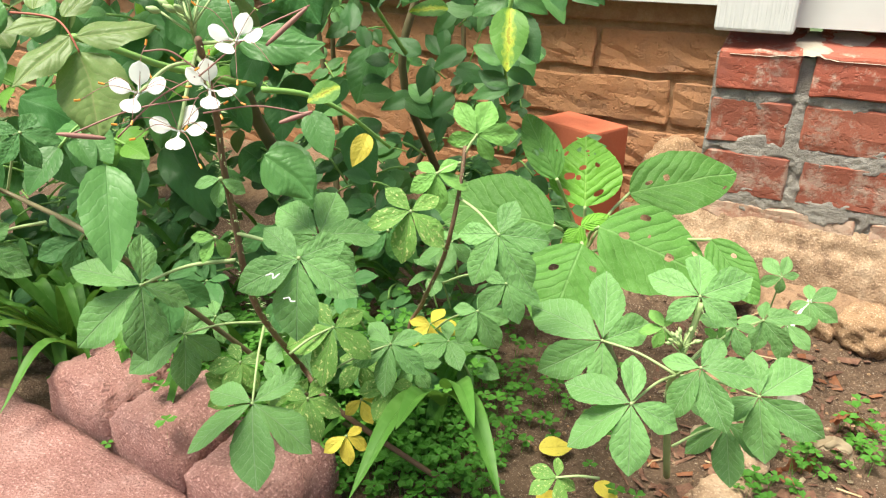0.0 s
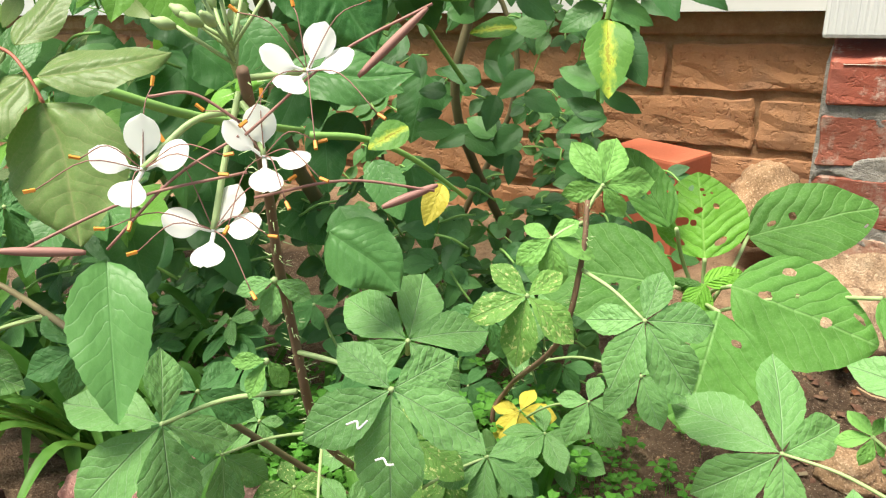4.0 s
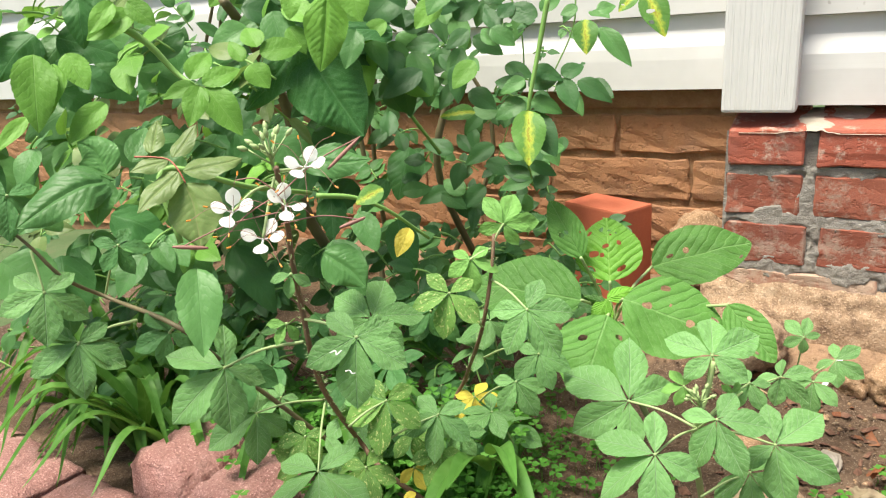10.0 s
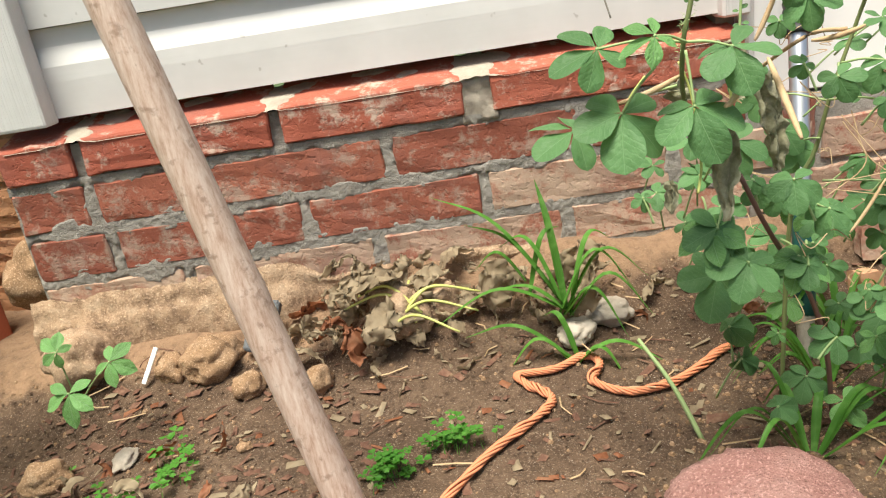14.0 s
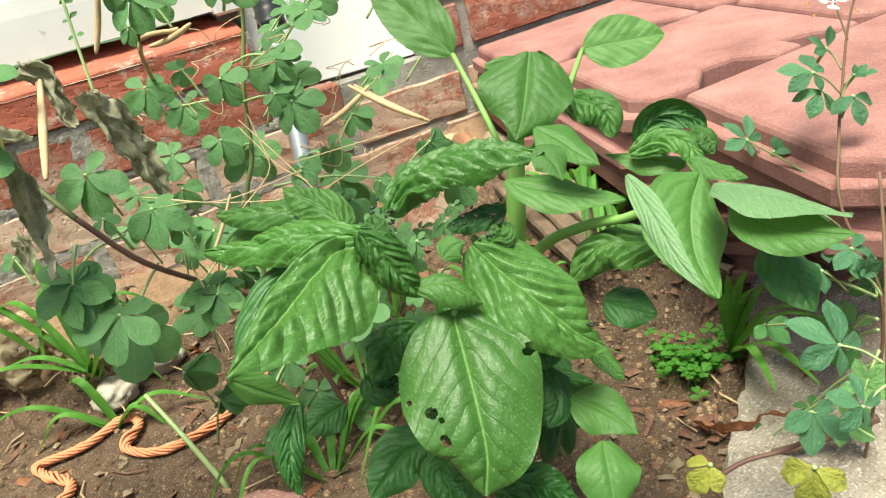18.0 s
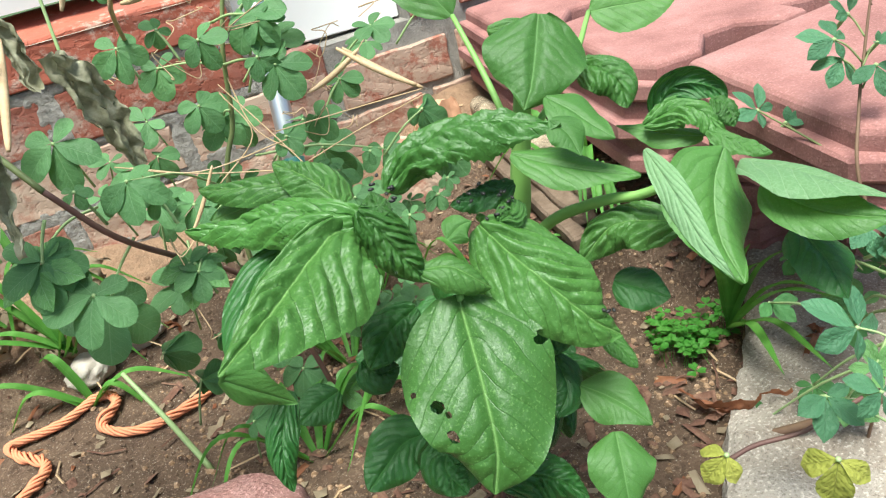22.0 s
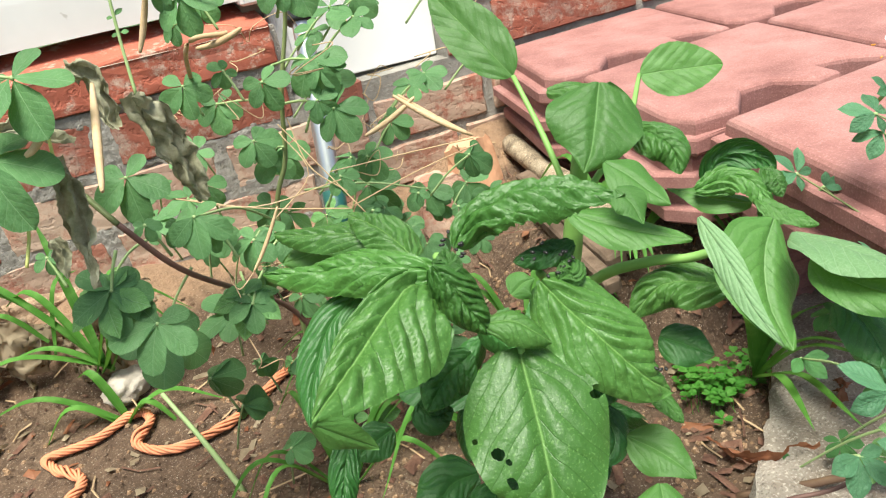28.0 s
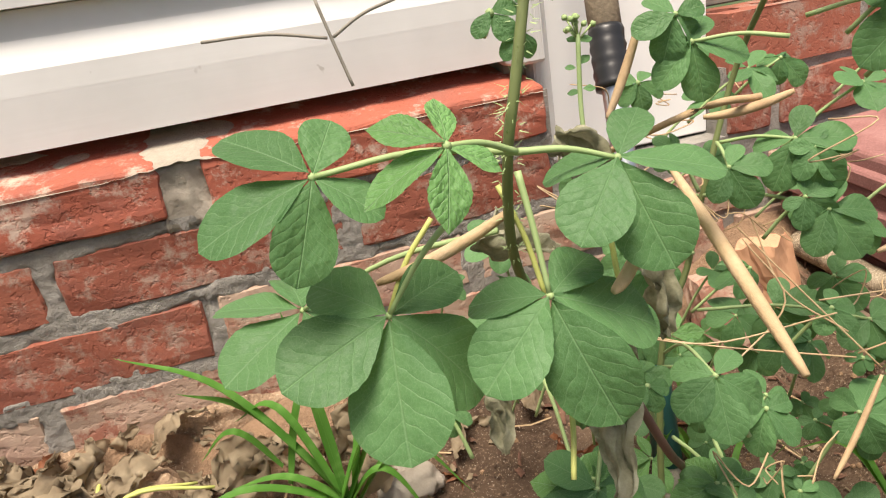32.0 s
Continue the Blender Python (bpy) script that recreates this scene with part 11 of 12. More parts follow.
# grass at the wall
grass_wall = thing("grass_clump", at_ground(0.680, -0.160), "clump of long arching grass blades at the wall", "grass clump")
strap_leaf(grass_wall, (0.692, -0.152, 0.028), (0.548, -0.085, 0.173), 0.035, 0.0105)
strap_leaf(grass_wall, (0.690, -0.150, 0.032), (0.677, -0.092, 0.178), 0.02, 0.0105)
strap_leaf(grass_wall, (0.689, -0.151, 0.029), (0.584, -0.097, 0.135), 0.03, 0.0105)
strap_leaf(grass_wall, (0.687, -0.155, 0.020), (0.791, -0.161, 0.056), 0.06, 0.0105)
strap_leaf(grass_wall, (0.687, -0.155, 0.020), (0.756, -0.185, -0.008), 0.05, 0.0105)
strap_leaf(grass_wall, (0.698, -0.156, 0.022), (0.530, -0.142, 0.025), 0.04, 0.0105)
strap_leaf(grass_wall, (0.691, -0.182, -0.029), (0.564, -0.150, 0.009), 0.03, 0.0105)
strap_leaf(grass_wall, (0.697, -0.157, 0.019), (0.606, -0.129, 0.056), 0.02, 0.0105)
strap_leaf(grass_wall, (0.683, -0.184, -0.034), (0.791, -0.209, -0.032), 0.03, 0.0105)
strap_leaf(grass_wall, (0.694, -0.157, 0.019), (0.789, -0.182, 0.014), 0.055, 0.0105)
strap_leaf(grass_wall, (0.689, -0.153, 0.026), (0.621, -0.111, 0.103), 0.05, 0.0105)
strap_leaf(grass_wall, (0.695, -0.155, 0.022), (0.755, -0.132, 0.102), 0.05, 0.0105)
strap_leaf(grass_wall, (0.681, -0.154, 0.020), (0.775, -0.165, 0.039), 0.07, 0.0105)
strap_leaf(grass_wall, (0.690, -0.185, -0.034), (0.609, -0.175, -0.033), 0.04, 0.0105)
strap_leaf(grass_wall, (0.690, -0.185, -0.034), (0.748, -0.213, -0.059), 0.04, 0.0105)
strap_leaf(grass_wall, (0.652, -0.137, 0.048), (0.698, -0.114, 0.120), 0.03, 0.0105)
strap_leaf(grass_wall, (0.694, -0.183, -0.029), (0.661, -0.150, 0.022), 0.03, 0.0105)
strap_leaf(grass_wall, (0.648, -0.130, 0.061), (0.589, -0.118, 0.081), 0.03, 0.0105)
stem(grass_wall, [(0.778, -0.350, -0.040), (0.760, -0.319, 0.009), (0.741, -0.276, 0.041)], (0.0028, 0.002), "stem", "stalk", "")

# spider flower beside the pavers
cleome_f = thing("spider_flower", at_ground(1.140, -0.620), "slender spider flower with a white blossom near the pavers", "flower plant", "spider flowers")
stem(cleome_f, [(1.205, -0.628, 0.288), (1.194, -0.629, 0.263), (1.182, -0.635, 0.234), (1.169, -0.643, 0.205), (1.154, -0.657, 0.171), (1.167, -0.674, 0.104), (1.170, -0.660, -0.040)], (0.0006, 0.0012), "stem_red", "stem", "")
stem(cleome_f, [(1.193, -0.621, 0.275), (1.192, -0.627, 0.263), (1.191, -0.631, 0.255)], (0.0005, 0.0006), "stem_red", "flower_stalk", "")
stem(cleome_f, [(1.178, -0.637, 0.229), (1.174, -0.631, 0.238), (1.171, -0.625, 0.242)], (0.0006, 0.0005), "stem_olive", "leaf_stalk", "")
palm(cleome_f, (1.171, -0.625, 0.242), (1.159, -0.615, 0.251), (-0.166, -0.658, 0.734), matname="cleome_blue", count=5)
stem(cleome_f, [(1.175, -0.640, 0.219), (1.173, -0.635, 0.228), (1.171, -0.630, 0.232)], (0.0006, 0.0005), "stem_olive", "leaf_stalk", "")
palm(cleome_f, (1.171, -0.630, 0.232), (1.161, -0.632, 0.221), (-0.166, -0.658, 0.734), matname="cleome_blue", count=3)
stem(cleome_f, [(1.177, -0.638, 0.227), (1.183, -0.637, 0.233), (1.186, -0.639, 0.237)], (0.0006, 0.0005), "stem_olive", "leaf_stalk", "")
palm(cleome_f, (1.186, -0.639, 0.237), (1.188, -0.650, 0.241), (-0.166, -0.658, 0.734), matname="cleome_blue", count=5)
stem(cleome_f, [(1.175, -0.640, 0.216), (1.177, -0.642, 0.224), (1.179, -0.644, 0.228)], (0.0006, 0.0005), "stem_olive", "leaf_stalk", "")
palm(cleome_f, (1.179, -0.644, 0.228), (1.176, -0.655, 0.217), (-0.166, -0.658, 0.734), matname="cleome_blue", count=3)
stem(cleome_f, [(1.181, -0.635, 0.242), (1.190, -0.623, 0.246), (1.189, -0.619, 0.250)], (0.0006, 0.0005), "stem_olive", "leaf_stalk", "")
palm(cleome_f, (1.189, -0.619, 0.250), (1.183, -0.615, 0.262), (-0.166, -0.658, 0.734), matname="cleome_blue", count=3)
stem(cleome_f, [(1.156, -0.658, 0.157), (1.149, -0.653, 0.167), (1.146, -0.646, 0.171)], (0.0006, 0.0005), "stem_olive", "leaf_stalk", "")
palm(cleome_f, (1.146, -0.646, 0.171), (1.131, -0.642, 0.164), (-0.166, -0.658, 0.734), matname="cleome_blue", count=5)
stem(cleome_f, [(1.148, -0.665, 0.138), (1.147, -0.667, 0.149), (1.149, -0.667, 0.152)], (0.0006, 0.0005), "stem_olive", "leaf_stalk", "")
palm(cleome_f, (1.149, -0.667, 0.152), (1.144, -0.680, 0.142), (-0.166, -0.658, 0.734), matname="cleome_blue", count=5)
stem(cleome_f, [(1.143, -0.669, 0.128), (1.137, -0.665, 0.138), (1.135, -0.659, 0.141)], (0.0006, 0.0005), "stem_olive", "leaf_stalk", "")
palm(cleome_f, (1.135, -0.659, 0.141), (1.122, -0.658, 0.134), (-0.166, -0.658, 0.734), matname="cleome_blue", count=5)
stem(cleome_f, [(1.162, -0.651, 0.176), (1.169, -0.613, 0.183), (1.170, -0.575, 0.193)], (0.0007, 0.0006), "stem_olive", "leaf_stalk", "")
palm(cleome_f, (1.170, -0.575, 0.193), (1.161, -0.566, 0.208), (-0.166, -0.658, 0.734), matname="cleome_blue", count=5)
stem(cleome_f, [(1.162, -0.651, 0.176), (1.171, -0.620, 0.176), (1.178, -0.589, 0.185)], (0.0007, 0.0006), "stem_olive", "leaf_stalk", "")
palm(cleome_f, (1.178, -0.589, 0.185), (1.184, -0.598, 0.195), (-0.166, -0.658, 0.734), matname="cleome_blue", count=3)
flower(cleome_f, (1.192, -0.621, 0.276), (-0.252, -0.443, 0.861), 0.009, 21)
stem(cleome_f, [(1.118, -0.710, 0.112), (1.112, -0.702, 0.119), (1.103, -0.696, 0.124)], (0.0008, 0.0006), "stem", "leaf_stalk", "")
palm(cleome_f, (1.103, -0.696, 0.124), (1.090, -0.680, 0.142), (-0.182, -0.724, 0.665), matname="cleome_blue", count=5)
stem(cleome_f, [(1.114, -0.719, 0.108), (1.104, -0.718, 0.107), (1.092, -0.718, 0.103)], (0.0008, 0.0006), "stem", "leaf_stalk", "")
palm(cleome_f, (1.092, -0.718, 0.103), (1.079, -0.709, 0.113), (-0.182, -0.724, 0.665), matname="cleome_blue", count=5)
stem(cleome_f, [(1.106, -0.715, 0.072), (1.098, -0.703, 0.080), (1.087, -0.692, 0.086)], (0.0008, 0.0006), "stem", "leaf_stalk", "")
palm(cleome_f, (1.087, -0.692, 0.086), (1.072, -0.707, 0.077), (-0.182, -0.724, 0.665), matname="cleome_blue", count=4)
stem(cleome_f, [(1.182, -0.659, 0.119), (1.174, -0.647, 0.130), (1.164, -0.637, 0.138)], (0.0008, 0.0006), "stem", "leaf_stalk", "")
palm(cleome_f, (1.164, -0.637, 0.138), (1.157, -0.648, 0.135), (-0.182, -0.724, 0.665), matname="cleome_blue", count=3)
stem(cleome_f, [(1.157, -0.680, 0.123), (1.154, -0.676, 0.132), (1.149, -0.673, 0.138)], (0.0008, 0.0006), "stem", "leaf_stalk", "")
palm(cleome_f, (1.149, -0.673, 0.138), (1.150, -0.680, 0.152), (-0.182, -0.724, 0.665), matname="cleome_blue", count=5)
palm(cleome_f, (1.153, -0.599, 0.068), (1.151, -0.618, 0.065), (-0.130, -0.659, 0.741), (1.117, -0.681, 0.110), matname="cleome_shaded", count=3)
stem(cleome_f, [(1.042, -0.670, 0.053), (1.057, -0.674, 0.057), (1.080, -0.686, 0.062), (1.111, -0.696, 0.074)], (0.0015, 0.0012), "stem_purple", "branch", "")
stem(cleome_f, [(1.074, -0.747, 0.054), (1.122, -0.709, 0.109), (1.154, -0.683, 0.154), (1.170, -0.667, 0.191)], (0.0013, 0.0009), "stem_red", "stem", "")
dry = thing("fallen_leaf", (1.118, -0.544, -0.012), "large curled orange-brown fallen leaf at the slab", "fallen leaf", "fallen leaves")
withered(dry, (1.118, -0.544, -0.012), (1.165, -0.609, -0.004), 0.040, 31, "dry_red", "blade", 0.8, 0.12, "")
daylily_pale = thing("daylily", (1.209, -0.508, -0.030), "small clump of arching green strap leaves at the pavers", "daylily")
strap_leaf(daylily_pale, (1.209, -0.508, -0.030), (1.167, -0.533, 0.066), 0.02, 0.009)
strap_leaf(daylily_pale, (1.209, -0.508, -0.030), (1.192, -0.547, 0.077), 0.02, 0.009)
strap_leaf(daylily_pale, (1.209, -0.508, -0.030), (1.200, -0.582, 0.087), 0.02, 0.009)
strap_leaf(daylily_pale, (1.209, -0.508, -0.030), (1.185, -0.613, 0.073), 0.02, 0.009)
strap_leaf(daylily_pale, (1.209, -0.508, -0.030), (1.128, -0.666, 0.066), 0.02, 0.009)
strap_leaf(daylily_pale, (1.209, -0.508, -0.030), (1.120, -0.639, 0.049), 0.02, 0.009)
strap_leaf(daylily_pale, (1.209, -0.508, -0.030), (1.192, -0.526, 0.064), 0.02, 0.009)
strap_leaf(daylily_pale, (1.209, -0.508, -0.030), (1.193, -0.558, 0.066), 0.02, 0.009)
strap_leaf(daylily_pale, (1.209, -0.508, -0.030), (1.175, -0.633, 0.078), 0.02, 0.009)
palm(cleome_f, (1.204, -0.627, 0.055), (1.192, -0.609, 0.063), (-0.579, -0.443, 0.684), (1.165, -0.672, 0.100))
palm(cleome_f, (1.209, -0.637, 0.089), (1.201, -0.626, 0.101), (-0.614, -0.444, 0.653), (1.165, -0.672, 0.115), matname="cleome_shaded")
palm(cleome_f, (1.159, -0.654, 0.018), (1.162, -0.673, 0.010), (-0.521, -0.410, 0.749), (1.166, -0.674, 0.067))
palm(cleome_f, (1.151, -0.675, 0.058), (1.162, -0.681, 0.074), (-0.551, -0.408, 0.728), (1.166, -0.673, 0.078))
palm(cleome_f, (1.001, -0.709, 0.113), (0.991, -0.705, 0.100), (-0.396, -0.474, 0.787), matname="yellow_green", count=3)
palm(cleome_f, (1.027, -0.744, 0.121), (1.021, -0.746, 0.100), (-0.473, -0.398, 0.786), matname="yellow_green", count=3)
palm(cleome_f, (1.193, -0.631, 0.044), (1.183, -0.622, 0.035), (-0.563, -0.437, 0.701), (1.166, -0.672, 0.092), matname="cleome_shaded")
palm(cleome_f, (1.197, -0.586, 0.080), (1.189, -0.578, 0.065), (-0.569, -0.504, 0.650), (1.164, -0.672, 0.116), matname="cleome_shaded")
palm(cleome_f, (1.139, -0.606, -0.023), (1.133, -0.591, -0.018), (-0.455, -0.451, 0.768), (1.166, -0.675, 0.060), matname="cleome_shaded")
palm(cleome_f, (1.161, -0.627, 0.010), (1.159, -0.641, 0.000), (-0.506, -0.438, 0.743), (1.166, -0.674, 0.071), matname="cleome_shaded")
stem(cleome_f, [(1.172, -0.669, 0.020), (1.142, -0.633, -0.011), (1.103, -0.591, -0.038)], (0.003, 0.003), "stem_red", "branch", "")

# ---- strap-leaved clumps ----


def clump(name, at, count, length, seed, lean=(0, 0), label="clump of long arching green strap leaves", width=0.014):
    rng = random.Random(seed)
    plant = thing(name, at, label, "strap plant", "strap plants")
    for k in range(count):
        a = rng.uniform(0, math.tau)
        n = length * rng.uniform(0.6, 1.1)
        d = Vector((math.cos(a) + lean[0], math.sin(a) + lean[1], 0))
        b = Vector(at) + Vector((math.cos(a), math.sin(a), 0)) * 0.008
        strap_leaf(plant, b, b + d * n * 0.75 + Vector((0, 0, n * rng.uniform(-0.05, 0.35))), n * rng.uniform(0.3, 0.5), width * rng.uniform(0.7, 1.1))
    return plant


clump("daylily", at_ground(-0.50, -0.535, 0.01), 26, 0.24, 1, (-0.3, -0.1), width=0.017)
clump("daylily", at_ground(-0.555, -0.55, 0), 24, 0.24, 21, (-0.25, 0.35), width=0.018)
clump("daylily", at_ground(-0.66, -0.53, 0), 22, 0.24, 22, (-0.1, 0.3), width=0.018)
clump("daylily", at_ground(0.99, -0.44, 0), 16, 0.15, 23, width=0.009)
clump("grass_clump", at_ground(1.08, -0.34, 0), 16, 0.14, 24, label="thin green grass blades near the pavers", width=0.007)
clump("grass_clump", at_ground(0.93, -0.30, 0), 14, 0.13, 25, label="thin green grass blades at the stake", width=0.007)
clump("daylily", at_ground(-0.34, -0.46, 0), 16, 0.24, 2)
clump("daylily", at_ground(-0.62, -0.49, 0), 20, 0.26, 12, width=0.017)
clump("daylily", at_ground(-0.74, -0.46, 0), 18, 0.26, 13, width=0.017)
clump("daylily", at_ground(-0.40, -0.30, 0), 14, 0.26, 3)
clump("daylily", at_ground(1.19, -0.36, 0), 14, 0.16, 6, width=0.011)
clump("grass_clump", at_ground(1.0, -0.2, 0), 12, 0.15, 7, label="green grass blades among dry stems", width=0.008)
clump("grass_clump", at_ground(-0.14, -0.5, 0), 7, 0.16, 8, label="few broad grass blades at the edging", width=0.016)
clump("grass_clump", at_ground(0.86, -0.4, 0), 9, 0.14, 9, label="green grass blades under taller stems", width=0.008)

# ---- low ground cover ----


def trefoil(rng, p, verts, faces, uvs, tall=0.03):
    h, r, a0 = rng.uniform(0.006, tall), rng.uniform(0.005, 0.0095), rng.uniform(0, math.tau)
    c = p + Vector((rng.uniform(-0.006, 0.006), rng.uniform(-0.006, 0.006), h))
    b = len(verts)
    verts.extend([p - Vector((0.0004, 0, 0)), p + Vector((0.0004, 0, 0)), c])
    faces.append((b, b + 1, b + 2))
    uvs.extend([(0.5, 0)] * 3)
    for k in range(3):
        a = a0 + k * math.tau / 3
        d, s = Vector((math.cos(a), math.sin(a), rng.uniform(-0.3, 0.35))), Vector((-math.sin(a), math.cos(a), 0))
        b = len(verts)
        verts.extend([c, c + d * r * 0.55 + s * r * 0.5 + Vector((0, 0, r * 0.12)), c + d * r * 1.05 + s * r * 0.35, c + d * r * 0.92, c + d * r * 1.05 - s * r * 0.35, c + d * r * 0.55 - s * r * 0.5 + Vector((0, 0, r * 0.12))])
        faces.extend([(b, b + 1, b + 2, b + 3), (b, b + 3, b + 4, b + 5)])
        uvs.extend([(0.5, 0), (0.2, 0.5), (0.3, 1), (0.5, 0.9), (0.5, 0), (0.5, 0.9), (0.7, 1), (0.8, 0.5)])


def clover_patch(spots, count, seed, label, tall=0.03):
    rng = random.Random(seed)
    verts, faces, uvs = [], [], []
    for cx, cy, sx, sy in spots:
        for _ in range(count):
            x, y = rng.gauss(cx, sx), rng.gauss(cy, sy)
            if y < 0.15:
                trefoil(rng, Vector(at_ground(x, y)), verts, faces, uvs, tall)
    me = bpy.data.meshes.new("clover")
    me.from_pydata(verts, [], faces)
    layer = me.uv_layers.new(name="UVMap")
    layer.data.foreach_set("uv", [c for p in uvs for c in p])
    me.materials.append(M["clover"])
    ob = link("clover", me)
    tagged(ob, label, "clover", kind="stuff")


clover_patch([(-0.28, -0.42, 0.10, 0.09), (-0.20, -0.38, 0.05, 0.06), (-0.45, -0.45, 0.1, 0.06), (-0.16, -0.5, 0.05, 0.04)], 380, 1, "dense green clover covering the soil under the plants")
clover_patch([(-0.36, -0.50, 0.06, 0.05), (-0.27, -0.50, 0.05, 0.05), (-0.20, -0.46, 0.05, 0.05)], 330, 4, "tall bright green clover behind the edging", 0.10)
clover_patch([(0.22, -0.245, 0.01, 0.012), (0.236, -0.30, 0.012, 0.012), (0.19, -0.33, 0.012, 0.01)], 12, 5, "few bright green weed leaves on the soil")
clover_patch([(0.15, -0.38, 0.02, 0.05), (0.10, -0.50, 0.03, 0.03), (0.53, -0.30, 0.02, 0.012), (0.47, -0.33, 0.012, 0.01), (1.175, -0.50, 0.02, 0.016), (1.178, -0.50, 0.022, 0.018), (-0.06, -0.36, 0.05, 0.05)], 34, 2, "small green clover tufts on bare soil")

# ---- undergrowth of the rose bush; the shade between its leaves is put into their colour ----
rng = random.Random(11)


def any_way(rng, up=0.6):
    return Vector((rng.uniform(-1, 1), rng.uniform(-1, 0.3), rng.uniform(-0.4, up))).normalized()


def fill(count, xs, ys, zs, mats, size, pairs=(1, 2, 2)):
    for _ in range(count):
        a = Vector((rng.uniform(*xs), rng.uniform(*ys), rng.uniform(*zs)))
        rose_spray(rose, a, a + any_way(rng) * size * 1.3, (rng.uniform(-0.4, 0.4), -0.6, 0.8), rng.choice(mats), rng.uniform(0.75, 1.15) * size, rng, rng.choice(pairs))


# Inner leaves get the dark colours as painted shade, outer ones the light.
SHADED, MID, LIGHT = ("rose_dark", "rose_dark", "rose"), ("rose", "rose_dark", "rose"), ("rose", "rose_light", "rose_light", "rose_olive")
fill(120, (-1.1, -0.36), (-0.32, 0.08), (0.02, 0.42), SHADED, 0.036)
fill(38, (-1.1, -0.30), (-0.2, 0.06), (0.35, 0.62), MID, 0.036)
fill(45, (-0.36, -0.15), (-0.30, 0.0), (0.02, 0.20), SHADED, 0.028)
fill(26, (-0.40, -0.22), (-0.12, 0.06), (0.20, 0.44), SHADED, 0.018, (2, 3))
fill(48, (-0.95, -0.42), (-0.62, -0.32), (0.20, 0.56), LIGHT, 0.038)
fill(26, (-0.62, -0.30), (-0.52, -0.30), (0.30, 0.56), LIGHT, 0.036)
fill(40, (-0.75, -0.30), (-0.55, -0.30), (0.05, 0.25), SHADED, 0.034)
fill(60, (-1.0, -0.5), (-0.58, -0.3), (0.02, 0.3), SHADED, 0.036)
fill(30, (-0.32, -0.12), (-0.36, -0.2), (0.03, 0.22), SHADED, 0.026)
# Most seedlings take the leaf colour with the bush's shade painted in.
under = thing("spider_flower", at_ground(-0.33, -0.45), "low spider flower seedlings under the bush, its shade put into their colour", "flower plant", "spider flowers")
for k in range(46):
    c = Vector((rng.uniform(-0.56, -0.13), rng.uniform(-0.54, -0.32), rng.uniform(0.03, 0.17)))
    palm(under, c, c + Vector((rng.uniform(-1, 1), rng.uniform(-1, 0.4), -0.1)).normalized() * rng.uniform(0.03, 0.045), (rng.uniform(-0.3, 0.3), -0.5, 0.9), c + Vector((rng.uniform(-0.02, 0.02), 0.02, -0.05)), "cleome_shaded" if k % 3 else "cleome")
for k in range(26):
    c = Vector((rng.uniform(0.78, 1.02), rng.uniform(-0.42, -0.16), rng.uniform(0.02, 0.24)))
    palm(cleome_e, c, c + Vector((rng.uniform(-1, 1), rng.uniform(-1, 0.4), -0.1)).normalized() * rng.uniform(0.02, 0.034), (rng.uniform(-0.5, 0.1), -0.6, 0.8), c + Vector((rng.uniform(-0.02, 0.02), 0.02, -0.05)), "cleome_dull")
for k in range(12):
    c = Vector((rng.uniform(0.93, 1.08), rng.uniform(-0.42, -0.22), rng.uniform(0.2, 0.36)))
    palm(cleome_e, c, c + Vector((rng.uniform(-1, 1), rng.uniform(-1, 0.4), -0.1)).normalized() * rng.uniform(0.018, 0.028), (rng.uniform(-0.5, 0.1), -0.6, 0.8), c + Vector((-0.03, 0.02, -0.03)), "cleome_dull")
for k in range(26):
    a = Vector((rng.uniform(0.80, 1.06), rng.uniform(-0.45, -0.2), rng.uniform(0.1, 0.32)))
    d = Vector((rng.uniform(-1, 1), rng.uniform(-0.5, 0.5), rng.uniform(-0.6, 0.3))) * rng.uniform(0.04, 0.1)
    kink = [a + d * f + Vector((rng.uniform(-1, 1), rng.uniform(-1, 1), rng.uniform(-1, 1))) * 0.014 for f in (0.2, 0.4, 0.6, 0.8)]
    stem(cleome_e, [a, *kink, a + d], 0.0004, "straw", "dry_tendril")
for k in range(5):
    x, y = rng.uniform(-0.95, -0.3), rng.uniform(-0.35, 0.05)
    stem(rose, [at_ground(x, y), (x + rng.uniform(-0.1, 0.1), y + rng.uniform(-0.08, 0.05), 0.3), (x + rng.uniform(-0.2, 0.2), y - 0.05, 0.62)], (0.005, 0.0025), "stem_woody", "cane")

# Lower filling leaves, their dark colour standing in for shade inside the plant.
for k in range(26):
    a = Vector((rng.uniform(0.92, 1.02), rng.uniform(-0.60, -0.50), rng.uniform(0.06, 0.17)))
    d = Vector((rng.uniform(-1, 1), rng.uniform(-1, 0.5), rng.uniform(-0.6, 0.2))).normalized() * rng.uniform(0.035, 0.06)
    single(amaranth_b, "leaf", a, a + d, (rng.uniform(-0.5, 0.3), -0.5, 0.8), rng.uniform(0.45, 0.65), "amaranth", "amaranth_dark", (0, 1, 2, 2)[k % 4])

rng = random.Random(29)
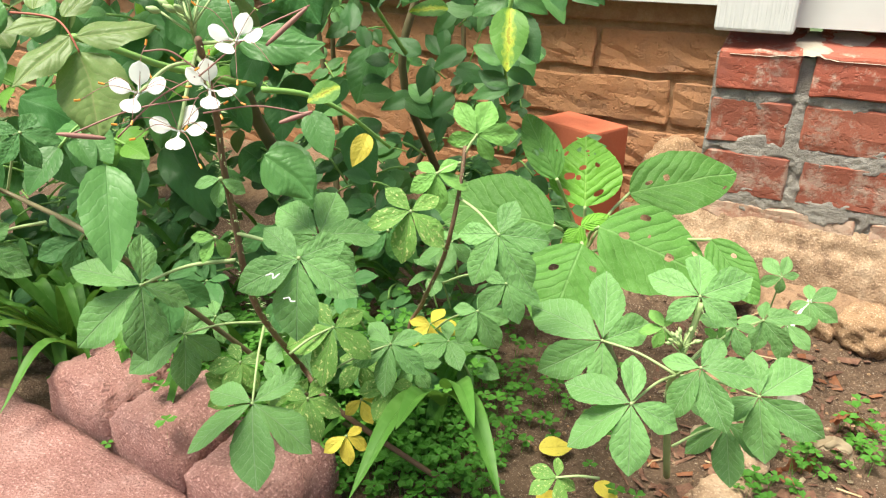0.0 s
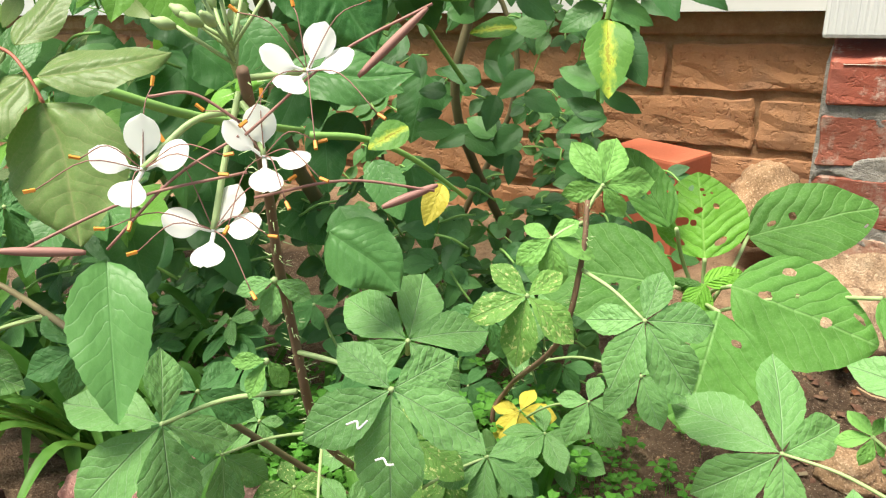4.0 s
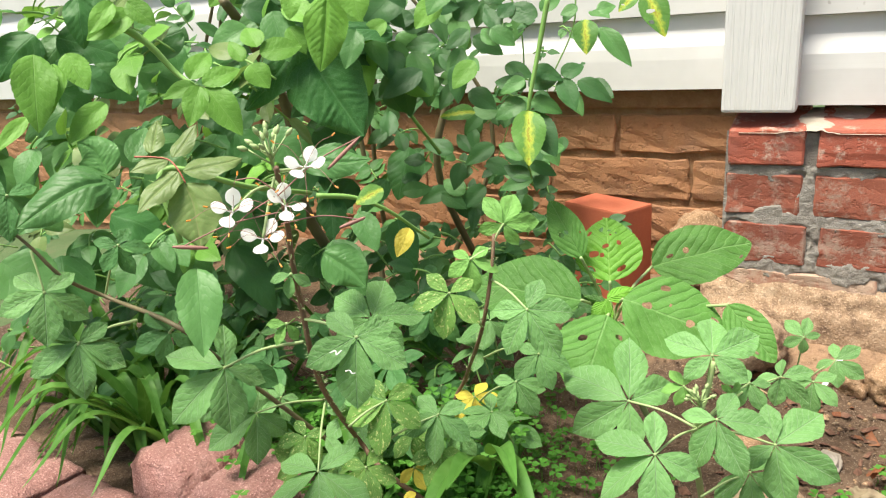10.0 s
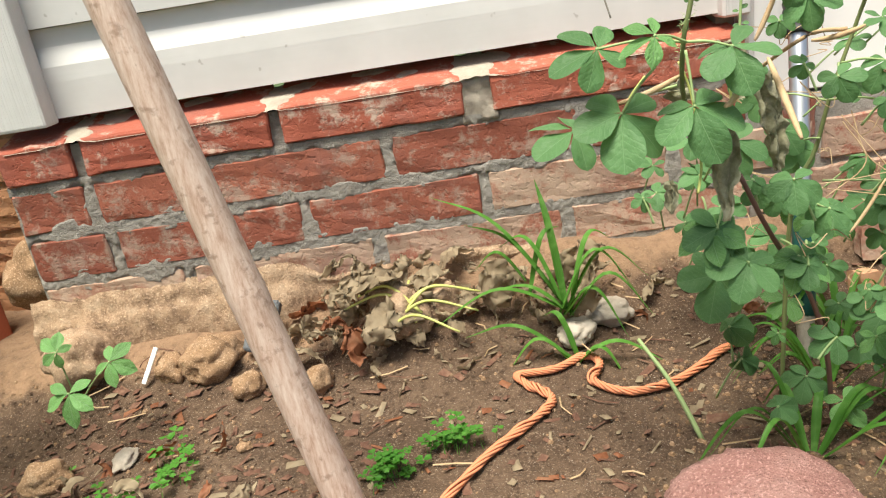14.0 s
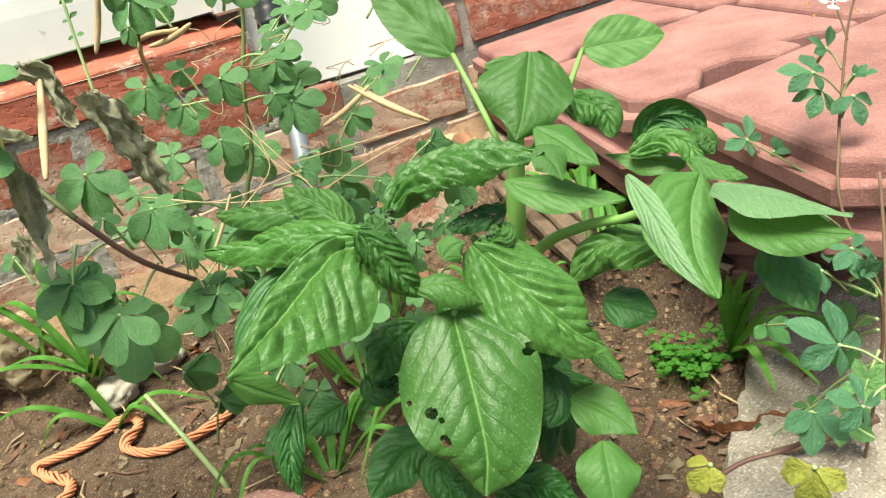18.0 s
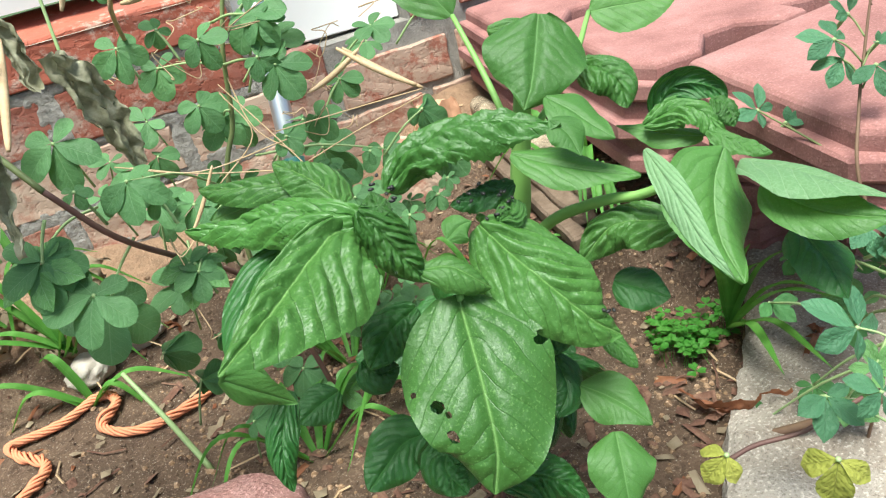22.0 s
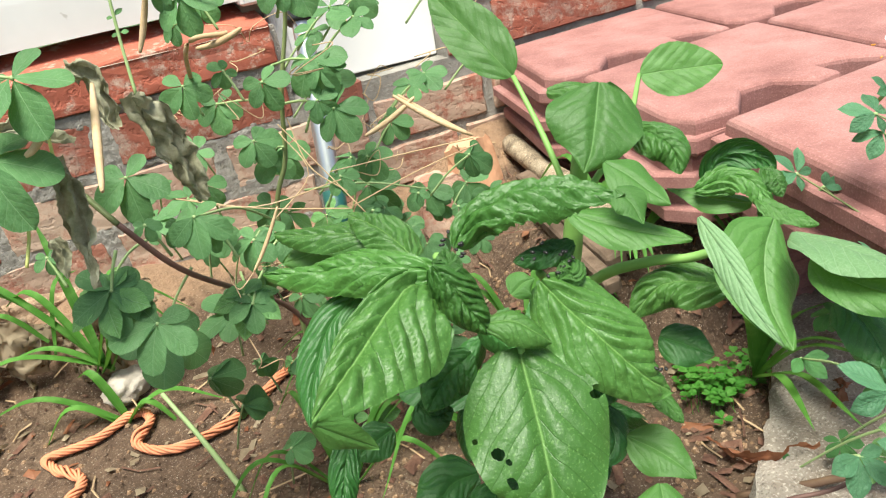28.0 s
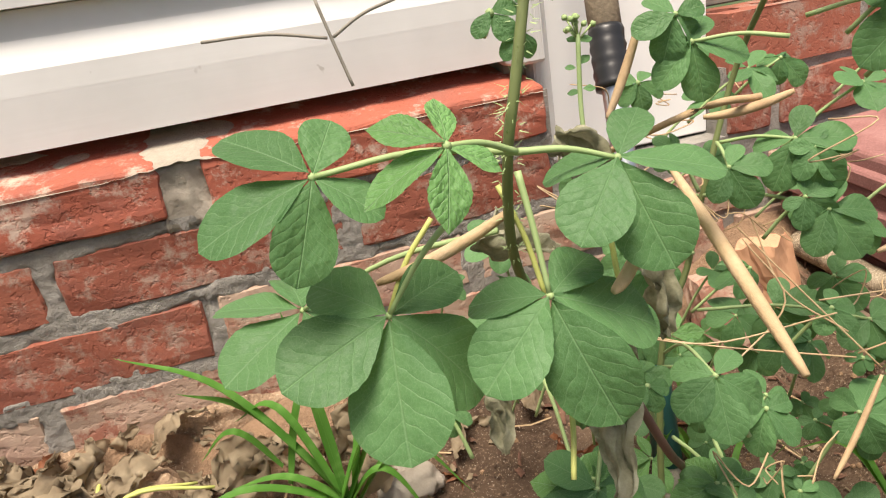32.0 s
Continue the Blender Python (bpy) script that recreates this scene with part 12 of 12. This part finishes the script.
for k in range(30):
    x, y = rng.uniform(0.36, 0.70), rng.uniform(-0.10, -0.015)
    a = Vector(at_ground(x, y, rng.uniform(0.012, 0.045)))
    t, n = rng.uniform(0, math.tau), rng.uniform(0.08, 0.13)
    heap = thing("fallen_leaf", a - Vector((0, 0, 0.006)), "large crumpled grey-tan dead leaf heaped at the wall", "fallen leaf", "fallen leaves")
    withered(heap, a, a + Vector((math.cos(t), math.sin(t) * 0.5, rng.uniform(-0.25, 0.15))) * n, n * rng.uniform(0.6, 0.85), k + 40, "dry" if k % 6 else "dry_red", "blade", 1.0, 0.13, "")

# ---- fallen leaves ----


def fallen(x, y, size, turn, matname, seed, label):
    holder = thing("fallen_leaf", at_ground(x, y, 0.004), label, "fallen leaf", "fallen leaves")
    d = Vector((math.cos(turn), math.sin(turn), 0.15)) * size
    a = Vector(at_ground(x, y, 0.008))
    withered(holder, a, a + d, size * 0.8, seed, matname, "blade", 1.0, 0.13, "")


for k, (x, y, s, t, mn) in enumerate(((0.205, -0.262, 0.034, 0.8, "dry_red"), (0.365, -0.335, 0.045, 0.3, "dry_red"), (0.28, -0.345, 0.03, 1.6, "dry_red"), (0.15, -0.275, 0.04, 2.1, "dry_red"), (0.12, -0.29, 0.035, 0.2, "dry"), (0.33, -0.085, 0.07, 0.3, "dry"), (0.35, -0.115, 0.06, 2.9, "dry"), (0.46, -0.16, 0.05, 1.4, "dry"), (0.17, -0.37, 0.05, 1.2, "dry_red"), (0.30, -0.36, 0.045, 0.4, "dry"), (0.12, -0.30, 0.04, 2.2, "dry"), (0.20, -0.27, 0.04, 0.1, "dry_red"), (0.08, -0.36, 0.04, 1.0, "dry"),
                                   (0.42, -0.10, 0.07, 0.2, "dry"), (0.46, -0.16, 0.06, 1.1, "dry"), (0.38, -0.13, 0.06, 2.6, "dry"), (0.55, -0.09, 0.06, 0.6, "dry"), (0.60, -0.11, 0.05, 2.0, "dry"), (0.50, -0.07, 0.07, 3.0, "dry"), (0.68, -0.10, 0.05, 0.9, "dry"),
                                   (0.44, -0.19, 0.05, 0.5, "dry"), (0.40, -0.06, 0.09, 0.1, "dry"), (0.47, -0.05, 0.09, 2.8, "dry"), (0.54, -0.04, 0.08, 0.4, "dry"), (0.58, -0.15, 0.06, 2.9, "dry"), (0.51, -0.13, 0.07, 1.5, "dry"), (0.64, -0.06, 0.07, 0.2, "dry"), (0.13, -0.42, 0.04, 0.3, "dry_red"), (0.22, -0.33, 0.045, 2.5, "dry"), (0.26, -0.25, 0.04, 1.3, "dry_red"), (0.80, -0.12, 0.07, 0.4, "dry"), (0.88, -0.1, 0.06, 1.0, "dry"), (0.93, -0.16, 0.06, 2.2, "dry_red"), (1.150, -0.545, 0.10, -0.1, "dry_red"), (1.235, -0.53, 0.05, 0.9, "dry_red"), (0.78, -0.16, 0.06, 1.9, "dry_red"), (0.36, -0.44, 0.045, 0.7, "dry_red"), (0.72, -0.17, 0.06, 2.4, "dry"))):
    fallen(x, y, s, t, mn, k + 1, "brown curled fallen leaf on the soil" if mn == "dry_red" else "crumpled grey fallen leaf at the wall")
for x, y, turn, size in ((-0.045, -0.435, 0.6, 0.034), (-0.085, -0.465, 2.2, 0.028), (0.015, -0.45, -0.5, 0.026), (-0.02, -0.50, 1.4, 0.024)):
    a = Vector(at_ground(x, y, 0.008))
    leaf = thing("fallen_leaf", at_ground(x, y, 0.002), "yellow fallen leaf with brown specks on the soil", "fallen leaf", "fallen leaves")
    single(leaf, "blade", a, a + Vector((math.cos(turn), math.sin(turn), 0.1)) * size, (0.1, -0.4, 1), 0.62, "rose", "yellow", 1)
cut = thing("cut_stems", at_ground(0.50, -0.15), "bundle of wilting yellow-green cut stems on the ground", "cut stems")
for k in range(9):
    a = Vector(at_ground(0.46 + 0.008 * k, -0.12 + 0.006 * (k % 3), 0.035 + 0.004 * (k % 4)))
    ang = -0.6 + 0.42 * k
    stem(cut, [a, a + Vector((math.cos(ang), math.sin(ang) * 0.6, 0.6)) * 0.055, a + Vector((math.cos(ang), math.sin(ang) * 0.6 - 0.1, 0.15)) * 0.12], (0.0026, 0.0013), "wilted", "cut_stem")
bm = bmesh.new()
box(bm, (-0.02, -0.5, -0.05), (0.42, 0.0, 0.0), 0.004)
bmesh.ops.subdivide_edges(bm, edges=bm.edges[:], cuts=40, use_grid_fill=True)
rough_up(bm, 0.012, 14)
rough_up(bm, 0.007, 45)
rough_up(bm, 0.003, 130)
bmesh.ops.transform(bm, verts=bm.verts, matrix=Matrix.Translation((1.045, -0.655, -0.016)) @ Matrix.Rotation(radians(39), 4, "Z"))
path_slab = part("path_slab", bm, M["old_concrete"], None, "", True)
tagged(path_slab, "rough pale concrete slab beside the bed", "slab", kind="structure")
